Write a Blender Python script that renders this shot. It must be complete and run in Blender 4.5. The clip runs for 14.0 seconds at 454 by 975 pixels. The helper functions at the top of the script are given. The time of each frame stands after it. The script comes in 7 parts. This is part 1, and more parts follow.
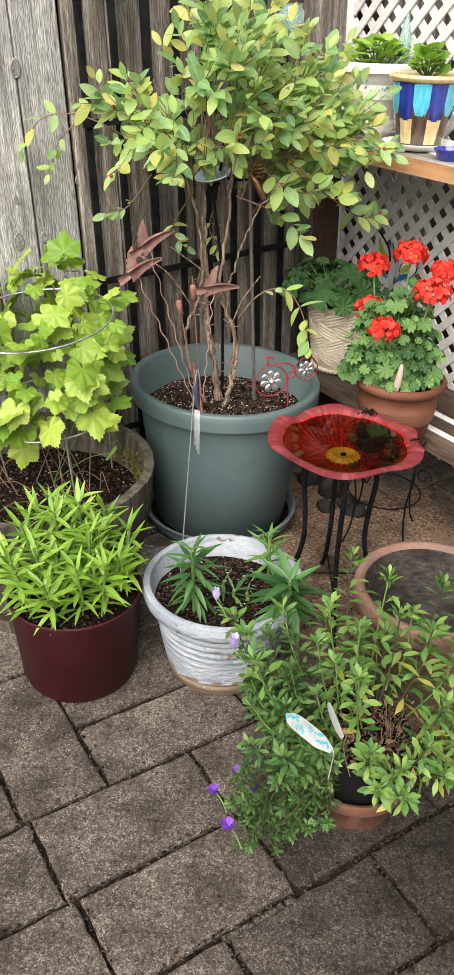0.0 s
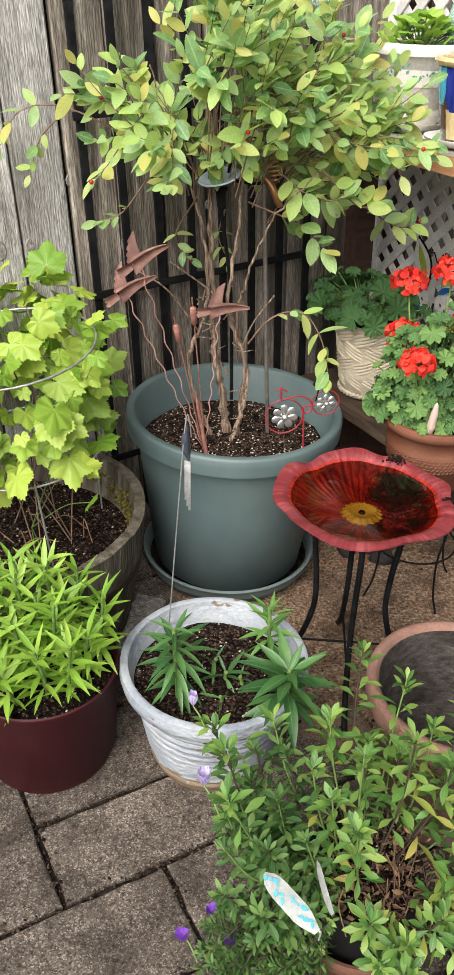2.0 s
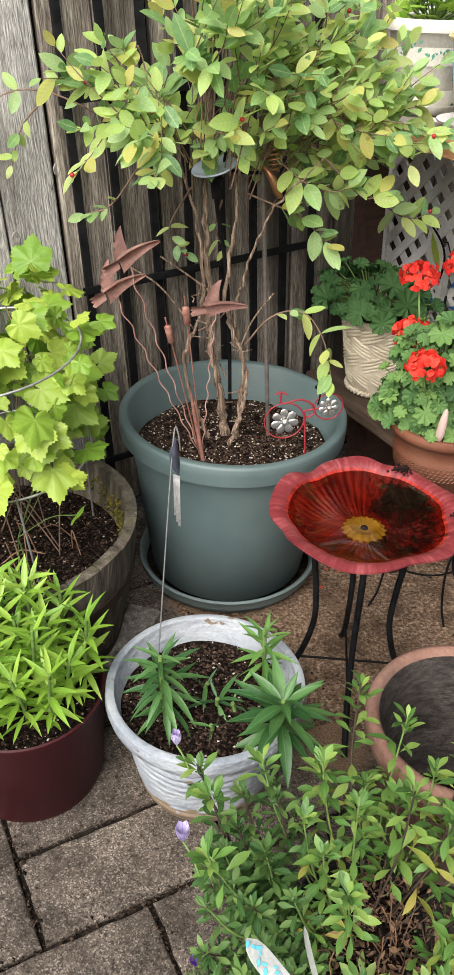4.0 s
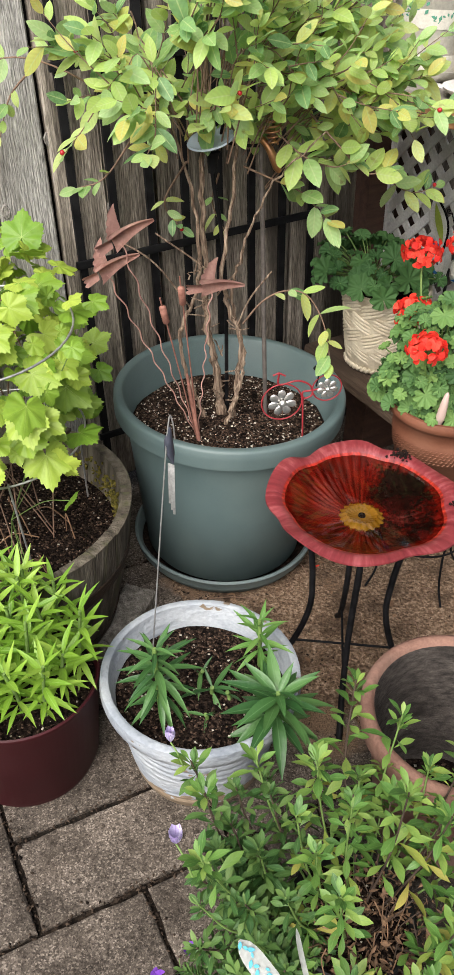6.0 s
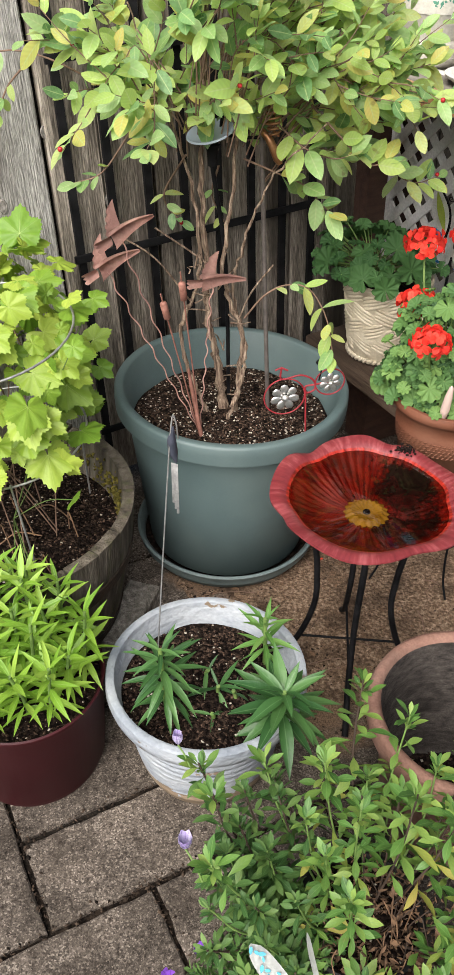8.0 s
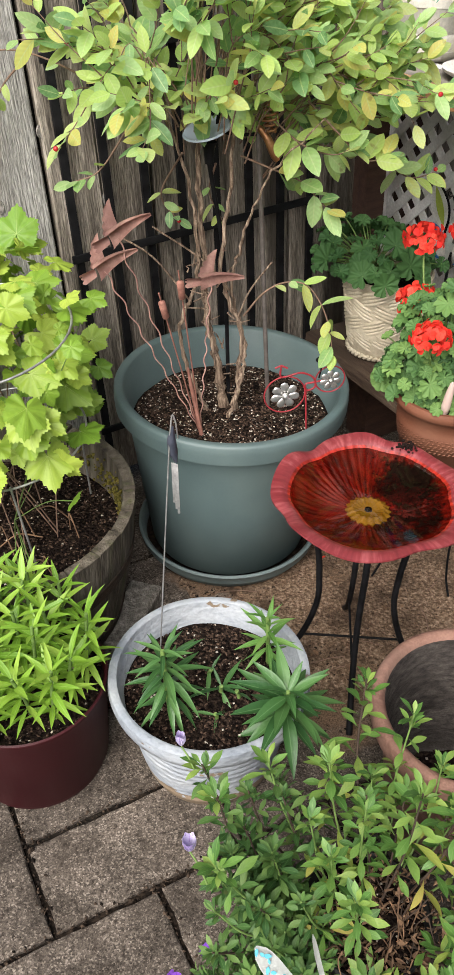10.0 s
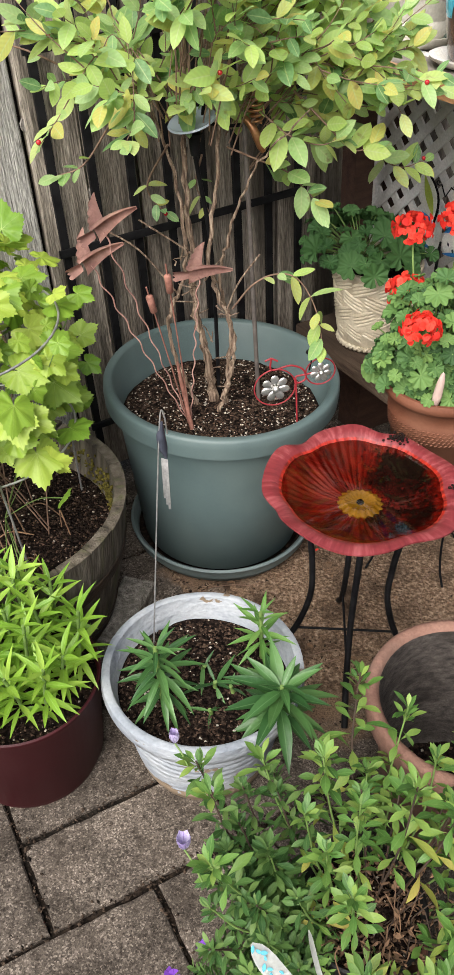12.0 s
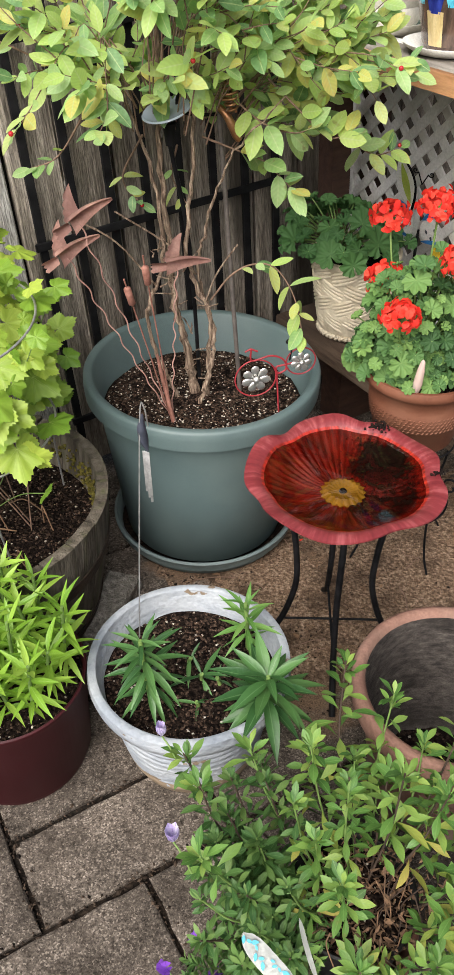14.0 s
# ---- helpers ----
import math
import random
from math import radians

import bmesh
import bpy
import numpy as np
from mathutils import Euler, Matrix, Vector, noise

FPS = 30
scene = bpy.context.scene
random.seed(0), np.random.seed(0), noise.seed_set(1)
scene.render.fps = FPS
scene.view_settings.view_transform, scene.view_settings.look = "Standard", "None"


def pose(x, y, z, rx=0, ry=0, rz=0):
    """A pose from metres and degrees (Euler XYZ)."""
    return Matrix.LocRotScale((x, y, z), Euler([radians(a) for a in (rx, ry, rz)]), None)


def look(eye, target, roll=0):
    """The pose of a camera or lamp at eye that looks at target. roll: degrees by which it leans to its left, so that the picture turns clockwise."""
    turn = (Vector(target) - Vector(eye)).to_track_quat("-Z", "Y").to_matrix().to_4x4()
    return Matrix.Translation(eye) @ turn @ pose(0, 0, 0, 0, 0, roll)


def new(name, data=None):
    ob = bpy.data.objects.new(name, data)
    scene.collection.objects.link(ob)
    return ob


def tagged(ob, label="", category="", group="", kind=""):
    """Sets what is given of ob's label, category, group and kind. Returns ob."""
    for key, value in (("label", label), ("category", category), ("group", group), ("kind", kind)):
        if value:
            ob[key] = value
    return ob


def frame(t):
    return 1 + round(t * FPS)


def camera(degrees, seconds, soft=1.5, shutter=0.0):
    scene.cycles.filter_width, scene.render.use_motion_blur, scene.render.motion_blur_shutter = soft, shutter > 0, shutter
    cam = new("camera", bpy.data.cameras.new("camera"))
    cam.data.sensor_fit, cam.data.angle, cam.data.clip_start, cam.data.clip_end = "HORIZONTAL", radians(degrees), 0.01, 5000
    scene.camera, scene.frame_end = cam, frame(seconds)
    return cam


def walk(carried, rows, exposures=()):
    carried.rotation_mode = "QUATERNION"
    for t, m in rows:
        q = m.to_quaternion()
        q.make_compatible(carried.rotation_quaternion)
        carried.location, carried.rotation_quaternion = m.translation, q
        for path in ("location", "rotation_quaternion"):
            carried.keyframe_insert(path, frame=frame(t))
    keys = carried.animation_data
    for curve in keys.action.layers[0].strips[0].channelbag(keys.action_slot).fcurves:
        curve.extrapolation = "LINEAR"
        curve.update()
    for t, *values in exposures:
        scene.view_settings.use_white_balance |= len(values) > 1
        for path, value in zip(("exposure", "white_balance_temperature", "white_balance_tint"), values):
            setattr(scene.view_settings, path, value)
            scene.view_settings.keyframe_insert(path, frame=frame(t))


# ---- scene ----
cam = camera(30.9, 14.0, 0.15)
PATH = [
    (0, (0.0106, -0.4180, 1.5664), (-0.0119, 1.3025, 0.5470), 1.69),
    (0.5, (0.0609, -0.3357, 1.5617), (0.0070, 1.3777, 0.5315), 1.67),
    (1, (0.1518, -0.2353, 1.5561), (0.0439, 1.4658, 0.5097), 1.45),
    (1.5, (0.1648, -0.1559, 1.5592), (0.0344, 1.5374, 0.5029), 1.44),
    (2, (0.1052, -0.0400, 1.5643), (-0.0225, 1.6483, 0.4998), 1.54),
    (2.5, (0.0840, 0.0497, 1.5590), (-0.0562, 1.7336, 0.4891), 1.44),
    (3, (0.1186, 0.0843, 1.5648), (-0.0485, 1.7548, 0.4779), 1.12),
    (5.3, (0.1474, 0.1354, 1.5784), (-0.0081, 1.7482, 0.4058), 0.94),
    (5.5, (0.1451, 0.1469, 1.5982), (-0.0093, 1.7479, 0.4095), 1.14),
    (6, (0.1406, 0.1684, 1.6119), (-0.0115, 1.7579, 0.4074), 1.35),
    (6.5, (0.1358, 0.1849, 1.6156), (-0.0061, 1.7624, 0.3944), 1.56),
    (7, (0.1389, 0.1878, 1.6256), (0.0017, 1.7574, 0.3938), 1.46),
    (7.5, (0.1380, 0.1889, 1.6286), (-0.0035, 1.7563, 0.3944), 1.16),
    (8, (0.1285, 0.1957, 1.6295), (-0.0192, 1.7601, 0.3924), 0.76),
    (10.5, (0.1326, 0.2103, 1.6273), (-0.0176, 1.7673, 0.3810), -0.14),
    (11, (0.1372, 0.2190, 1.6262), (-0.0062, 1.7712, 0.3732), -0.14),
    (11.5, (0.1393, 0.2198, 1.6232), (-0.0011, 1.7716, 0.3693), -0.34),
    (12, (0.1380, 0.2159, 1.6253), (-0.0015, 1.7654, 0.3685), -0.63),
    (12.5, (0.1350, 0.2161, 1.6232), (0.0013, 1.7622, 0.3616), -0.73),
    (13, (0.1391, 0.2168, 1.6203), (0.0154, 1.7608, 0.3550), -0.82),
    (13.5, (0.1433, 0.2184, 1.6173), (0.0325, 1.7617, 0.3499), -0.81),
    (14, (0.1432, 0.2174, 1.6183), (0.0404, 1.7598, 0.3492), -1.01),
]
walk(cam, [(t, look(eye, target, roll)) for t, eye, target, roll in PATH])

# ---- light ----
world = bpy.data.worlds.new("sky")
world.use_nodes = True
scene.world = world
_n = world.node_tree.nodes
sky = _n.new("ShaderNodeTexSky")
sky.sky_type, sky.sun_disc = "NISHITA", False
sky.sun_elevation, sky.sun_rotation = radians(45), radians(195)
sky.air_density, sky.dust_density = 1.0, 4.0
world.node_tree.links.new(sky.outputs[0], _n["Background"].inputs[0])
_n["Background"].inputs[1].default_value = 0.07
sun = new("sun", bpy.data.lights.new("sun", "SUN"))
sun.data.energy, sun.data.angle, sun.data.color = 4.9, radians(60), (1.0, 0.955, 0.915)
sun.matrix_world = look((-0.6, -1.65, 1.75), (0, 0, 0))
scene.view_settings.exposure = 0.59


# ---- materials ----
def surf(name, cols, scale=8.0, rough=0.6, bump=0.15, bscale=60.0, metal=0.0, stain=None, stain_scale=2.5, stain_edge=(0.5, 0.65),
         rand=0.0, spec=0.4, stretch=(1, 1, 1), rough_var=0.1, coat=0.0, detail=6.0, worn_foot=0.0, fine=0.12):
    """A two-scale procedural surface: a colour grain, a coarser stain, a fine relief."""
    m = bpy.data.materials.new(name)
    m.use_nodes = True
    nt = m.node_tree
    N, L = nt.nodes, nt.links
    b = N["Principled BSDF"]
    b.inputs["Metallic"].default_value = metal
    b.inputs["Specular IOR Level"].default_value = spec
    b.inputs["Coat Weight"].default_value = coat
    tc = N.new("ShaderNodeTexCoord")
    info = N.new("ShaderNodeObjectInfo")
    mul = N.new("ShaderNodeMath")
    mul.operation, mul.inputs[1].default_value = "MULTIPLY", 31.7
    L.new(info.outputs["Random"], mul.inputs[0])
    mp = N.new("ShaderNodeMapping")
    mp.inputs["Scale"].default_value = stretch
    L.new(tc.outputs["Object"], mp.inputs["Vector"])
    L.new(mul.outputs[0], mp.inputs["Location"])

    def noise_tex(sc, det):
        t = N.new("ShaderNodeTexNoise")
        t.inputs["Scale"].default_value, t.inputs["Detail"].default_value = sc, det
        L.new(mp.outputs[0], t.inputs["Vector"])
        return t

    n1 = noise_tex(scale, detail)
    ramp = N.new("ShaderNodeValToRGB")
    els = ramp.color_ramp.elements
    while len(els) < len(cols):
        els.new(0.5)
    for k, c in enumerate(cols):
        els[k].position = 0.3 + 0.4 * k / max(1, len(cols) - 1)
        els[k].color = (*c, 1)
    L.new(n1.outputs["Fac"], ramp.inputs[0])
    out = ramp.outputs[0]
    if fine:
        nf, rf, mf = noise_tex(bscale * 2.2, 3.0), N.new("ShaderNodeMapRange"), N.new("ShaderNodeHueSaturation")
        rf.inputs[1].default_value, rf.inputs[2].default_value, rf.inputs[3].default_value, rf.inputs[4].default_value = 0.3, 0.7, 1 - fine, 1 + fine
        L.new(nf.outputs["Fac"], rf.inputs[0])
        L.new(rf.outputs[0], mf.inputs["Value"])
        L.new(out, mf.inputs["Color"])
        out = mf.outputs[0]
    if stain:
        n2 = noise_tex(stain_scale, 8.0)
        r2 = N.new("ShaderNodeValToRGB")
        r2.color_ramp.elements[0].position, r2.color_ramp.elements[1].position = stain_edge
        worn = n2.outputs["Fac"]
        if worn_foot:
            xyz, mz, ad = N.new("ShaderNodeSeparateXYZ"), N.new("ShaderNodeMapRange"), N.new("ShaderNodeMath")
            L.new(tc.outputs["Object"], xyz.inputs[0])
            mz.inputs[1].default_value, mz.inputs[2].default_value, mz.inputs[3].default_value, mz.inputs[4].default_value = 0.0, worn_foot, 0.6, 0.0
            L.new(xyz.outputs["Z"], mz.inputs[0])
            L.new(worn, ad.inputs[0])
            L.new(mz.outputs[0], ad.inputs[1])
            worn = ad.outputs[0]
        L.new(worn, r2.inputs[0])
        mx = N.new("ShaderNodeMix")
        mx.data_type = "RGBA"
        L.new(r2.outputs[0], mx.inputs[0])
        L.new(out, mx.inputs[6])
        mx.inputs[7].default_value = (*stain, 1)
        out = mx.outputs[2]
    if rand:
        geo = N.new("ShaderNodeNewGeometry")
        add = N.new("ShaderNodeMath")
        add.operation = "ADD"
        L.new(info.outputs["Random"], add.inputs[0])
        L.new(geo.outputs["Random Per Island"], add.inputs[1])
        fr = N.new("ShaderNodeMath")
        fr.operation = "FRACT"
        L.new(add.outputs[0], fr.inputs[0])
        mr = N.new("ShaderNodeMapRange")
        mr.inputs[3].default_value, mr.inputs[4].default_value = 1 - rand, 1 + rand
        L.new(fr.outputs[0], mr.inputs[0])
        hsv = N.new("ShaderNodeHueSaturation")
        L.new(mr.outputs[0], hsv.inputs["Value"])
        L.new(out, hsv.inputs["Color"])
        out = hsv.outputs[0]
    L.new(out, b.inputs["Base Color"])
    nb = noise_tex(bscale, 4.0)
    bp = N.new("ShaderNodeBump")
    bp.inputs["Strength"].default_value, bp.inputs["Distance"].default_value = bump, 0.01
    L.new(nb.outputs["Fac"], bp.inputs["Height"])
    L.new(bp.outputs[0], b.inputs["Normal"])
    rr = N.new("ShaderNodeMapRange")
    rr.inputs[3].default_value, rr.inputs[4].default_value = max(0.02, rough - rough_var), min(1, rough + rough_var)
    L.new(n1.outputs["Fac"], rr.inputs[0])
    L.new(rr.outputs[0], b.inputs["Roughness"])
    return m


def paver_stuff():
    """Exposed-aggregate concrete: grit of many tones, grey-brown patches, and brown dirt trodden over the pavers by the planters."""
    m = bpy.data.materials.new("weathered aggregate paver")
    m.use_nodes = True
    nt = m.node_tree
    N, L = nt.nodes, nt.links
    b = N["Principled BSDF"]
    b.inputs["Roughness"].default_value, b.inputs["Specular IOR Level"].default_value = 0.92, 0.2
    geo, info = N.new("ShaderNodeNewGeometry"), N.new("ShaderNodeObjectInfo")

    def tex(kind, sc, det=5.0):
        t = N.new(kind)
        t.inputs["Scale"].default_value = sc
        if kind == "ShaderNodeTexNoise":
            t.inputs["Detail"].default_value = det
        L.new(geo.outputs["Position"], t.inputs["Vector"])
        return t

    def ramp(src, stops):
        r = N.new("ShaderNodeValToRGB")
        els = r.color_ramp.elements
        while len(els) < len(stops):
            els.new(0.5)
        for e, (at, c) in zip(els, stops):
            e.position, e.color = at, (*c, 1)
        L.new(src, r.inputs[0])
        return r.outputs[0]

    def mix(fac, a, c, mode="MIX"):
        x = N.new("ShaderNodeMix")
        x.data_type, x.blend_type = "RGBA", mode
        if hasattr(fac, "links"):
            L.new(fac, x.inputs[0])
        else:
            x.inputs[0].default_value = fac
        for src, slot in ((a, 6), (c, 7)):
            if hasattr(src, "links"):
                L.new(src, x.inputs[slot])
            else:
                x.inputs[slot].default_value = (*src, 1)
        return x.outputs[2]

    grit = tex("ShaderNodeTexVoronoi", 330.0)
    sep = N.new("ShaderNodeSeparateColor")
    L.new(grit.outputs["Color"], sep.inputs[0])
    grains = ramp(sep.outputs[0], [(0.0, (0.042, 0.036, 0.031)), (0.35, (0.083, 0.071, 0.061)), (0.8, (0.117, 0.101, 0.088)), (0.95, (0.215, 0.19, 0.167))])
    fine = ramp(tex("ShaderNodeTexNoise", 420.0, 3.0).outputs["Fac"], [(0.3, (0.6, 0.6, 0.6)), (0.7, (1.25, 1.25, 1.25))])
    col = mix(1.0, grains, fine, "MULTIPLY")
    patch = ramp(tex("ShaderNodeTexNoise", 9.0, 8.0).outputs["Fac"], [(0.33, (0.45, 0.43, 0.4)), (0.5, (0.92, 0.9, 0.87)), (0.68, (1.3, 1.27, 1.23))])
    col = mix(0.85, col, patch, "MULTIPLY")
    damp = ramp(tex("ShaderNodeTexNoise", 13.0, 14.0).outputs["Fac"], [(0.5, (0, 0, 0)), (0.8, (0.9, 0.9, 0.9))])
    col = mix(damp, col, (0.035, 0.028, 0.022))
    pits = ramp(tex("ShaderNodeTexNoise", 75.0, 8.0).outputs["Fac"], [(0.46, (1.06, 1.06, 1.06)), (0.6, (0.78, 0.77, 0.76)), (0.7, (0.36, 0.34, 0.32))])
    col = mix(1.0, col, pits, "MULTIPLY")
    # trodden brown soil round the planters
    dist = N.new("ShaderNodeVectorMath")
    dist.operation = "DISTANCE"
    dist.inputs[1].default_value = (0.35, 1.85, 0.0)
    L.new(geo.outputs["Position"], dist.inputs[0])
    add = N.new("ShaderNodeMath")
    add.operation = "MULTIPLY_ADD"
    add.inputs[1].default_value = 0.9
    L.new(tex("ShaderNodeTexNoise", 7.0, 8.0).outputs["Fac"], add.inputs[0])
    L.new(dist.outputs["Value"], add.inputs[2])
    dirt = ramp(add.outputs[0], [(0.85, (0.93, 0.93, 0.93)), (1.0, (0, 0, 0))])
    brown = ramp(tex("ShaderNodeTexNoise", 260.0, 8.0).outputs["Fac"], [(0.3, (0.05, 0.032, 0.02)), (0.7, (0.24, 0.16, 0.105))])
    col = mix(dirt, col, brown)
    # shade put in the colour: darker at the front right, lighter beyond
    dimmed = N.new("ShaderNodeVectorMath")
    dimmed.operation = "DISTANCE"
    dimmed.inputs[1].default_value = (0.62, 0.72, 0.0)
    L.new(geo.outputs["Position"], dimmed.inputs[0])
    dim_edge = N.new("ShaderNodeMath")
    dim_edge.operation, dim_edge.inputs[1].default_value = "MULTIPLY_ADD", 0.5
    L.new(tex("ShaderNodeTexNoise", 4.0, 8.0).outputs["Fac"], dim_edge.inputs[0])
    L.new(dimmed.outputs["Value"], dim_edge.inputs[2])
    col = mix(1.0, col, ramp(dim_edge.outputs[0], [(0.55, (0.42, 0.41, 0.4)), (1.05, (1.27, 1.25, 1.22))]), "MULTIPLY")
    hsv = N.new("ShaderNodeHueSaturation")
    mr = N.new("ShaderNodeMapRange")
    mr.inputs[3].default_value, mr.inputs[4].default_value = 0.85, 1.2
    L.new(info.outputs["Random"], mr.inputs[0])
    L.new(mr.outputs[0], hsv.inputs["Value"])
    L.new(col, hsv.inputs["Color"])
    L.new(hsv.outputs[0], b.inputs["Base Color"])
    bp = N.new("ShaderNodeBump")
    bp.inputs["Strength"].default_value, bp.inputs["Distance"].default_value = 0.8, 0.004
    L.new(sep.outputs[1], bp.inputs["Height"])
    L.new(bp.outputs[0], b.inputs["Normal"])
    return m


def leafy(name, cols, rib=(0.3, 0.4, 0.12), rough=0.45, through_light=0.3, rib_edge=0.12, fleck=0.0, veins=0.04, gloss=0.5):
    """A leaf: colour picked leaf by leaf, mottled, with a paler midrib and light shining through."""
    m = bpy.data.materials.new(name)
    m.use_nodes = True
    nt = m.node_tree
    N, L = nt.nodes, nt.links
    b = N["Principled BSDF"]
    b.inputs["Roughness"].default_value = rough
    b.inputs["Specular IOR Level"].default_value = gloss
    info, geo, tc = N.new("ShaderNodeObjectInfo"), N.new("ShaderNodeNewGeometry"), N.new("ShaderNodeTexCoord")
    add = N.new("ShaderNodeMath")
    L.new(info.outputs["Random"], add.inputs[0])
    L.new(geo.outputs["Random Per Island"], add.inputs[1])
    fr = N.new("ShaderNodeMath")
    fr.operation = "FRACT"
    L.new(add.outputs[0], fr.inputs[0])
    nz = N.new("ShaderNodeTexNoise")
    nz.inputs["Scale"].default_value, nz.inputs["Detail"].default_value = 60.0, 8.0
    L.new(tc.outputs["Object"], nz.inputs["Vector"])
    mixf = N.new("ShaderNodeMath")
    mixf.operation = "MULTIPLY_ADD"
    mixf.inputs[1].default_value = 0.35
    L.new(nz.outputs["Fac"], mixf.inputs[0])
    sc = N.new("ShaderNodeMath")
    sc.operation, sc.inputs[1].default_value = "MULTIPLY_ADD", 0.9
    sc.inputs[2].default_value = -0.12
    L.new(fr.outputs[0], sc.inputs[0])
    L.new(sc.outputs[0], mixf.inputs[2])
    ramp = N.new("ShaderNodeValToRGB")
    els = ramp.color_ramp.elements
    while len(els) < len(cols):
        els.new(0.5)
    for k, c in enumerate(cols):
        els[k].position = k / max(1, len(cols) - 1)
        els[k].color = (*c, 1)
    L.new(mixf.outputs[0], ramp.inputs[0])
    at = N.new("ShaderNodeAttribute")
    at.attribute_name = "rib"
    rr = N.new("ShaderNodeMapRange")
    rr.inputs[1].default_value, rr.inputs[2].default_value = 0.0, rib_edge
    rr.inputs[3].default_value, rr.inputs[4].default_value = 0.75, 0.0
    L.new(at.outputs["Fac"], rr.inputs[0])
    mx = N.new("ShaderNodeMix")
    mx.data_type = "RGBA"
    L.new(rr.outputs[0], mx.inputs[0])
    L.new(ramp.outputs[0], mx.inputs[6])
    mx.inputs[7].default_value = (*rib, 1)
    # side veins run out from the midrib at a slant
    al, ve, sl, si, vm, hs = N.new("ShaderNodeAttribute"), N.new("ShaderNodeMath"), N.new("ShaderNodeMath"), N.new("ShaderNodeMath"), N.new("ShaderNodeMapRange"), N.new("ShaderNodeHueSaturation")
    al.attribute_name = "along"
    ve.operation, ve.inputs[1].default_value = "MULTIPLY", 44.0
    L.new(al.outputs["Fac"], ve.inputs[0])
    sl.operation, sl.inputs[1].default_value = "MULTIPLY_ADD", -9.0
    L.new(at.outputs["Fac"], sl.inputs[0])
    L.new(ve.outputs[0], sl.inputs[2])
    si.operation = "SINE"
    L.new(sl.outputs[0], si.inputs[0])
    vm.inputs[1].default_value, vm.inputs[2].default_value, vm.inputs[3].default_value, vm.inputs[4].default_value = -1.0, 1.0, 1 - veins, 1 + veins
    L.new(si.outputs[0], vm.inputs[0])
    L.new(vm.outputs[0], hs.inputs["Value"])
    L.new(mx.outputs[2], hs.inputs["Color"])
    colour = hs.outputs[0]
    if fleck:
        fz, fr2, fm = N.new("ShaderNodeTexNoise"), N.new("ShaderNodeMapRange"), N.new("ShaderNodeMix")
        fz.inputs["Scale"].default_value, fz.inputs["Detail"].default_value = 38.0, 6.0
        L.new(tc.outputs["Object"], fz.inputs["Vector"])
        fr2.inputs[1].default_value, fr2.inputs[2].default_value, fr2.inputs[4].default_value = 0.63, 0.7, fleck
        L.new(fz.outputs["Fac"], fr2.inputs[0])
        fm.data_type = "RGBA"
        L.new(fr2.outputs[0], fm.inputs[0])
        L.new(colour, fm.inputs[6])
        fm.inputs[7].default_value = (0.2, 0.13, 0.05, 1)
        colour = fm.outputs[2]
    L.new(colour, b.inputs["Base Color"])
    tr = N.new("ShaderNodeBsdfTranslucent")
    L.new(colour, tr.inputs["Color"])
    ms = N.new("ShaderNodeMixShader")
    ms.inputs[0].default_value = through_light
    L.new(b.outputs[0], ms.inputs[1])
    L.new(tr.outputs[0], ms.inputs[2])
    bp = N.new("ShaderNodeBump")
    bp.inputs["Strength"].default_value, bp.inputs["Distance"].default_value = 0.5, 0.004
    L.new(nz.outputs["Fac"], bp.inputs["Height"])
    L.new(bp.outputs[0], b.inputs["Normal"])
    L.new(ms.outputs[0], N["Material Output"].inputs["Surface"])
    return m


def glassy(name, col, rough=0.08, ior=1.45, alpha_mix=0.5):
    m = bpy.data.materials.new(name)
    m.use_nodes = True
    b = m.node_tree.nodes["Principled BSDF"]
    b.inputs["Base Color"].default_value = (*col, 1)
    b.inputs["Roughness"].default_value = rough
    b.inputs["IOR"].default_value = ior
    b.inputs["Transmission Weight"].default_value = alpha_mix
    return m


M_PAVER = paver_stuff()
M_GROUND = surf("dark sandy soil", [(0.005, 0.0035, 0.0025), (0.014, 0.01, 0.007), (0.045, 0.032, 0.023)], 60, 0.95, 0.8, 140, stain=(0.015, 0.012, 0.009), stain_scale=5, spec=0.15)
M_GRIT = surf("mixed grit", [(0.016, 0.011, 0.008), (0.062, 0.044, 0.031)], 60, 0.95, 0.3, 150, rand=0.9, spec=0.15)
M_MOSS = surf("olive moss", [(0.045, 0.045, 0.01), (0.16, 0.13, 0.03)], 90, 0.95, 0.5, 200, rand=0.4, spec=0.1)
M_DIRT = surf("trodden sandy dirt", [(0.075, 0.048, 0.03), (0.19, 0.127, 0.083), (0.36, 0.265, 0.19)], 105, 0.95, 1.0, 110, stain=(0.05, 0.032, 0.021), stain_scale=8, stain_edge=(0.46, 0.68), spec=0.15, fine=0.45, detail=10.0)
M_FENCE = surf("weathered grey fence wood", [(0.22, 0.21, 0.2), (0.38, 0.37, 0.352), (0.52, 0.505, 0.48)], 7, 0.9, 0.5, 34, fine=0.55, stain=(0.09, 0.078, 0.066), stain_scale=1.6,
               stain_edge=(0.52, 0.78), rand=0.14, spec=0.2, stretch=(6, 6, 0.5))
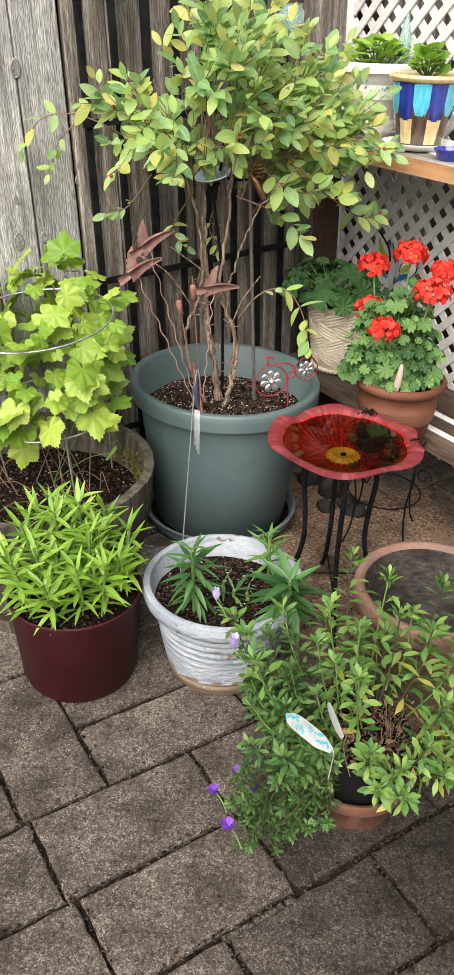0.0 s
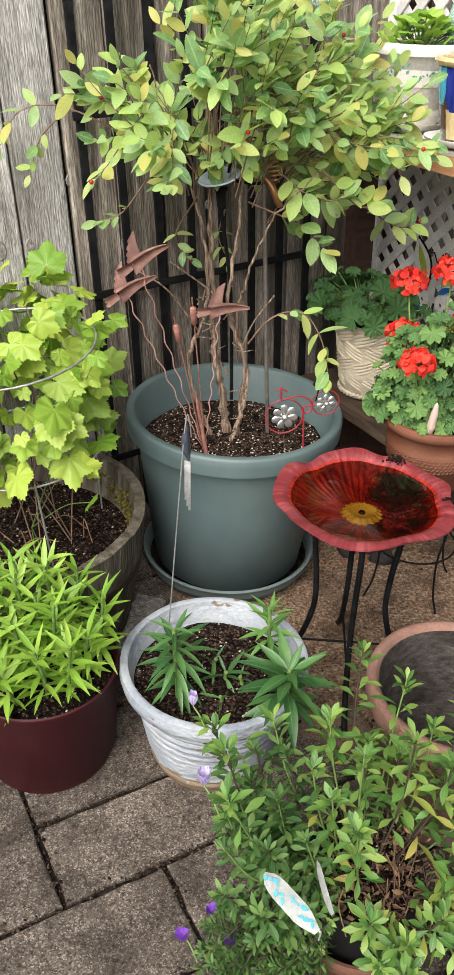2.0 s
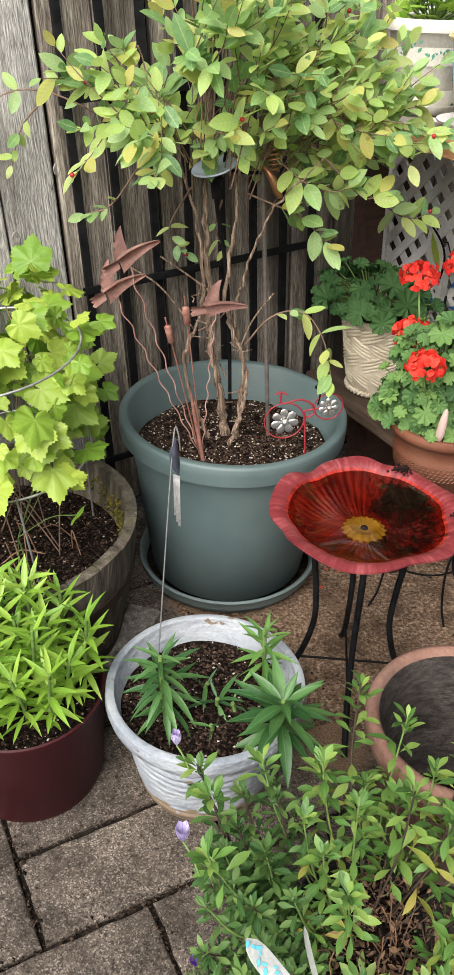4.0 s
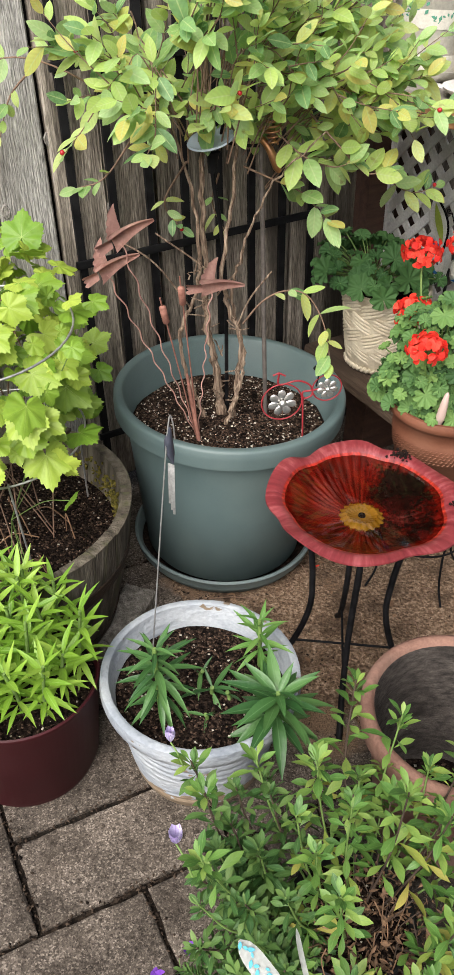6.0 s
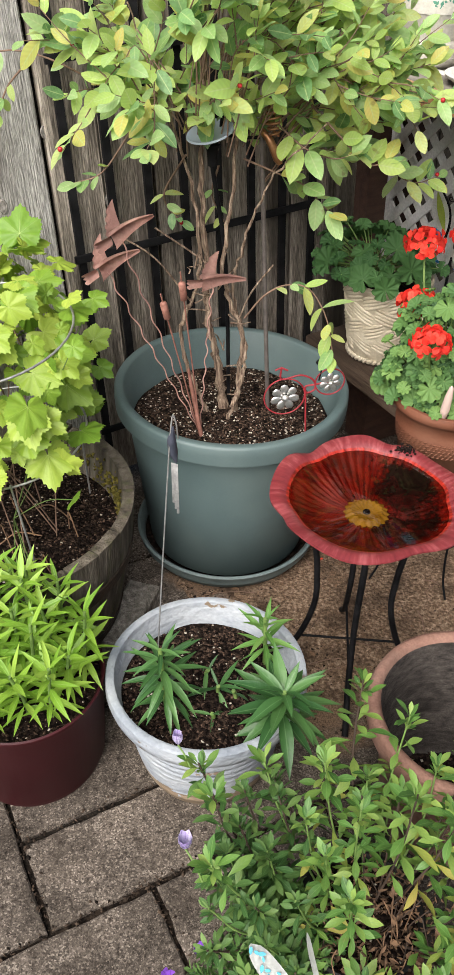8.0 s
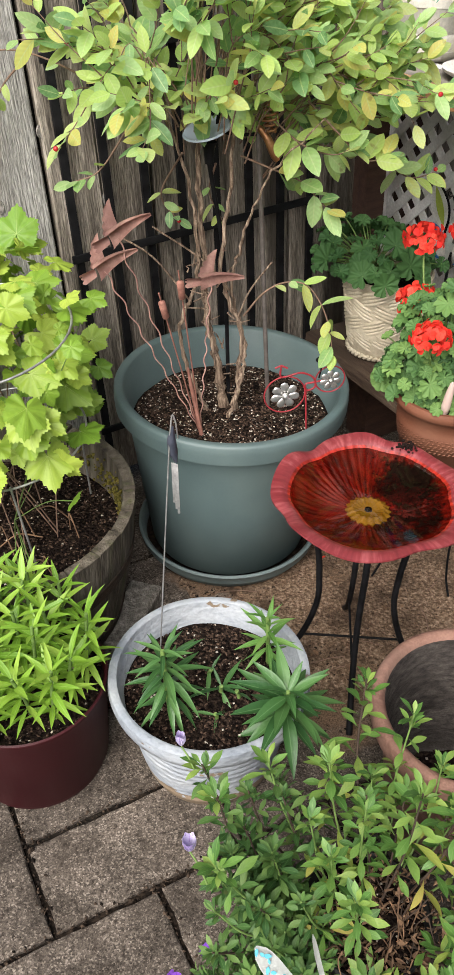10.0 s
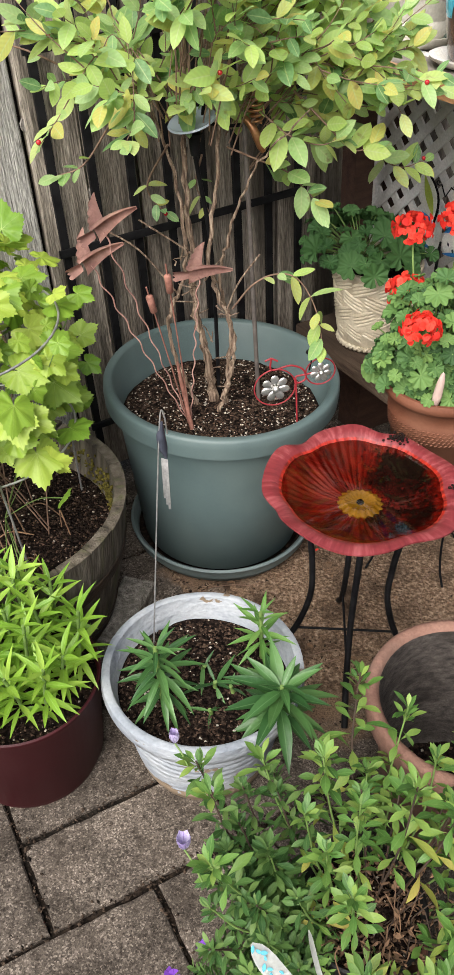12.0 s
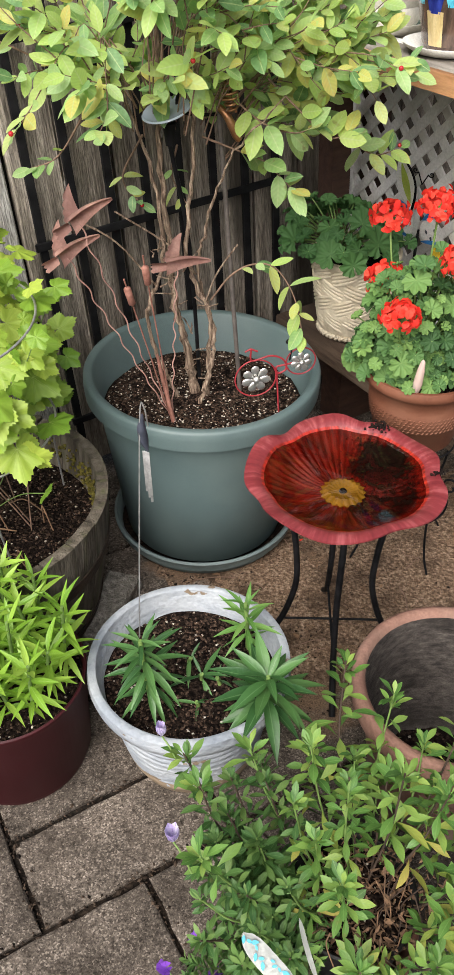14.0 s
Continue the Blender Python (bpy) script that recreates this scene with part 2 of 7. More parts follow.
M_FENCE_OLD = surf("older darker fence wood", [(0.066, 0.057, 0.047), (0.175, 0.152, 0.127), (0.32, 0.285, 0.245)], 7, 0.9, 0.6, 34, fine=0.55, stain=(0.05, 0.043, 0.036), stain_scale=1.8,
                   stain_edge=(0.48, 0.72), rand=0.2, spec=0.2, stretch=(6, 6, 0.5))
M_BLACK = surf("black painted metal", [(0.003, 0.003, 0.0035), (0.011, 0.011, 0.012)], 30, 0.6, 0.1, 120, spec=0.1)
M_LATTICE = surf("white plastic lattice", [(0.58, 0.57, 0.545), (0.7, 0.69, 0.67)], 12, 0.5, 0.05, 60, stain=(0.45, 0.42, 0.37), stain_scale=5, stain_edge=(0.55, 0.85))
M_BROWN = surf("dark brown stained wood", [(0.035, 0.018, 0.013), (0.075, 0.04, 0.028)], 10, 0.7, 0.25, 50, stretch=(1, 5, 5), spec=0.3)
# near-black, so the shade behind slats and boards lies in the colour
M_DARKWALL = surf("near-black backing, shade in the colour", [(0.012, 0.01, 0.008), (0.03, 0.024, 0.02)], 8, 0.9, 0.2, 40)
M_SHELFTOP = surf("greyed deck board", [(0.2, 0.18, 0.155), (0.38, 0.35, 0.31)], 10, 0.85, 0.4, 50, stretch=(5, 0.6, 5), stain=(0.13, 0.11, 0.09), spec=0.2)
M_FASCIA = surf("orange-brown cedar edge", [(0.5, 0.26, 0.12), (0.66, 0.4, 0.22)], 10, 0.65, 0.2, 50, stretch=(5, 0.8, 5), stain=(0.25, 0.12, 0.05))
M_WHITE = surf("white painted trim", [(0.7, 0.69, 0.66), (0.82, 0.81, 0.79)], 20, 0.5, 0.05, 80)
M_TIMBER = surf("old brown timber", [(0.043, 0.028, 0.02), (0.095, 0.065, 0.047), (0.165, 0.118, 0.086)], 10, 0.88, 0.45, 45, stretch=(5, 0.6, 5), stain=(0.05, 0.035, 0.025), spec=0.2)
M_TEAL = surf("grey-green plastic", [(0.066, 0.099, 0.101), (0.088, 0.128, 0.129)], 5, 0.5, 0.03, 200, stain=(0.12, 0.16, 0.155), stain_scale=3, stain_edge=(0.5, 0.8), spec=0.45)
M_SAUCER = surf("weathered grey-green plastic", [(0.11, 0.15, 0.152), (0.155, 0.2, 0.2)], 9, 0.5, 0.04, 160, stain=(0.08, 0.1, 0.1), stain_scale=7, stain_edge=(0.55, 0.8), spec=0.35)
M_SOIL = surf("dark potting soil", [(0.002, 0.0015, 0.0013), (0.009, 0.006, 0.005), (0.035, 0.024, 0.018)], 110, 0.95, 1.0, 140, spec=0.05)
M_CHIPS = surf("bark and perlite bits", [(0.006, 0.0045, 0.0035), (0.035, 0.022, 0.016), (0.095, 0.064, 0.045)], 220, 0.9, 0.3, 150, rand=0.9, spec=0.08)
M_PERLITE = surf("pale perlite", [(0.3, 0.26, 0.21), (0.5, 0.46, 0.4)], 60, 0.9, 0.3, 150, rand=0.25, spec=0.2)
M_WHITEPOT = surf("peeling white paint on clay", [(0.22, 0.25, 0.29), (0.31, 0.34, 0.375), (0.38, 0.405, 0.43)], 9, 0.6, 0.6, 50, stain=(0.19, 0.145, 0.1), stain_scale=24, stain_edge=(0.66, 0.69), spec=0.3, worn_foot=0.075, stretch=(1, 1, 1.5), fine=0.1)
M_MAROON = surf("dark maroon plastic", [(0.032, 0.0042, 0.0065), (0.047, 0.007, 0.01)], 6, 0.5, 0.03, 150, stain=(0.05, 0.014, 0.016), stain_scale=4, stain_edge=(0.55, 0.85), spec=0.25)
M_BARREL = surf("mossy oak stave", [(0.035, 0.03, 0.023), (0.085, 0.072, 0.056), (0.16, 0.14, 0.112)], 9, 0.9, 0.5, 40, stain=(0.075, 0.08, 0.035), stain_scale=6, stain_edge=(0.52, 0.72), rand=0.18,
                spec=0.2, stretch=(4, 4, 0.7))
M_BLACKPOT = surf("black plastic pot", [(0.006, 0.006, 0.006), (0.014, 0.014, 0.014)], 8, 0.55, 0.05, 120, spec=0.2)
M_HOOP = surf("rusty dark iron hoop", [(0.025, 0.02, 0.017), (0.07, 0.045, 0.03)], 25, 0.75, 0.3, 90, metal=0.4)
M_TERRA = surf("weathered terracotta", [(0.16, 0.085, 0.063), (0.25, 0.142, 0.108)], 14, 0.85, 0.4, 90, stain=(0.17, 0.135, 0.11), stain_scale=4.5, stain_edge=(0.5, 0.75), spec=0.25)
M_TERRAIN = surf("dark grey pot inside", [(0.022, 0.019, 0.017), (0.05, 0.043, 0.038), (0.075, 0.066, 0.058)], 45, 0.9, 0.5, 120, stain=(0.016, 0.013, 0.011), stain_scale=9, stain_edge=(0.5, 0.75), spec=0.2, stretch=(1, 1, 2), fine=0.3)
M_TERRA3 = surf("dark brown terracotta", [(0.1, 0.046, 0.03), (0.17, 0.08, 0.055)], 10, 0.8, 0.2, 90, stain=(0.05, 0.034, 0.026), stain_scale=6, spec=0.25)
M_TERRA2 = surf("warm terracotta", [(0.105, 0.036, 0.018), (0.155, 0.056, 0.03)], 8, 0.7, 0.12, 90, stain=(0.17, 0.072, 0.042), stain_scale=5, spec=0.3)
M_IVORY = surf("ivory glazed ceramic", [(0.46, 0.4, 0.29), (0.58, 0.52, 0.4)], 8, 0.55, 0.06, 60, stain=(0.3, 0.24, 0.16), stain_scale=14, stain_edge=(0.55, 0.8), coat=0.2)
M_CREAM = surf("cream glazed pot", [(0.58, 0.56, 0.5), (0.68, 0.66, 0.6)], 8, 0.35, 0.04, 60, coat=0.2)
M_GREENDEC = surf("green painted garland", [(0.05, 0.22, 0.15), (0.12, 0.34, 0.24)], 60, 0.4, 0.05, 60)
M_BLUEGL = surf("cobalt glaze", [(0.012, 0.02, 0.16), (0.03, 0.05, 0.3)], 25, 0.15, 0.05, 60, coat=0.6, stretch=(3, 3, 0.6))
M_CYANGL = surf("turquoise glaze", [(0.05, 0.36, 0.52), (0.12, 0.5, 0.62)], 25, 0.15, 0.05, 60, coat=0.6, stretch=(3, 3, 0.6))
M_BROWNGL = surf("brown drip glaze", [(0.04, 0.026, 0.022), (0.12, 0.075, 0.055)], 25, 0.2, 0.05, 60, coat=0.5, stretch=(3, 3, 0.6))
M_YELGL = surf("straw glaze", [(0.5, 0.38, 0.17), (0.62, 0.5, 0.27)], 25, 0.25, 0.05, 60, coat=0.4, stretch=(3, 3, 0.6))
M_RUST = surf("rusted sheet metal", [(0.33, 0.17, 0.14), (0.52, 0.32, 0.27)], 30, 0.8, 0.2, 90, stain=(0.26, 0.14, 0.12), stain_scale=12)
M_RUSTWIRE = surf("rusty wire", [(0.17, 0.07, 0.05), (0.32, 0.15, 0.115)], 60, 0.75, 0.2, 120)
M_STEEL = surf("dull galvanised wire", [(0.3, 0.3, 0.3), (0.48, 0.48, 0.48)], 60, 0.45, 0.1, 120, metal=0.7)
M_SILVER = surf("burnished silver metal", [(0.42, 0.42, 0.4), (0.68, 0.67, 0.65)], 60, 0.35, 0.1, 150, metal=0.85)
M_REDWIRE = surf("red painted wire", [(0.2, 0.013, 0.02), (0.3, 0.03, 0.038)], 60, 0.4, 0.05, 120)
M_COPPER = surf("copper spring", [(0.32, 0.15, 0.075), (0.48, 0.25, 0.13)], 40, 0.4, 0.1, 120, metal=0.8)
M_BARK = surf("peeling tan bark", [(0.09, 0.06, 0.043), (0.28, 0.2, 0.145), (0.55, 0.43, 0.32)], 34, 0.9, 1.0, 90, stretch=(5, 5, 0.5), spec=0.15)
M_TWIG = surf("brown twig", [(0.12, 0.075, 0.05), (0.22, 0.14, 0.1)], 40, 0.8, 0.3, 90)
M_BARKDARK = surf("dark woody stem", [(0.03, 0.02, 0.015), (0.075, 0.05, 0.035)], 40, 0.8, 0.3, 90)
M_STEMG = surf("green stem", [(0.09, 0.16, 0.035), (0.16, 0.25, 0.07)], 40, 0.6, 0.1, 90)
M_DRY = surf("dry brown leaf", [(0.09, 0.05, 0.028), (0.2, 0.12, 0.068)], 40, 0.85, 0.3, 90, rand=0.4)
M_BERRY = surf("red berry", [(0.3, 0.012, 0.018), (0.45, 0.025, 0.03)], 40, 0.25, 0.02, 90)
M_STONE = surf("grey stone", [(0.1, 0.09, 0.078), (0.2, 0.185, 0.16), (0.34, 0.315, 0.28)], 60, 0.9, 0.9, 160, fine=0.35, rand=0.2, spec=0.2)
M_DARKSTONE = surf("dark volcanic stone", [(0.014, 0.012, 0.011), (0.04, 0.035, 0.032)], 25, 0.9, 0.8, 70, rand=0.2, spec=0.2)
M_YELLOW = surf("mustard yellow glass", [(0.42, 0.29, 0.02), (0.7, 0.53, 0.07)], 30, 0.25, 0.1, 70, coat=0.3)
M_SLUDGE = surf("wet dark sediment", [(0.004, 0.0025, 0.002), (0.016, 0.008, 0.006)], 60, 0.8, 0.5, 120, spec=0.15)
M_TAG = surf("white plastic tag", [(0.5, 0.52, 0.5), (0.6, 0.62, 0.6)], 30, 0.4, 0.03, 80)
M_TURQ = surf("turquoise print", [(0.02, 0.24, 0.33), (0.05, 0.34, 0.44)], 60, 0.45, 0.02, 80)
M_INK = surf("dark print", [(0.03, 0.035, 0.05), (0.06, 0.065, 0.09)], 60, 0.5, 0.02, 80)
M_YELPAINT = surf("yellow enamel", [(0.7, 0.5, 0.03), (0.82, 0.62, 0.07)], 20, 0.35, 0.03, 80)
M_BLUEPAINT = surf("blue enamel", [(0.02, 0.14, 0.42), (0.05, 0.24, 0.55)], 20, 0.35, 0.03, 80)
M_LIMEPAINT = surf("lime enamel", [(0.36, 0.45, 0.06), (0.46, 0.55, 0.12)], 20, 0.35, 0.03, 80)
M_GLASS = glassy("iridescent grey glass", (0.45, 0.52, 0.62), 0.15, 1.45, 0.35)
M_POLE = surf("grey-brown painted rod", [(0.06, 0.052, 0.047), (0.12, 0.105, 0.095)], 40, 0.55, 0.1, 90)


def poppy_glass(name, cols, rough, shine):
    """Fused glass whose colour streaks outward from the middle."""
    m = bpy.data.materials.new(name)
    m.use_nodes = True
    N, L = m.node_tree.nodes, m.node_tree.links
    b = N["Principled BSDF"]
    b.inputs["Roughness"].default_value, b.inputs["Coat Weight"].default_value, b.inputs["Coat Roughness"].default_value = rough, shine, 0.12
    tc, xyz, an, ln, cb = N.new("ShaderNodeTexCoord"), N.new("ShaderNodeSeparateXYZ"), N.new("ShaderNodeMath"), N.new("ShaderNodeVectorMath"), N.new("ShaderNodeCombineXYZ")
    L.new(tc.outputs["Object"], xyz.inputs[0])
    an.operation = "ARCTAN2"
    L.new(xyz.outputs["Y"], an.inputs[0])
    L.new(xyz.outputs["X"], an.inputs[1])
    ln.operation = "LENGTH"
    L.new(tc.outputs["Object"], ln.inputs[0])
    L.new(an.outputs[0], cb.inputs[0])
    L.new(ln.outputs["Value"], cb.inputs[1])
    facs = []
    for stretch, sc in (((16, 14, 1), 1.0), ((5, 40, 1), 1.0), ((40, 160, 1), 1.0)):
        mp, nz = N.new("ShaderNodeMapping"), N.new("ShaderNodeTexNoise")
        mp.inputs["Scale"].default_value = stretch
        nz.inputs["Scale"].default_value, nz.inputs["Detail"].default_value = sc, 5.0
        L.new(cb.outputs[0], mp.inputs["Vector"])
        L.new(mp.outputs[0], nz.inputs["Vector"])
        facs.append(nz.outputs["Fac"])
    a1, a2 = N.new("ShaderNodeMath"), N.new("ShaderNodeMath")
    a1.operation = a2.operation = "MULTIPLY_ADD"
    a1.inputs[1].default_value, a2.inputs[1].default_value = 0.45, 0.3
    L.new(facs[1], a1.inputs[0])
    half = N.new("ShaderNodeMath")
    half.operation, half.inputs[1].default_value = "MULTIPLY", 0.55
    L.new(facs[0], half.inputs[0])
    L.new(half.outputs[0], a1.inputs[2])
    L.new(facs[2], a2.inputs[0])
    L.new(a1.outputs[0], a2.inputs[2])
    ramp = N.new("ShaderNodeValToRGB")
    els = ramp.color_ramp.elements
    while len(els) < len(cols):
        els.new(0.5)
    for k, c in enumerate(cols):
        els[k].position, els[k].color = 0.48 + 0.34 * k / (len(cols) - 1), (*c, 1)
    L.new(a2.outputs[0], ramp.inputs[0])
    L.new(ramp.outputs[0], b.inputs["Base Color"])
    bp = N.new("ShaderNodeBump")
    bp.inputs["Strength"].default_value, bp.inputs["Distance"].default_value = 0.35, 0.003
    L.new(a2.outputs[0], bp.inputs["Height"])
    L.new(bp.outputs[0], b.inputs["Normal"])
    return m


def silt_film(name):
    """Thin mud: thick where it has settled, breaking up into specks at its edge."""
    m = bpy.data.materials.new(name)
    m.use_nodes = True
    N, L = m.node_tree.nodes, m.node_tree.links
    b = N["Principled BSDF"]
    b.inputs["Roughness"].default_value, b.inputs["Specular IOR Level"].default_value = 0.6, 0.2
    at, tc, nz, ad, rp, cr = N.new("ShaderNodeAttribute"), N.new("ShaderNodeTexCoord"), N.new("ShaderNodeTexNoise"), N.new("ShaderNodeMath"), N.new("ShaderNodeMapRange"), N.new("ShaderNodeValToRGB")
    at.attribute_name = "cover"
    nz.inputs["Scale"].default_value, nz.inputs["Detail"].default_value = 110.0, 10.0
    L.new(tc.outputs["Object"], nz.inputs["Vector"])
    ad.operation, ad.inputs[1].default_value = "MULTIPLY_ADD", 1.1
    L.new(nz.outputs["Fac"], ad.inputs[0])
    L.new(at.outputs["Fac"], ad.inputs[2])
    rp.inputs[1].default_value, rp.inputs[2].default_value, rp.inputs[4].default_value = 0.74, 1.2, 0.97
    L.new(ad.outputs[0], rp.inputs[0])
    L.new(rp.outputs[0], b.inputs["Alpha"])
    cr.color_ramp.elements[0].position, cr.color_ramp.elements[0].color = 0.35, (0.006, 0.0035, 0.003, 1)
    cr.color_ramp.elements[1].position, cr.color_ramp.elements[1].color = 0.75, (0.035, 0.02, 0.014, 1)
    L.new(nz.outputs["Fac"], cr.inputs[0])
    L.new(cr.outputs[0], b.inputs["Base Color"])
    return m


def water_film(name):
    """Clear shallow water: see-through, with a mirror sheen that grows at grazing angles."""
    m = bpy.data.materials.new(name)
    m.use_nodes = True
    N, L = m.node_tree.nodes, m.node_tree.links
    fr, tr, gl, mx = N.new("ShaderNodeFresnel"), N.new("ShaderNodeBsdfTransparent"), N.new("ShaderNodeBsdfGlossy"), N.new("ShaderNodeMixShader")
    fr.inputs["IOR"].default_value = 1.33
    gl.inputs["Roughness"].default_value = 0.03
    tr.inputs["Color"].default_value = (0.27, 0.18, 0.15, 1)
    L.new(fr.outputs[0], mx.inputs[0])
    L.new(tr.outputs[0], mx.inputs[1])
    L.new(gl.outputs[0], mx.inputs[2])
    L.new(mx.outputs[0], N["Material Output"].inputs["Surface"])
    return m


M_SILT = silt_film("wet dark silt")
M_WATER = water_film("still water")
M_POPPY = poppy_glass("crimson streaked glass", [(0.03, 0.004, 0.003), (0.16, 0.01, 0.006), (0.36, 0.02, 0.01), (0.48, 0.05, 0.02)], 0.38, 0.06)
M_POPPYRIM = poppy_glass("frosted pink-red glass", [(0.12, 0.012, 0.016), (0.18, 0.024, 0.029), (0.3, 0.075, 0.08)], 0.5, 0.1)
M_CLEAR = glassy("pale pink glass", (0.8, 0.62, 0.56), 0.12, 1.45, 0.5)
M_BOTTLE = glassy("pale green glass", (0.55, 0.75, 0.7), 0.08, 1.45, 0.7)

L_SHRUB = leafy("honeysuckle leaf", [(0.1, 0.22, 0.07), (0.21, 0.38, 0.16), (0.3, 0.5, 0.16), (0.4, 0.57, 0.25), (0.4, 0.58, 0.17), (0.45, 0.6, 0.16), (0.51, 0.62, 0.24), (0.54, 0.57, 0.15), (0.64, 0.53, 0.17)], (0.52, 0.62, 0.3), 0.45, 0.48, fleck=0.5, gloss=0.45)
L_HOP = leafy("golden hop leaf", [(0.13, 0.27, 0.025), (0.27, 0.41, 0.045), (0.44, 0.54, 0.09)], (0.5, 0.6, 0.2), 0.5, 0.32, 0.09)
L_LIME = leafy("lime lily leaf", [(0.11, 0.24, 0.018), (0.215, 0.385, 0.038), (0.335, 0.5, 0.075)], (0.3, 0.48, 0.13), 0.45, 0.28)
L_LILY = leafy("deep green lily leaf", [(0.022, 0.075, 0.02), (0.05, 0.135, 0.035), (0.1, 0.21, 0.06)], (0.12, 0.23, 0.09), 0.42, 0.16, veins=0.0)
L_LILYM = leafy("mid-green lily leaf", [(0.06, 0.16, 0.03), (0.1, 0.23, 0.045), (0.16, 0.3, 0.07)], (0.2, 0.33, 0.11), 0.45, 0.22, veins=0.0)
L_BUSH = leafy("mid-green daisy leaf", [(0.036, 0.105, 0.02), (0.072, 0.17, 0.033), (0.112, 0.225, 0.044), (0.158, 0.27, 0.055), (0.225, 0.315, 0.065)], (0.15, 0.26, 0.075), 0.5, 0.2, fleck=0.3, gloss=0.42)
L_BUSHS = leafy("deep green small and shaded daisy leaf", [(0.024, 0.075, 0.018), (0.05, 0.118, 0.028), (0.085, 0.165, 0.04), (0.12, 0.195, 0.05)], (0.11, 0.2, 0.065), 0.55, 0.16, fleck=0.3, gloss=0.35)
L_BUSHY = leafy("yellowing daisy leaf", [(0.08, 0.17, 0.03), (0.17, 0.25, 0.045), (0.28, 0.3, 0.06), (0.36, 0.3, 0.08)], (0.26, 0.32, 0.09), 0.6, 0.2, fleck=0.5, gloss=0.25)
L_GER = leafy("geranium leaf", [(0.015, 0.055, 0.012), (0.05, 0.125, 0.03), (0.08, 0.17, 0.04), (0.15, 0.26, 0.065)], (0.17, 0.3, 0.09), 0.72, 0.16, 0.05)
L_GERD = leafy("deep geranium leaf", [(0.022, 0.08, 0.018), (0.055, 0.14, 0.035)], (0.09, 0.18, 0.055), 0.72, 0.18, 0.05)
L_PETAL = leafy("scarlet petal", [(0.58, 0.012, 0.008), (0.74, 0.035, 0.018), (0.85, 0.08, 0.045)], (0.62, 0.015, 0.012), 0.75, 0.2)
L_PURPLE = leafy("deep violet petal", [(0.17, 0.045, 0.42), (0.28, 0.1, 0.58)], (0.06, 0.01, 0.16), 0.5, 0.25)
L_VIOLET = leafy("pale violet petal", [(0.4, 0.3, 0.6), (0.58, 0.52, 0.74), (0.72, 0.68, 0.82)], (0.2, 0.08, 0.42), 0.5, 0.25)


# ---- builders ----
def thing(name, at, label, category, group="", kind="", turn=0.0, lean=None):
    ob = new(name)
    ob.empty_display_size = 0.05
    ob.matrix_basis = Matrix.Translation(at) @ (lean or Matrix()) @ Matrix.Rotation(turn, 4, "Z")
    return tagged(ob, label, category, group, kind)


def mesh_of(name, bm, material, smooth=True):
    me = bpy.data.meshes.new(name)
    bm.to_mesh(me)
    bm.free()
    me.materials.append(material)
    me.polygons.foreach_set("use_smooth", [smooth] * len(me.polygons))
    if smooth and "rib" not in me.attributes:
        me.set_sharp_from_angle(angle=radians(52))
    return me


def part(name, bm, material, parent, label="", m=None, smooth=True, kind=""):
    """Links a bmesh as one mesh object under a thing or a part."""
    ob = new(name, mesh_of(name, bm, material, smooth))
    ob.parent = parent
    if m is not None:
        ob.matrix_basis = m
    return tagged(ob, label, kind=kind)


def piece(name, mesh, parent, m):
    ob = new(name, mesh)
    ob.parent = parent
    ob.matrix_basis = m
    return ob


def lathe(profile, segs=48, wobble=0.0, flute=0, fdepth=0.0, closed=True):
    """Turns (radius, height) pairs about z; closed joins the last to the first."""
    bm = bmesh.new()
    rings = []
    for r, z in profile:
        ring = []
        for k in range(segs):
            a = 2 * math.pi * k / segs
            q = r * (1 + wobble * noise.noise((math.cos(a) * 1.7, math.sin(a) * 1.7, z * 6)) + (fdepth * math.cos(flute * a) if flute else 0))
            ring.append(bm.verts.new((q * math.cos(a), q * math.sin(a), z)))
        rings.append(ring)
    last = len(rings) if closed else len(rings) - 1
    for i in range(last):
        A, B = rings[i], rings[(i + 1) % len(rings)]
        for k in range(segs):
            bm.faces.new((A[k], A[(k + 1) % segs], B[(k + 1) % segs], B[k]))
    if not closed:
        return bm
    bmesh.ops.recalc_face_normals(bm, faces=bm.faces)
    return bm


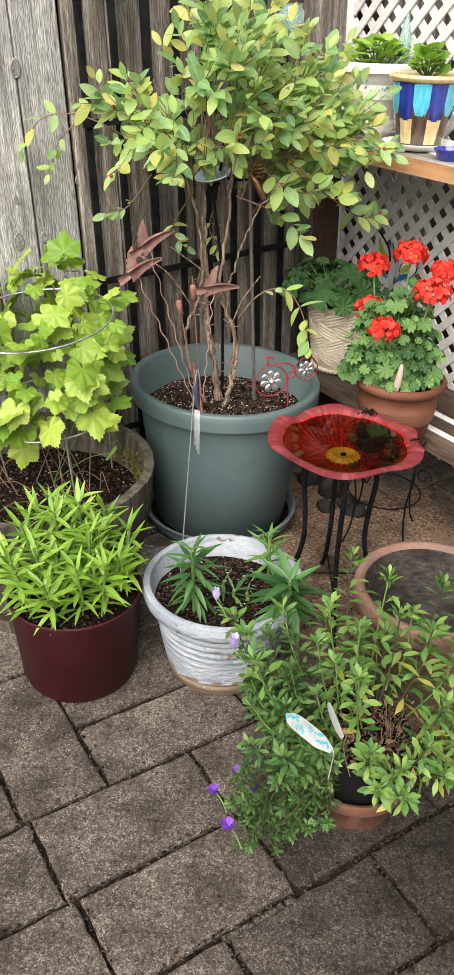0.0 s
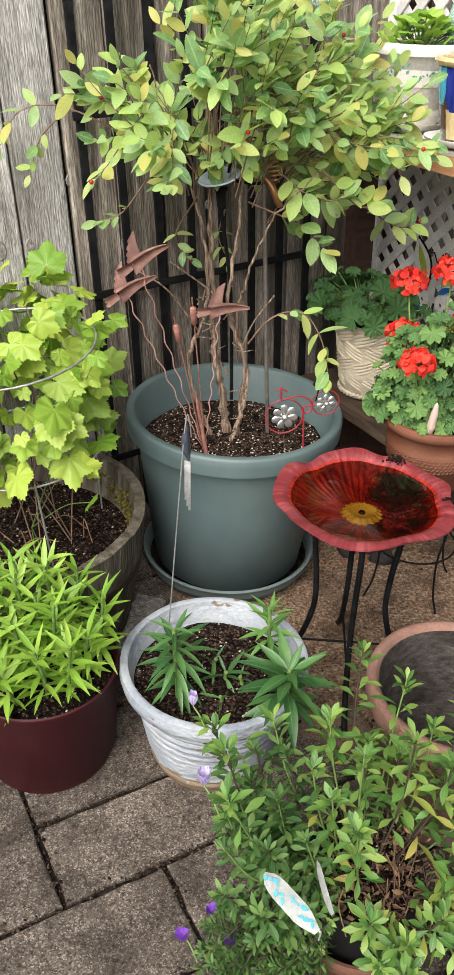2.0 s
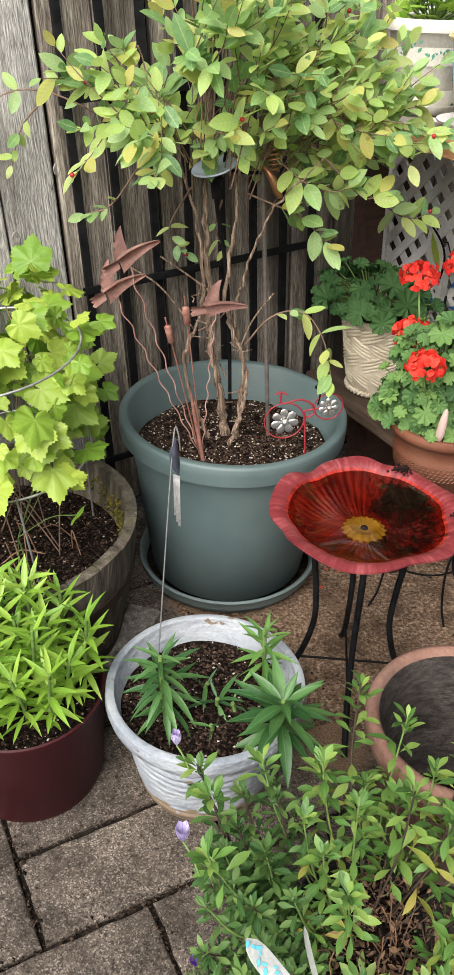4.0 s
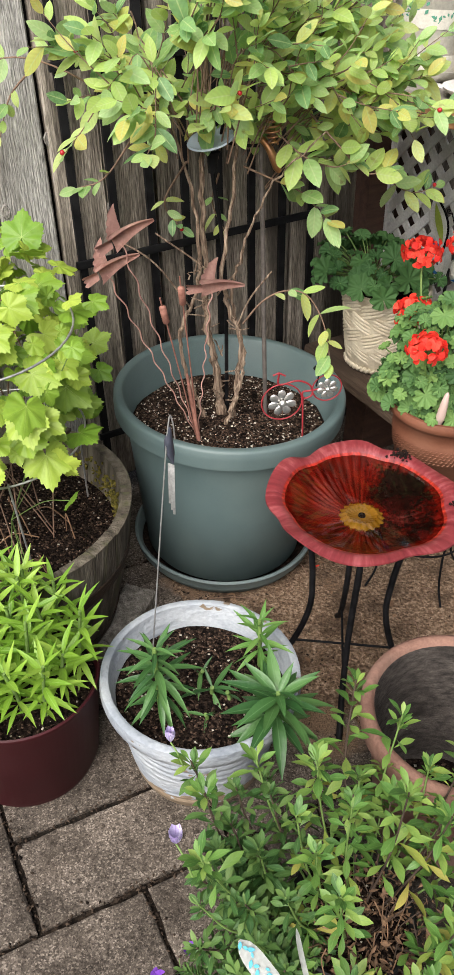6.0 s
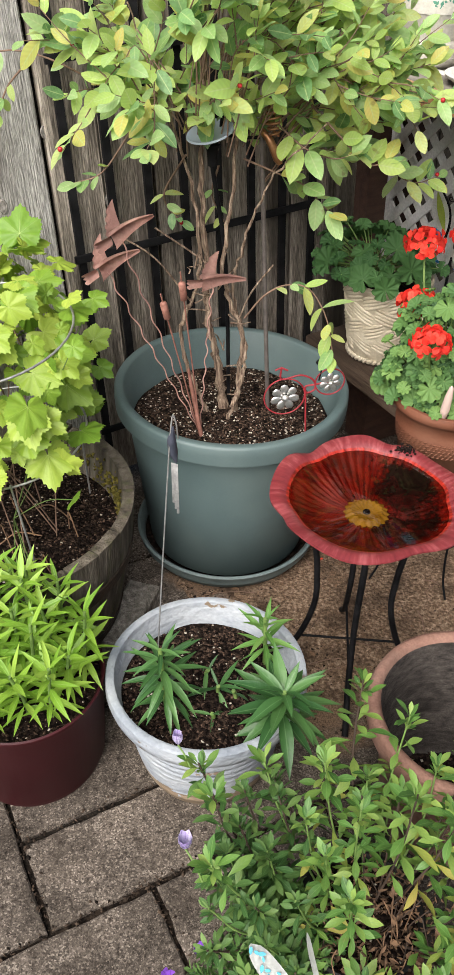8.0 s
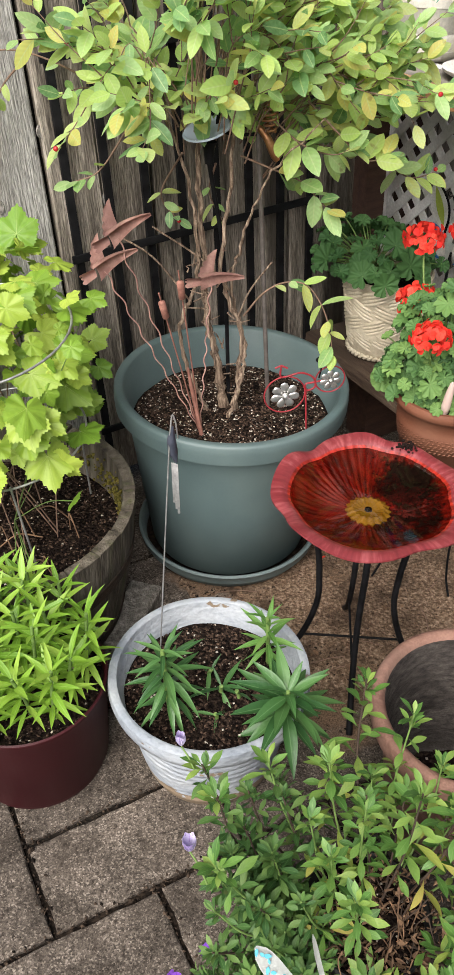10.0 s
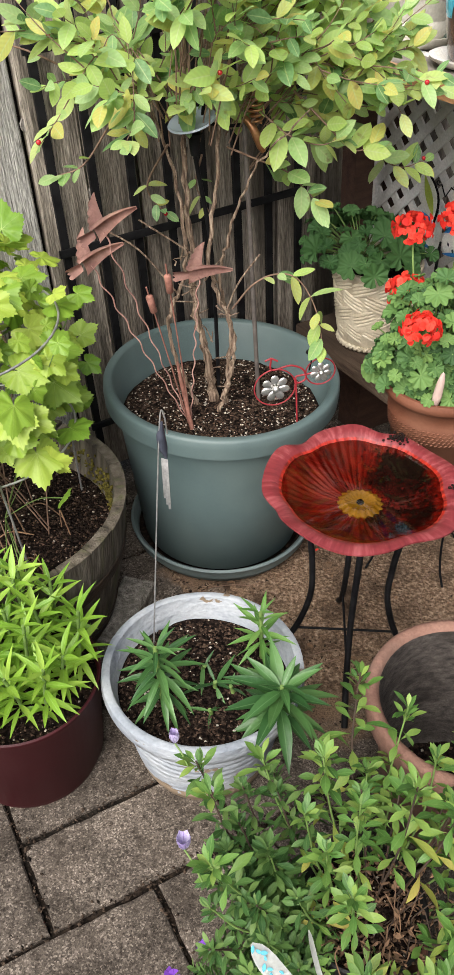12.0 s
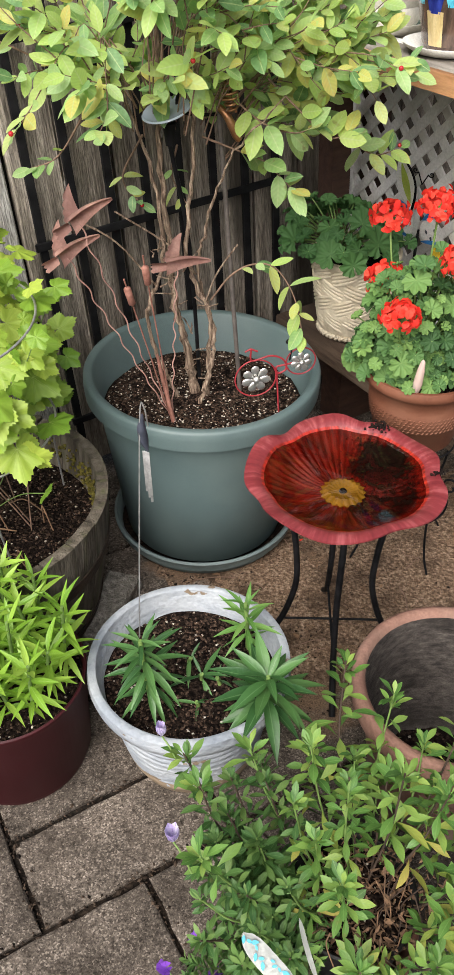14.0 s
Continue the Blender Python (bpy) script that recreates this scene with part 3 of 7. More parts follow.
def pot_profile(r0, r1, h, wall, lip=0.0, lip_h=0.0, inner=0.7, base_chamfer=0.008):
    """Outside up from the base, over the lip, and down inside to a floor at inner times the height."""
    zi = h * (1 - inner)
    rb = r0 + (r1 - r0) * (1 - inner)
    pr = [(0.001, 0), (r0 - base_chamfer, 0), (r0, base_chamfer)]
    if lip:
        rl = r1 + lip
        zl = h - lip_h
        pr += [(r0 + (r1 - r0) * (zl / h) * 0.5, zl * 0.5), (r0 + (r1 - r0) * zl / h, zl - 0.004), (r0 + (r1 - r0) * zl / h + 0.0005, zl), (rl - 0.004, zl - 0.0005), (rl - 0.003, zl - 0.004), (rl - 0.0005, zl - 0.003), (rl + 0.001, zl + lip_h * 0.5), (rl, h - 0.007), (rl - 0.003, h - 0.0015),
               (rl - 0.007, h)]
    else:
        pr += [(r0 + (r1 - r0) * 0.5, h * 0.5), (r1, h - 0.006), (r1 - 0.003, h)]
        rl = r1
    rin = r1 - wall
    pr += [(rin + 0.006, h), (rin, h - 0.006), (rb - wall, zi + 0.002), (0.001, zi)]
    return pr


def tube(points, radii, sides=8, cap=True):
    bm = bmesh.new()
    pts = [Vector(p) for p in points]
    if not hasattr(radii, "__len__"):
        radii = [radii] * len(pts)
    add_tube(bm, pts, radii, sides, cap)
    return bm


def add_tube(bm, pts, radii, sides=8, cap=True):
    sides = max(8, sides)
    pts = [Vector(p) for p in pts]
    if not hasattr(radii, "__len__"):
        radii = [radii] * len(pts)
    rings = []
    ref = Vector((0.3, 0.7, 0.65)).normalized()
    for i, p in enumerate(pts):
        d = (pts[min(i + 1, len(pts) - 1)] - pts[max(i - 1, 0)]).normalized()
        x = d.cross(ref)
        if x.length < 1e-4:
            x = d.cross(Vector((1, 0, 0)))
        x.normalize()
        y = d.cross(x)
        rings.append([bm.verts.new(p + float(radii[i]) * (math.cos(2 * math.pi * k / sides) * x + math.sin(2 * math.pi * k / sides) * y)) for k in range(sides)])
    for A, B in zip(rings, rings[1:]):
        for k in range(sides):
            bm.faces.new((A[k], A[(k + 1) % sides], B[(k + 1) % sides], B[k]))
    if cap:
        bm.faces.new(rings[0][::-1])
        bm.faces.new(rings[-1])


def curve_pts(points, n=6):
    """Smooth points through a few control points (Catmull-Rom)."""
    P = [Vector(p) for p in points]
    P = [2 * P[0] - P[1]] + P + [2 * P[-1] - P[-2]]
    out = []
    for i in range(1, len(P) - 2):
        for k in range(n):
            t = k / n
            a, b, c, d = P[i - 1], P[i], P[i + 1], P[i + 2]
            out.append(0.5 * ((2 * b) + (c - a) * t + (2 * a - 5 * b + 4 * c - d) * t * t + (3 * b - a - 3 * c + d) * t ** 3))
    out.append(P[-2])
    return out


def box(sx, sy, sz, chamfer=0.0, centre=(0, 0, 0)):
    """A block with its upper edges taken off; sits on centre's z."""
    bm = bmesh.new()
    cx, cy, cz = centre
    c = chamfer
    levels = [(0, 0), (0, sz - c), (c, sz)] if c else [(0, 0), (0, sz)]
    rings = [[bm.verts.new((cx + a * (sx / 2 - i), cy + b * (sy / 2 - i), cz + z)) for a, b in ((-1, -1), (1, -1), (1, 1), (-1, 1))] for i, z in levels]
    for A, B in zip(rings, rings[1:]):
        for k in range(4):
            bm.faces.new((A[k], A[(k + 1) % 4], B[(k + 1) % 4], B[k]))
    bm.faces.new(rings[0][::-1])
    bm.faces.new(rings[-1])
    return bm


def blade(length, width, widest=0.45, fold=0.25, curl=0.1, n=5, pinch=1.0):
    """A leaf blade along +y, facing +z, creased along its midrib and curling down."""
    bm = bmesh.new()
    rib = bm.verts.layers.float.new("rib")
    along = bm.verts.layers.float.new("along")
    rows = []
    e = math.log(0.5) / math.log(widest)
    for i in range(n + 1):
        t = i / n
        w = 0.5 * width * max(0.0, math.sin(math.pi * t ** e)) ** pinch
        y = length * t
        z = -curl * length * t * t
        row = []
        for s in (-1, 0, 1):
            if s and (i in (0, n)):
                row.append(None)
                continue
            v = bm.verts.new((s * w, y, z + (fold * w if s else 0.0)))
            v[rib], v[along] = abs(s), t
            row.append(v)
        rows.append(row)
    for A, B in zip(rows, rows[1:]):
        for k in (0, 1):
            q = [v for v in (A[k], A[k + 1], B[k + 1], B[k]) if v]
            if len(q) > 2:
                bm.faces.new(q)
    return bm


def round_leaf(size, lobes=7, depth=0.1, ripple=0.1, notch=0.35, cup=0.12, steps=4, serr=0.0):
    """A rounded, lobed leaf whose stalk joins at the origin; grows along +y, faces +z."""
    bm = bmesh.new()
    rib = bm.verts.layers.float.new("rib")
    c = bm.verts.new((0, 0, 0))
    c[rib] = 0
    n = lobes * steps
    inner, outer = [], []
    for k in range(n + 1):
        f = k / n
        a = math.pi * (-1 + notch / 2 + (2 - notch) * f)
        ph = f * lobes
        edge = 1 + depth * (abs(math.sin(math.pi * ph)) - 0.6)
        if serr and k % 2:
            edge *= 1 - serr
        r = size * edge * (0.62 + 0.38 * math.cos(a / 2) ** 0.7)
        for rr, lst in ((0.55, inner), (1.0, outer)):
            v = bm.verts.new((r * rr * math.sin(a), r * rr * math.cos(a), size * (cup * rr * rr * 0.8 + ripple * rr * math.cos(2 * math.pi * ph))))
            v[rib] = 0.1 + abs(math.sin(math.pi * ph)) * 0.9
            lst.append(v)
    for k in range(n):
        bm.faces.new((c, inner[k + 1], inner[k]))
        bm.faces.new((inner[k], inner[k + 1], outer[k + 1], outer[k]))
    return bm


def hop_leaf(size):
    """A three- to five-lobed, toothed vine leaf."""
    bm = bmesh.new()
    rib = bm.verts.layers.float.new("rib")
    tips = [(-170, 0.3), (-142, 0.74), (-112, 0.82), (-84, 0.82), (-52, 1.07), (-29, 0.86), (0, 1.33), (29, 0.86), (52, 1.07), (84, 0.82), (112, 0.82), (142, 0.74), (170, 0.3)]
    c = bm.verts.new((0, 0, 0))
    inner, outer = [], []
    m = 6
    for (a0, r0), (a1, r1) in zip(tips, tips[1:]):
        for k in range(m):
            t = k / m
            a, r = radians(a0 + (a1 - a0) * t), r0 + (r1 - r0) * t
            r *= size * (0.945 if k % 2 else 1.03)
            for rr, lst in ((0.5, inner), (1.0, outer)):
                v = bm.verts.new((r * rr * math.sin(a), r * rr * math.cos(a), size * (-0.13 * rr * rr * (r / size) ** 2 + 0.045 * rr * math.cos(7.5 * a))))
                v[rib] = min(1.0, abs(math.sin(3.75 * a)) + 0.05)
                lst.append(v)
    for k in range(len(outer) - 1):
        bm.faces.new((c, inner[k + 1], inner[k]))
        bm.faces.new((inner[k], inner[k + 1], outer[k + 1], outer[k]))
    return bm


def aim(p, d, up=(0, 0, 1), size=1.0, roll=0.0):
    """A pose at p whose y runs along d and whose z leans to up."""
    y = Vector(d).normalized()
    x = y.cross(Vector(up))
    if x.length < 1e-3:
        x = y.cross(Vector((0.2, 1, 0.1)))
    x.normalize()
    z = x.cross(y)
    m = Matrix((x, y, z)).transposed().to_4x4()
    return Matrix.Translation(p) @ m @ Matrix.Rotation(roll, 4, "Y") @ Matrix.Scale(size, 4)


def foliage(parent, name, meshes, poses, limit=300):
    """Leaves: the first ones as pieces of their own, the rest joined into one mass."""
    for k, m in enumerate(poses[:limit]):
        piece(name, meshes[k % len(meshes)], parent, m)
    rest = poses[limit:]
    if rest:
        verts, faces, ribs, longs = [], [], [], []
        for k, m in enumerate(rest):
            me = meshes[k % len(meshes)]
            o = len(verts)
            verts += [m @ v.co for v in me.vertices]
            faces += [[o + i for i in p.vertices] for p in me.polygons]
            ribs += [d.value for d in me.attributes["rib"].data]
            longs += [d.value for d in me.attributes["along"].data] if "along" in me.attributes else [0.0] * len(me.vertices)
        me = bpy.data.meshes.new(name + "_mass")
        me.from_pydata(verts, [], faces)
        at = me.attributes.new("rib", "FLOAT", "POINT")
        at.data.foreach_set("value", ribs)
        at = me.attributes.new("along", "FLOAT", "POINT")
        at.data.foreach_set("value", longs)
        me.materials.append(meshes[0].materials[0])
        me.polygons.foreach_set("use_smooth", [True] * len(me.polygons))
        ob = new(name + "_mass", me)
        ob.parent = parent
        tagged(ob, kind="stuff")


def rnd(a, b):
    return random.uniform(a, b)


def jitter(k):
    return Vector((rnd(-k, k), rnd(-k, k), rnd(-k, k)))


def soil(parent, r, z, mound=0.012, bits=260, pale=0.25, seed=1):
    """A rough disc of potting soil with bark and perlite bits on it."""
    random.seed(seed)
    bm = bmesh.new()
    rings = [[bm.verts.new((0, 0, z + mound))]]
    for i in range(1, 11):
        q = r * i / 10
        ring = []
        for k in range(40):
            a = 2 * math.pi * k / 40
            x, y = q * math.cos(a), q * math.sin(a)
            ring.append(bm.verts.new((x, y, z + mound * (1 - (i / 10) ** 2) + 0.007 * noise.noise((x * 30, y * 30, seed)) + 0.004 * noise.noise((x * 90, y * 90, seed)))))
        rings.append(ring)
    for k in range(40):
        bm.faces.new((rings[0][0], rings[1][k], rings[1][(k + 1) % 40]))
        for A, B in zip(rings[1:], rings[2:]):
            bm.faces.new((A[k], B[k], B[(k + 1) % 40], A[(k + 1) % 40]))
    base = part("soil", bm, M_SOIL, parent, "dark damp potting soil")
    for nm, mt, cnt in (("soil_litter", M_CHIPS, int(bits * (1 - pale))), ("perlite", M_PERLITE, int(bits * pale))):
        vs, fs = [], []
        for _ in range(cnt):
            q, a = r * 0.97 * math.sqrt(random.random()), rnd(0, 6.283)
            s = rnd(0.0012, 0.0045) if nm == "soil_litter" else 0.0009 + 0.0034 * random.random() ** 2
            c = Vector((q * math.cos(a), q * math.sin(a), z + mound * (1 - (q / r) ** 2) + s * 0.4))
            ax = Matrix.Rotation(rnd(0, 6.28), 3, "Z") @ Matrix.Rotation(rnd(-0.6, 0.6), 3, "X")
            k0 = len(vs)
            lx = s * (rnd(1.0, 2.0) if nm == "soil_litter" else 1)
            vs += [c + ax @ Vector(v) for v in ((lx, 0, 0), (-lx, 0, 0), (0, s, 0), (0, -s, 0), (0, 0, s * 0.6), (0, 0, -s * 0.6))]
            fs += [[k0 + i for i in t] for t in ((0, 2, 4), (2, 1, 4), (1, 3, 4), (3, 0, 4), (2, 0, 5), (1, 2, 5), (3, 1, 5), (0, 3, 5))]
        me = bpy.data.meshes.new(nm)
        me.from_pydata(vs, [], fs)
        me.materials.append(mt)
        ob = new(nm, me)
        ob.parent = base
        tagged(ob, kind="stuff")
    return base


LEAN = pose(0, 0, 0, 2.34, -4.4, 0)   # plants and stakes lean a little, away from the shelf

# ---- the setting: the yard's axes run 35 degrees off the first view ----
TURN = radians(35)
UX, UY = math.cos(TURN), math.sin(TURN)


def yard(u, v, z=0.0):
    return Vector((u * UX - v * UY, u * UY + v * UX, z))


# the patio falls away from the fence's corner: what is plumb leans by this much against it
PLUMB = Matrix.Rotation(TURN, 4, "Z") @ Matrix.Rotation(radians(-2.5), 4, "Y") @ Matrix.Rotation(-TURN, 4, "Z")

bm = bmesh.new()
for a, b in ((-60, -60), (60, -60), (60, 60), (-60, 60)):
    bm.verts.new((a, b, -0.014))
bm.faces.new(bm.verts)
ground = new("ground", mesh_of("ground", bm, M_GROUND, False))
tagged(ground, "dark sandy soil under and between the pavers", "ground", kind="structure")

# fence
FENCE_V = 2.065
fence = thing("wall_fence", yard(-0.038, FENCE_V), "weathered grey vertical-board wooden fence", "fence", kind="structure", turn=TURN, lean=PLUMB)


def fence_board(w, h, seed, mat):
    bm = bmesh.new()
    rows = []
    for i in range(9):
        z = h * i / 8
        row = []
        for x, y in ((-w / 2, 0.0), (-w / 2 + 0.004, -0.004), (w / 2 - 0.004, -0.004), (w / 2, 0.0), (w / 2, 0.018), (-w / 2, 0.018)):
            row.append(bm.verts.new((x + 0.0025 * noise.noise((seed * 3.1 + (x > 0) * 7, z * 4, 1)), y + 0.003 * noise.noise((seed, z * 2, x * 5)), z)))
        rows.append(row)
    for A, B in zip(rows, rows[1:]):
        for k in range(6):
            bm.faces.new((A[k], A[(k + 1) % 6], B[(k + 1) % 6], B[k]))
    bm.faces.new(rows[0][::-1])
    bm.faces.new(rows[-1])
    return mesh_of("fence_board", bm, mat, False)


boards = [fence_board(0.134, 1.9, k, M_FENCE) for k in range(6)]
old_boards = [fence_board(0.132, 1.9, k + 9, M_FENCE_OLD) for k in range(6)]
random.seed(5)
for k in range(-12, 15):
    m = pose(0.774 + 0.139 * k + 0.0695, rnd(-0.003, 0.003) + (0.17 if k > 6 else 0.0), 0.02, 0, 0, 0) @ pose(0, 0, 0, 0, rnd(-0.15, 0.15), 0)
    piece("fence_board", (boards if k < 1 else old_boards)[k % 6], fence, m)
M_KNOT = surf("dark wood knot", [(0.13, 0.12, 0.108), (0.32, 0.3, 0.28)], 120, 0.9, 0.5, 90, spec=0.15)
random.seed(6)
for x, z, r in ((0.71, 0.9, 0.021), (0.79, 0.9, 0.014), (0.92, 1.05, 0.012), (0.77, 1.36, 0.02), (0.72, 1.02, 0.01), (1.06, 0.86, 0.014), (1.21, 1.12, 0.012), (0.64, 1.24, 0.016), (1.33, 0.93, 0.011)):
    bm = lathe([(0.0005, 0.0), (r * 0.45, 0.0012), (r * 0.62, 0.0004), (r * 0.85, 0.0014), (r, -0.003)], 20, 0.12, closed=False)
    part("knot", bm, M_KNOT, fence, m=pose(x, -0.0045, z, 90, 0, 0) @ Matrix.Diagonal((0.8, 1.3, 1, 1)))
for z in (0.3, 1.6):
    part("fence_rail", box(2.85, 0.04, 0.09, 0.004), M_FENCE, fence, m=pose(0.325, 0.042, z))
# sheets added behind the boards stand in for the shade in their gaps
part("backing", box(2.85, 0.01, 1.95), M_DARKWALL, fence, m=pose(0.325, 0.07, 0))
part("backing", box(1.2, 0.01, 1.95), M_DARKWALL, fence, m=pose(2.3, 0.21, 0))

# black metal trellis before the fence
trellis = thing("trellis", yard(-0.038, FENCE_V - 0.035), "black painted metal trellis of upright bars against the fence", "trellis", turn=TURN, lean=PLUMB)
for k in range(8):
    part("upright_bar", box(0.02, 0.012, 1.75, 0.002), M_BLACK, trellis, m=pose(0.955 + 0.101 * k, 0, 0))
for z in (0.2, 0.735, 1.2, 1.7):
    part("cross_bar", box(0.75, 0.008, 0.02, 0.001), M_BLACK, trellis, m=pose(1.308, -0.012, z))

# lattice screen with brown boards behind
LAT_U = 2.055
lattice = thing("lattice_panel", yard(LAT_U, 0), "white plastic diamond lattice screen behind the shelf", "lattice", kind="structure", turn=TURN, lean=PLUMB)
V0, V1, Z0, Z1 = 0.6, 2.2, 0.05, 1.85
PITCH, SLAT = 0.0585, 0.0295


def slat(c, sgn, depth):
    """One diagonal slat, clipped to the panel: v + sgn*z = c."""
    pts = []
    for z in (Z0, Z1):
        v = c - sgn * z
        pts.append((v, z))
    (va, za), (vb, zb) = pts
    for lim, lo in ((V0, True), (V1, False)):
        def inside(v):
            return v >= lim if lo else v <= lim
        if not inside(va) and not inside(vb):
            return
        if not inside(va):
            va, za = lim, (c - lim) * sgn
        if not inside(vb):
            vb, zb = lim, (c - lim) * sgn
    d = Vector((0, vb - va, zb - za))
    if d.length < 0.03:
        return
    n = Vector((0, -d.z, d.y)).normalized() * SLAT / 2
    bm = bmesh.new()
    A, B = Vector((depth, va, za)), Vector((depth, vb, zb))
    ring = [[bm.verts.new(p + s * n + Vector((x, 0, 0))) for s, x in ((-1, 0.0), (-0.9, -0.003), (0.9, -0.003), (1, 0.0), (1, 0.003), (-1, 0.003))] for p in (A, B)]
    for k in range(6):
        bm.faces.new((ring[0][k], ring[0][(k + 1) % 6], ring[1][(k + 1) % 6], ring[1][k]))
    bm.faces.new(ring[0][::-1])
    bm.faces.new(ring[1])
    bmesh.ops.recalc_face_normals(bm, faces=bm.faces)
    part("slat", bm, M_LATTICE, lattice, smooth=False)


step = PITCH * math.sqrt(2)
for k in range(-45, 60):
    slat(0.02 + step * k, 1, -0.004)
    slat(0.02 + step * k, -1, 0.004)
part("edge_trim", box(0.02, 0.03, 1.82, 0.002), M_LATTICE, lattice, m=pose(0, V1 + 0.012, 0.04))
part("back_rail", box(0.03, 1.6, 0.036, 0.002), M_BROWN, lattice, "brown wooden rail behind the lattice", m=pose(0.035, 1.37, 1.31))
part("back_post", box(0.09, 0.09, 1.9, 0.004), M_BROWN, lattice, "brown wooden post", m=pose(0.09, V1 + 0.04, 0))
# runs on far past the lattice, unseen, to block light from the right
wall_house = thing("wall_house", yard(LAT_U + 0.5, 1.0), "near-black board siding, shade in its colour, extended unseen to block light", "wall", kind="structure", turn=TURN)
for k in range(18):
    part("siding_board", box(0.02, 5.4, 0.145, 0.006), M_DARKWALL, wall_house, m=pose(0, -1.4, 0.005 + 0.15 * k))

# shelf with cedar edge
SHELF_U, SHELF_Z = 1.68, 1.176
shelf = thing("deck_shelf", yard(SHELF_U, 1.31, SHELF_Z), "weathered grey deck-board shelf with a cedar edge", "shelf", turn=TURN, lean=PLUMB)
part("front_board", box(0.09, 1.5, 0.036, 0.003), M_SHELFTOP, shelf, m=pose(0.05, 0.02, -0.036))
part("front_edge", box(0.02, 1.5, 0.042, 0.002), M_FASCIA, shelf, "orange-brown cedar edge board", m=pose(-0.007, 0.02, -0.043))
part("white_strip", box(0.022, 1.5, 0.036, 0.002), M_WHITE, shelf, "white painted strip", m=pose(0.108, 0.02, -0.034))
for k in range(2):
    part("deck_board", box(0.078, 1.5, 0.034, 0.003), M_SHELFTOP, shelf, m=pose(0.162 + 0.083 * k, 0.02, -0.036))
part("bracket", box(0.2, 0.04, 0.09, 0.003), M_BROWN, shelf, m=pose(0.16, -0.3, -0.13))
part("corner_post", box(0.07, 0.07, SHELF_Z - 0.045, 0.003), M_BROWN, shelf, "dark brown post in shade", m=pose(0.2, 0.84, -SHELF_Z))



def on_shelf(u, v, z=0.0):
    """A place on the shelf's top, which rises a little towards the lattice."""
    return yard(u, v, SHELF_Z + 0.0437 * (u - SHELF_U) + z)


# low timber bench
bench = thing("timber_edging", yard(1.602, 1.2), "old brown timber bench board with a white strip", "timber", turn=TURN)
part("top_board", box(0.19, 1.66, 0.045, 0.005), M_TIMBER, bench, m=pose(0.095, 0.0, 0.345))
part("rear_board", box(0.16, 1.66, 0.045, 0.005), M_TIMBER, bench, m=pose(0.28, 0.0, 0.343))
for x, y1 in ((0.06, 0.35), (0.155, 0.6)):
    part("white_strip", box(0.024, y1 + 0.83, 0.006, 0.001), M_WHITE, bench, "white painted strip", m=pose(x, (y1 - 0.83) / 2, 0.388))
for y in (-0.75, -0.1, 0.72):
    part("support", box(0.16, 0.1, 0.344, 0.004), M_BROWN, bench, m=pose(0.24, y, 0))


# ---- pots ----
def planter_teal():
    p = thing("planter", (-0.046, 2.039, 0.031), "large grey-green plastic planter with a thick rolled rim", "planter", lean=pose(0, 0, 0, 0.25, 1.1, 0))
    part("body", lathe(pot_profile(0.222, 0.284, 0.497, 0.006, 0.02, 0.05, 0.72), 72), M_TEAL, p)
    soil(p, 0.262, 0.385, 0.028, 9000, 0.2, 2)
    s = thing("saucer", (-0.044, 2.047, 0.0), "grey-green plastic saucer under the large planter", "saucer")
    part("dish", lathe([(0.001, 0), (0.235, 0), (0.242, 0.004), (0.247, 0.026), (0.258, 0.028), (0.262, 0.052), (0.265, 0.056), (0.258, 0.06), (0.25, 0.054), (0.243, 0.02), (0.225, 0.012), (0.001, 0.012)], 72), M_SAUCER, s)
    # one dark ring gives both the washed-in soil and the shade under the planter
    part("residue", lathe([(0.19, 0.0125), (0.215, 0.0165), (0.243, 0.0215), (0.2435, 0.0205), (0.19, 0.0115)], 72, 0.01), M_SOIL, s, "dark ring for soil washed into the saucer and the shade there")
    return p


def pot_white():
    p = thing("white_pot", (-0.013, 1.291, 0.0), "white-painted clay pot with peeling ribbed sides", "pot")
    pr = [(0.001, 0), (0.135, 0), (0.142, 0.008)]
    for k in range(9):
        z = 0.02 + 0.022 * k
        r = 0.143 + 0.045 * (z / 0.25)
        pr += [(r - 0.0045, z), (r + 0.0005, z + 0.004), (r + 0.003, z + 0.011), (r + 0.001, z + 0.0195)]
    pr += [(0.197, 0.235), (0.207, 0.243), (0.211, 0.262), (0.208, 0.279), (0.197, 0.283), (0.191, 0.28), (0.188, 0.262), (0.184, 0.255), (0.155, 0.06), (0.001, 0.055)]
    part("body", lathe(pr, 64, 0.01), M_WHITEPOT, p)
    soil(p, 0.18, 0.222, 0.015, 3000, 0.08, 3)
    return p


def pot_maroon():
    p = thing("maroon_pot", (-0.392, 1.246, 0.0), "dark maroon plastic pot on the pavers", "pot")
    part("body", lathe([(0.001, 0), (0.137, 0), (0.145, 0.01), (0.148, 0.026), (0.152, 0.03), (0.167, 0.256), (0.171, 0.261), (0.171, 0.269), (0.167, 0.271), (0.163, 0.266), (0.154, 0.1), (0.001, 0.095)], 64), M_MAROON, p)
    soil(p, 0.16, 0.235, 0.01, 900, 0.1, 4)
    return p


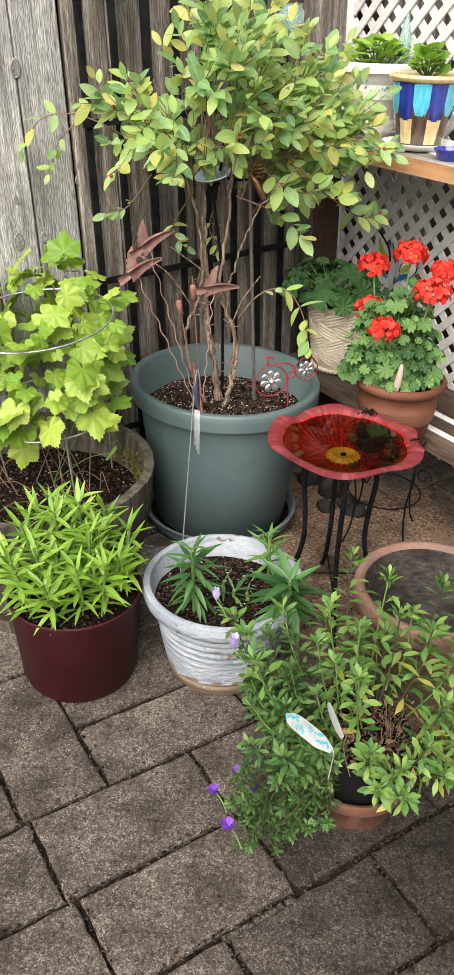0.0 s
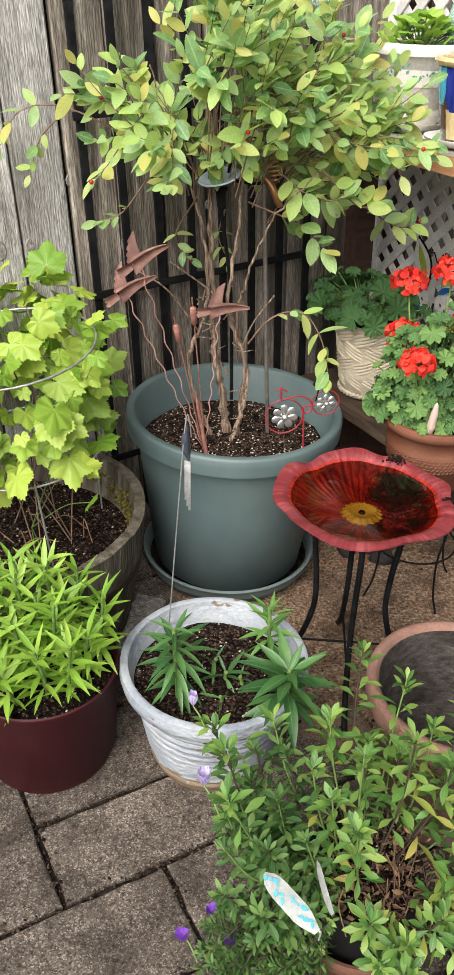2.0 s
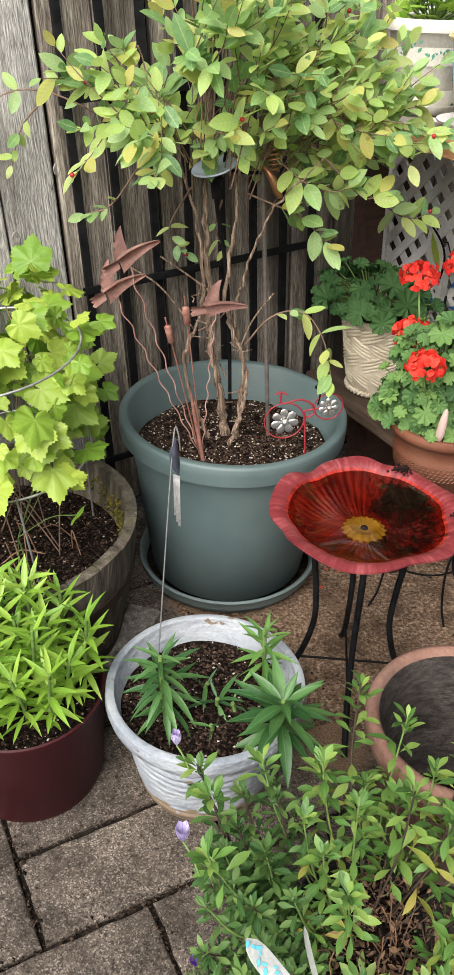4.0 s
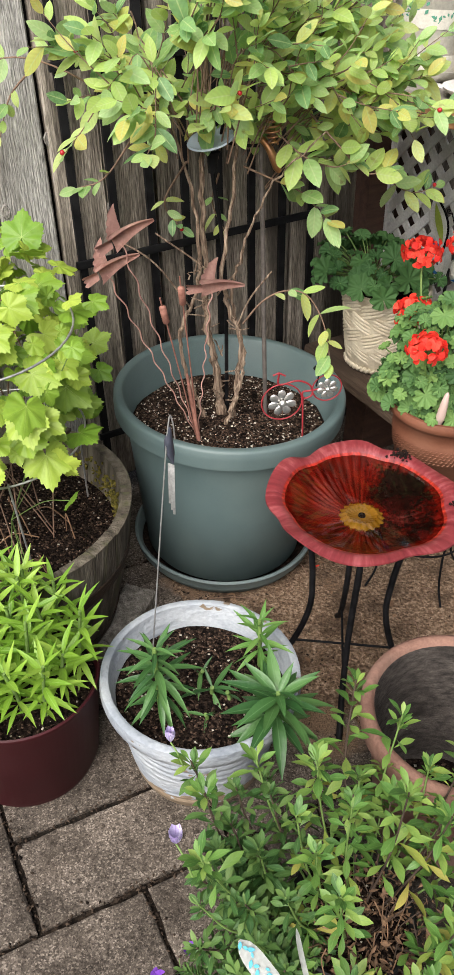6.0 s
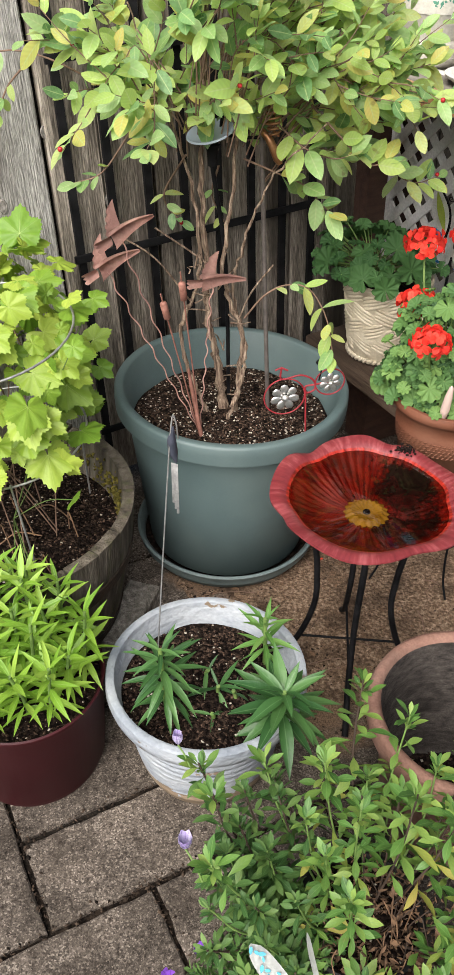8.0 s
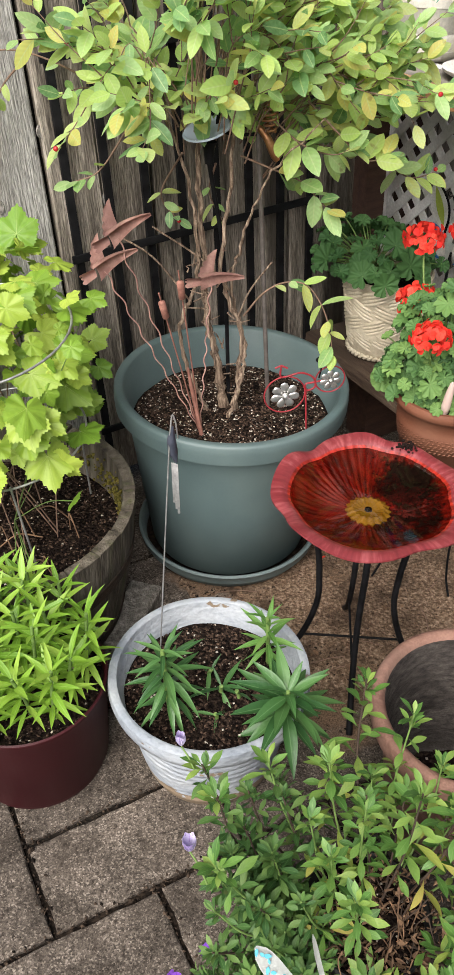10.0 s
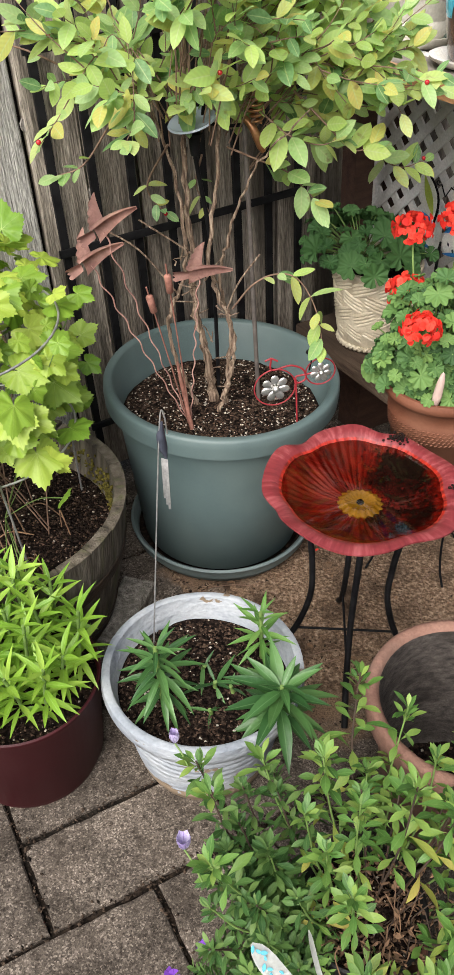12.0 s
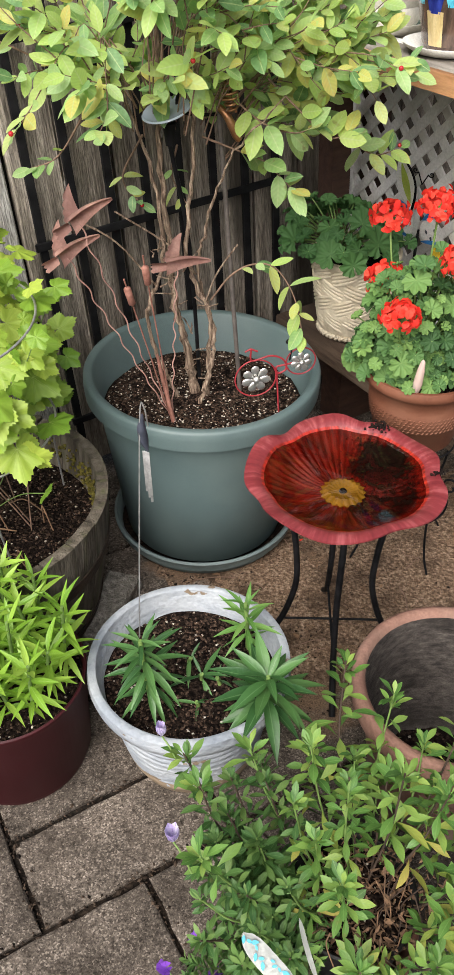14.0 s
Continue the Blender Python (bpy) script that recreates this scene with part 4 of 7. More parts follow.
def pot_empty():
    p = thing("terracotta_pot", (0.502, 1.195, 0.0), "large empty weathered terracotta pot with dark inside", "pot")
    body = part("body", lathe([(0.001, 0), (0.125, 0), (0.13, 0.008), (0.168, 0.29), (0.172, 0.295), (0.186, 0.3), (0.192, 0.308), (0.194, 0.346), (0.19, 0.356), (0.182, 0.359), (0.174, 0.357), (0.168, 0.346)], 64, 0.006, closed=False),
                M_TERRA, p)
    part("inside", lathe([(0.168, 0.346), (0.164, 0.33), (0.155, 0.23), (0.128, 0.045), (0.115, 0.032), (0.001, 0.03)], 64, 0.006, closed=False), M_TERRAIN, p, "dark grey inner wall")
    soil(p, 0.12, 0.036, 0.004, 120, 0.2, 8)
    return p


def pot_bush():
    p = thing("small_terracotta_pot", (0.3, 0.86, 0.0), "low terracotta pot hidden under a bushy plant", "pot")
    part("body", lathe([(0.001, 0), (0.095, 0), (0.1, 0.006), (0.113, 0.07), (0.121, 0.074), (0.124, 0.098), (0.12, 0.104), (0.113, 0.102), (0.1, 0.02), (0.001, 0.016)], 56, 0.004), M_TERRA3, p)
    q = thing("nursery_pot", (0.3, 0.86, 0.017), "black plastic nursery pot set into a terracotta pot", "pot")
    part("body", lathe([(0.001, 0), (0.084, 0), (0.088, 0.006), (0.103, 0.175), (0.109, 0.178), (0.11, 0.196), (0.106, 0.199), (0.101, 0.195), (0.094, 0.09), (0.001, 0.085)], 56), M_BLACKPOT, q)
    soil(q, 0.1, 0.172, 0.008, 900, 0.12, 9)
    return p


def pot_geranium():
    p = thing("geranium_pot", (0.5056, 1.958, 0.384), "terracotta pot with a stippled band and rolled rim", "pot")
    part("body", lathe([(0.001, 0), (0.095, 0), (0.1, 0.006), (0.112, 0.07), (0.115, 0.072), (0.122, 0.125), (0.12, 0.128), (0.126, 0.166), (0.134, 0.171), (0.142, 0.18), (0.1435, 0.192), (0.138, 0.201), (0.13, 0.201), (0.123, 0.192), (0.105, 0.05), (0.001, 0.045)], 64),
         M_TERRA2, p)
    vs = bmesh.new()
    for row in range(5):
        for k in range(64):
            a = 2 * math.pi * (k + 0.5 * (row % 2)) / 64
            z = 0.078 + 0.0095 * row
            r = 0.1155 + (z - 0.072) * 0.132
            c = Vector((r * math.cos(a), r * math.sin(a), z))
            t, o = Vector((-math.sin(a), math.cos(a), 0.6)) * 0.005, Vector((math.cos(a), math.sin(a), 0)) * 0.0025
            q = [vs.verts.new(c + d) for d in (t, Vector((0, 0, 0.0025)), -t, Vector((0, 0, -0.0025)), o)]
            for i in range(4):
                vs.faces.new((q[i], q[(i + 1) % 4], q[4]))
    part("stippled_band", vs, M_TERRA2, p)
    soil(p, 0.12, 0.168, 0.006, 420, 0.1, 10)
    w = thing("wire_plant_stand", (0.5056, 1.958, 0.0), "black scrolled wire plant stand under the geranium pot", "plant stand")
    for z, r in ((0.376, 0.11), (0.17, 0.12)):
        part("ring", tube([(r * math.cos(2 * math.pi * k / 32), r * math.sin(2 * math.pi * k / 32), z) for k in range(33)], 0.0028, 6), M_BLACK, w)
    for k in range(4):
        a = 2 * math.pi * k / 4 + 0.5
        pts = curve_pts([(0.11, 0, 0.376), (0.135, 0, 0.3), (0.115, 0, 0.17), (0.125, 0, 0.06), (0.15, 0, 0.004)])
        part("leg", tube(pts, 0.0032, 6), M_BLACK, w, m=Matrix.Rotation(a, 4, "Z"))
        sc = [(0.13 + 0.03 * math.cos(t) * (1 - t / 9), 0, 0.27 + 0.03 * math.sin(t) * (1 - t / 9)) for t in [0.4 * i for i in range(18)]]
        part("scroll", tube(sc, 0.003, 6), M_BLACK, w, m=Matrix.Rotation(a + 0.4, 4, "Z"))
    part("cross_wire", tube([(-0.11, 0, 0.376), (0.11, 0, 0.376)], 0.004, 6), M_BLACK, w)
    return p


def pot_ivory():
    p = thing("ivory_pot", (0.375, 2.49, 0.391), "ivory ceramic pot with a basket-weave relief", "pot")
    part("body", lathe([(0.001, 0), (0.086, 0), (0.094, 0.006), (0.092, 0.02), (0.095, 0.026), (0.114, 0.15), (0.126, 0.235), (0.133, 0.242), (0.133, 0.254), (0.127, 0.258), (0.118, 0.252), (0.108, 0.08), (0.001, 0.075)], 64), M_IVORY, p)
    for row in range(4):
        for k in range(10):
            a0 = 2 * math.pi * (k + 0.5 * (row % 2)) / 10
            for j in range(4):
                pts = []
                for i in range(7):
                    f = i / 6
                    a = a0 + 0.62 * f
                    z = 0.036 + 0.05 * row + 0.0115 * j + (0.03 * f if row % 2 else 0.03 * (1 - f))
                    r = float(np.interp(z, [0.026, 0.15, 0.235], [0.0955, 0.1145, 0.1265])) - 0.0036 + 0.0026 * math.sin(math.pi * f)
                    pts.append((r * math.cos(a), r * math.sin(a), z))
                part("woven_strand", tube(pts, [0.0035, 0.0058, 0.006, 0.006, 0.006, 0.0058, 0.0035], 6), M_IVORY, p)
    rope = [((0.094 + 0.003 * math.cos(40 * t)) * math.cos(t), (0.094 + 0.003 * math.cos(40 * t)) * math.sin(t), 0.014 + 0.004 * math.sin(40 * t)) for t in [2 * math.pi * k / 200 for k in range(201)]]
    part("rope_foot", tube(rope, 0.006, 5), M_IVORY, p)
    for s in (0.15, 3.3):
        h = [(0.128 + 0.022 * math.sin(t), 0.03 * math.cos(t), 0.185 - 0.01 * math.sin(t)) for t in [math.pi * k / 10 for k in range(11)]]
        part("handle", tube(h, 0.007, 8), M_IVORY, p, m=Matrix.Rotation(-1.0 + s, 4, "Z"))
    soil(p, 0.115, 0.215, 0.006, 120, 0.1, 12)
    return p


def barrel():
    p = thing("half_barrel", (-0.576, 1.639, 0.0), "weathered oak half-barrel planter with moss inside the rim", "barrel")
    n = 26
    R0, R1, H = 0.275, 0.346, 0.405
    random.seed(21)
    for k in range(n):
        a0, a1 = 2 * math.pi * k / n, 2 * math.pi * (k + 0.965) / n
        bm = bmesh.new()
        top = H + rnd(-0.006, 0.006)
        rows = []
        for i in range(6):
            f = i / 5
            z = top * f
            r = R0 + (R1 - R0) * math.sin(f * 1.35) / math.sin(1.35)
            am = (a0 + a1) / 2
            row = []
            for rr in (r, r - 0.028):
                for a in (a0, am, a1):
                    row.append(bm.verts.new((rr * math.cos(a), rr * math.sin(a), z)))
            rows.append(row)
        idx = (0, 1, 2, 5, 4, 3)
        for A, B in zip(rows, rows[1:]):
            for j in range(6):
                bm.faces.new((A[idx[j]], A[idx[(j + 1) % 6]], B[idx[(j + 1) % 6]], B[idx[j]]))
        bm.faces.new([rows[-1][j] for j in idx])
        bm.faces.new([rows[0][j] for j in idx[::-1]])
        bmesh.ops.recalc_face_normals(bm, faces=bm.faces)
        part("stave", bm, M_BARREL, p, smooth=False)
    for z0, w in ((0.06, 0.03), (0.255, 0.034)):
        f0, f1 = z0 / H, (z0 + w) / H
        ra, rb = [R0 + (R1 - R0) * math.sin(f * 1.35) / math.sin(1.35) for f in (f0, f1)]
        part("hoop", lathe([(ra + 0.0005, z0), (ra + 0.0035, z0), (rb + 0.0035, z0 + w), (rb + 0.0005, z0 + w)], 72), M_HOOP, p)
    soil(p, 0.312, 0.29, 0.015, 5200, 0.1, 14)
    return p


planter = planter_teal()
white_pot = pot_white()
maroon_pot = pot_maroon()
pot_empty()
pot_bush()
pot_geranium()
pot_ivory()
half_barrel = barrel()


# ---- bird bath ----
def bird_bath():
    p = thing("bird_bath", (0.298, 1.557, 0.0), "red glass poppy-shaped bird bath on a black metal stand", "bird bath", turn=0.0)
    R, Z = 0.2, 0.556

    def edge(a):
        e = 1.02 + 0.015 * math.cos(3 * a + 1)
        for n in (76, 131, 205, 297, 0):
            d = (a - radians(n) + math.pi) % (2 * math.pi) - math.pi
            e -= 0.075 * math.exp(-(d / 0.2) ** 2)
        return e

    def sheet(radii, heights, off, n=300, ribs=0.0):
        bm = bmesh.new()
        rings = []
        for r, z in zip(radii, heights):
            ring = []
            for k in range(n):
                a = 2 * math.pi * k / n
                f = r / R
                q = r * (1 + (edge(a) - 1) * f ** 3)
                zz = z + off + 0.007 * f ** 5 * math.cos(5 * a - 0.6) + 0.22 * (edge(a) - 1) * f ** 6 * 0.5 + ribs * math.sin(math.pi * min(1, max(0, (r - 0.03) / 0.136))) * math.cos(50 * a)
                ring.append(bm.verts.new((q * math.cos(a), q * math.sin(a), zz)))
            rings.append(ring)
        for A, B in zip(rings, rings[1:]):
            for k in range(n):
                bm.faces.new((A[k], A[(k + 1) % n], B[(k + 1) % n], B[k]))
        return bm

    def radii_of(bm):
        d = [math.hypot(v.co.x, v.co.y) for v in bm.verts]
        return min(d), max(d)

    def both(top, bottom):
        """Joins an upper and a lower sheet into one solid shell."""
        bm = top
        m = bpy.data.meshes.new("tmp")
        bottom.to_mesh(m)
        bottom.free()
        bm.from_mesh(m)
        bpy.data.meshes.remove(m)
        mid = (radii_of(bm)[0] + radii_of(bm)[1]) / 2
        for outer in (False, True):
            edges = [e for e in bm.edges if e.is_boundary and (math.hypot(e.verts[0].co.x, e.verts[0].co.y) > mid) == outer]
            bmesh.ops.bridge_loops(bm, edges=edges)
        bmesh.ops.recalc_face_normals(bm, faces=bm.faces)
        return bm

    rr = [0.02, 0.05, 0.085, 0.122, 0.152, 0.171]
    hh = [0.0, 0.001, 0.006, 0.02, 0.038, 0.05]
    hh = [Z - 0.05 + h for h in hh]
    part("bowl", both(sheet(rr, hh, 0, ribs=0.0028), sheet(rr, hh, -0.006)), M_POPPY, p, "glossy crimson glass bowl with radial ribs")
    r2 = [0.171, 0.179, 0.188, 0.197, 0.205]
    h2 = [Z, Z + 0.005, Z + 0.007, Z + 0.007, Z + 0.006]
    part("petal_rim", both(sheet(r2, h2, 0, ribs=0.0), sheet(r2, h2, -0.004)), M_POPPYRIM, p, "frosted pink wavy petal rim")
    part("flower_eye", lathe([(0.001, Z - 0.05), (0.044, Z - 0.05), (0.046, Z - 0.044), (0.033, Z - 0.036), (0.018, Z - 0.042), (0.001, Z - 0.043)], 72, 0, 18, 0.07), M_YELLOW, p, "yellow glass flower centre")
    part("eye_dot", lathe([(0.001, Z - 0.043), (0.0085, Z - 0.043), (0.007, Z - 0.039), (0.001, Z - 0.038)], 16), M_SLUDGE, p)
    wb = sheet([0.001, 0.06, 0.1665], [Z - 0.0035] * 3, 0)
    bmesh.ops.reverse_faces(wb, faces=wb.faces)
    w = part("water", wb, M_WATER, p, "shallow still water")
    w.visible_shadow = False
    def bowl_z(q):
        return Z - 0.05 + float(np.interp(q, rr, [0.0, 0.001, 0.006, 0.02, 0.038, 0.05]))

    # mud settled over the far half of the bowl, thickest on one side
    bm = bmesh.new()
    cover = bm.verts.layers.float.new("cover")
    rows = []
    for i in range(27):
        q = 0.044 + 0.12 * i / 26
        row = []
        for k in range(160):
            a = 2 * math.pi * k / 160
            w = (a + math.pi) % (2 * math.pi) - math.pi
            thick = math.exp(-((w - 0.65) / 0.6) ** 2) * min(1.0, max(0.0, (q - 0.045) / 0.03))
            wide = 0.52 * math.exp(-((w + 0.55) / 1.0) ** 2)
            v = bm.verts.new((q * math.cos(a), q * math.sin(a), bowl_z(q) + 0.0046))
            v[cover] = max(thick, wide) * min(1.0, (0.166 - q) / 0.022) + 0.55 * noise.noise((q * math.cos(a) * 26, q * math.sin(a) * 26, 3.0)) * max(thick, wide)
            row.append(v)
        rows.append(row)
    for A, B in zip(rows, rows[1:]):
        for k in range(160):
            bm.faces.new((A[k], B[k], B[(k + 1) % 160], A[(k + 1) % 160]))
    part("silt", bm, M_SILT, p, "wet dark silt settled in the water")
    random.seed(31)
    vs, fs = [], []
    for k in range(260):
        q = rnd(0.05, 0.155)
        a = random.gauss(0.6, 0.55) if k % 6 else rnd(-3.1, 3.1)
        f = q / R
        z = Z - 0.05 + np.interp(q, rr, [0.0, 0.001, 0.006, 0.02, 0.038, 0.05]) + 0.005
        s = rnd(0.0008, 0.003)
        c = Vector((q * math.cos(a), q * math.sin(a), z))
        k0 = len(vs)
        vs += [c + Vector((s * math.cos(t + a * 9), s * math.sin(t + a * 9), 0)) for t in (0, 1.2, 2.3, 3.4, 4.6)] + [c + Vector((0, 0, s * 0.5))]
        fs += [[k0 + i, k0 + (i + 1) % 5, k0 + 5] for i in range(5)]
    me = bpy.data.meshes.new("sediment")
    me.from_pydata(vs, [], fs)
    me.materials.append(M_SLUDGE)
    ob = new("sediment", me)
    ob.parent = p
    tagged(ob, "dark wet leaf sediment", kind="stuff")
    for a, q, n in ((62, 0.187, 60), (2, 0.19, 18)):
        bm = bmesh.new()
        for _ in range(n):
            c = Vector((q * math.cos(radians(a)) + random.gauss(0, 0.009), q * math.sin(radians(a)) + random.gauss(0, 0.007), Z + 0.0075 + abs(random.gauss(0, 0.003))))
            bmesh.ops.create_icosphere(bm, subdivisions=1, radius=rnd(0.0015, 0.004), matrix=Matrix.Translation(c))
        part("dirt_clump", bm, M_SLUDGE, p, "clump of dark wet dirt on the rim")
    # stand
    part("top_ring", tube([(0.085 * math.cos(2 * math.pi * k / 32), 0.085 * math.sin(2 * math.pi * k / 32), Z - 0.054) for k in range(33)], 0.005, 8), M_BLACK, p)
    for k in range(4):
        a = radians(-95 + 90 * k) + 0.1
        pts = curve_pts([(0.085, 0, Z - 0.054), (0.1, 0, Z - 0.12), (0.09, 0, 0.33), (0.09, 0, 0.22), (0.13, 0, 0.09), (0.2, 0, 0.004)], 5)
        part("leg", tube(pts, 0.0075, 8), M_BLACK, p, m=Matrix.Rotation(a, 4, "Z"))
    for a in (0, 90):
        part("brace", tube([(-0.12, 0, 0.115), (0.12, 0, 0.115)], 0.003, 6), M_BLACK, p, m=Matrix.Rotation(radians(-95 + a) + 0.1, 4, "Z"))
    return p


bird_bath()


# ---- plants ----
def shrub():
    random.seed(41)
    base = Vector((-0.06, 2.036, 0.448))
    p = thing("honeysuckle_shrub", base, "woody honeysuckle with pale green and yellowing leaves", "shrub", lean=LEAN)
    B = M_BARK
    trunks = [
        ([(0, 0, -0.01), (-0.005, 0.01, 0.12), (-0.015, 0.0, 0.25), (-0.012, 0.02, 0.42), (-0.005, 0.02, 0.6), (0.02, 0.03, 0.82), (0.05, 0.0, 1.05)], [0.0125, 0.0105, 0.009, 0.0075, 0.006, 0.004, 0.002]),
        ([(-0.035, -0.02, -0.01), (-0.075, -0.01, 0.1), (-0.085, 0.0, 0.24), (-0.04, 0.01, 0.34), (-0.02, 0.0, 0.5), (-0.06, 0.02, 0.75), (-0.12, 0.0, 0.95)], [0.0065, 0.006, 0.005, 0.005, 0.004, 0.003, 0.0015]),
        ([(0.03, -0.01, -0.01), (0.05, 0.01, 0.1), (0.065, 0.0, 0.22), (0.03, 0.0, 0.36), (0.06, 0.0, 0.55), (0.1, 0.02, 0.78), (0.2, 0.0, 0.95)], [0.0075, 0.0065, 0.006, 0.005, 0.0045, 0.003, 0.0015]),
        ([(0.02, -0.05, -0.01), (0.055, -0.02, 0.09), (0.07, 0.0, 0.18), (0.045, 0.02, 0.33), (0.08, 0.0, 0.44), (0.15, -0.03, 0.6), (0.27, -0.06, 0.72)], [0.0065, 0.006, 0.005, 0.004, 0.0035, 0.0025, 0.0015]),
    ]
    for k, (pts, rad) in enumerate(trunks):
        cp = curve_pts(pts, 8)
        cp = [q + jitter(0.0045) for q in cp]
        rr = [np.interp(i / (len(cp) - 1), np.linspace(0, 1, len(rad)), rad) * rnd(0.75, 1.2) for i in range(len(cp))]
        part("trunk", tube(cp, rr, 9), B, p, "gnarled peeling tan stem" if k == 0 else "")
    poses, berries = [], []

    def leaf_pair(q, d, s):
        side = d.cross(Vector((0, 0, 1)))
        if side.length < 0.1:
            side = Vector((1, 0, 0))
        side.normalize()
        side.rotate(Matrix.Rotation(rnd(-1.2, 1.2), 3, d))
        for sg in (-1, 1):
            if random.random() < 0.2:
                continue
            dd = side * sg * rnd(0.6, 1.0) + d * rnd(0.3, 0.8) + Vector((0, -0.2, rnd(-0.3, 0.45)))
            poses.append(aim(q, dd, Vector((rnd(-0.7, 0.5), rnd(-1.2, 0.0), 1.0)), s * rnd(0.6, 1.2), rnd(-0.5, 0.5)))

    def twig(pts, r, pairs, s=1.0, start=0.25):
        cp = curve_pts(pts, 5)
        part("twig", tube(cp, [r * (1 - 0.6 * i / len(cp)) for i in range(len(cp))], 5), M_TWIG, p)
        for k in range(pairs):
            f = start + (1 - start) * (k + 1) / pairs
            i = min(len(cp) - 2, int(f * (len(cp) - 1)))
            leaf_pair(cp[i], (cp[i + 1] - cp[i]).normalized(), s)
        e = cp[-1]
        d = (cp[-1] - cp[-3]).normalized()
        for _ in range(1):
            poses.append(aim(e, d + jitter(0.6), Vector((rnd(-0.5, 0.4), -1.0, 0.7)), s * rnd(0.6, 0.95), rnd(-0.4, 0.4)))
        if random.random() < 0.09:
            berries.append(e + jitter(0.01))

    # crown: it runs along the fence, lower behind than in front
    back = (Matrix.Translation(base) @ LEAN).inverted()
    ends = []
    for k in range(104):
        a, b, h = (0.618 * k) % 1 * 2 - 1, (0.7549 * k) % 1 * 2 - 1, (0.5698 * k) % 1
        reach = 0.45 * (1 - 0.5 * h) if a > 0 else 0.37 * (1 - 0.4 * h * h)
        x, y = -0.02 + 0.93 * a * reach - 0.37 * b * 0.2, 2.02 + 0.37 * a * reach + 0.93 * b * 0.2
        foot = 1.04 + 0.5 * max(0.0, 2.08 - y) + (0.07 if -0.06 < x < 0.1 else 0.0)
        z = foot + (1.6 - foot) * h
        if a * a + b * b > 1.15 or (a < -0.3 and h > 0.75 + 0.4 * (a + 0.3)):
            continue
        ends.append(Vector((x, y, z)) + jitter(0.025))

    ends += [Vector((rnd(0.06, 0.27), rnd(2.02, 2.16), rnd(1.18, 1.42))) for _ in range(11)]
    ends += [Vector((rnd(0.18, 0.36), rnd(2.05, 2.2), rnd(1.14, 1.24))) for _ in range(7)]

    def hidden(q):
        """Keeps the lamp's disc and the pole's coil clear of leaves."""
        w = base + LEAN.to_3x3() @ q
        g = 2.03 - w.y
        return -0.12 + 0.1 * g < w.x < 0.07 and 1.05 < w.z < 1.16 + 0.28 * max(0.0, g) and w.y < 2.06

    for e in ends:
        if e.x > 0.4 - 1.0 * (e.z - 1.2):
            continue
        e = back @ e
        up = min(max(rnd(0.62, 0.85), e.z - 0.22), e.z - 0.02)
        tp = Vector((0.4 * e.x, 0.4 * e.y + 0.01, up))
        mid = tp.lerp(e, 0.5) + Vector((0, 0, 0.05 + rnd(0, 0.04))) + jitter(0.03)
        stem = curve_pts([tp, mid, e], 6)
        twig([tp, mid, e], 0.0018, 4, 1.0, 0.45)
        for _ in range(2):
            i = random.randrange(6, len(stem))
            q = stem[i]
            d = (e - tp).normalized() + jitter(0.8) + Vector((0, -0.2, 0.15))
            ln = rnd(0.08, 0.17)
            twig([q, q + d.normalized() * ln * 0.5 + jitter(0.01), q + d.normalized() * ln], 0.0015, 3, rnd(0.75, 1.05), 0.3)
    poses[:] = [m for m in poses if not hidden(m.translation)]
    # single sprays that hang out of the crown
    for pts, n, s in (
        ([(-0.001, 1.954, 0.75), (0.044, 1.921, 0.823), (0.092, 1.92, 0.852), (0.143, 1.92, 0.846), (0.183, 1.922, 0.788), (0.203, 1.915, 0.724), (0.212, 1.907, 0.674)], 9, 0.92),
        ([(-0.22, 2.0, 1.12), (-0.3, 2.0, 1.22), (-0.44, 1.98, 1.29), (-0.55, 1.98, 1.28), (-0.61, 1.98, 1.2)], 7, 0.85),
        ([(-0.45, 1.98, 1.28), (-0.51, 1.98, 1.22), (-0.54, 1.97, 1.14)], 4, 0.72),
        ([(-0.14, 2.0, 1.1), (-0.2, 2.07, 1.0), (-0.2, 2.1, 0.95), (-0.17, 2.1, 0.92)], 4, 0.72),
        ([(-0.08, 2.1, 1.05), (-0.1, 2.14, 0.97), (-0.07, 2.15, 0.9)], 3, 0.85),
        ([(-0.02, 2.06, 1.08), (0.05, 2.04, 1.06), (0.115, 2.04, 1.035), (0.152, 2.04, 1.0), (0.185, 2.04, 0.97)], 8, 1.08),
        ([(0.04, 2.06, 1.17), (0.07, 2.02, 1.15), (0.12, 2.0, 1.12), (0.18, 2.0, 1.105), (0.22, 2.0, 1.12)], 8, 1.08),
        ([(0.12, 2.04, 1.2), (0.19, 2.02, 1.14), (0.25, 2.02, 1.09), (0.3, 2.03, 1.1)], 5, 1.0),
        ([(0.2, 2.15, 1.1), (0.3, 2.18, 1.04), (0.37, 2.2, 1.0), (0.43, 2.22, 1.01)], 6, 1.0),
        ([(-0.26, 2.02, 1.14), (-0.33, 2.02, 1.05), (-0.39, 2.0, 1.03)], 4, 0.8),
    ):
        twig([back @ Vector(q) for q in pts], 0.0026, n, s, 0.2)
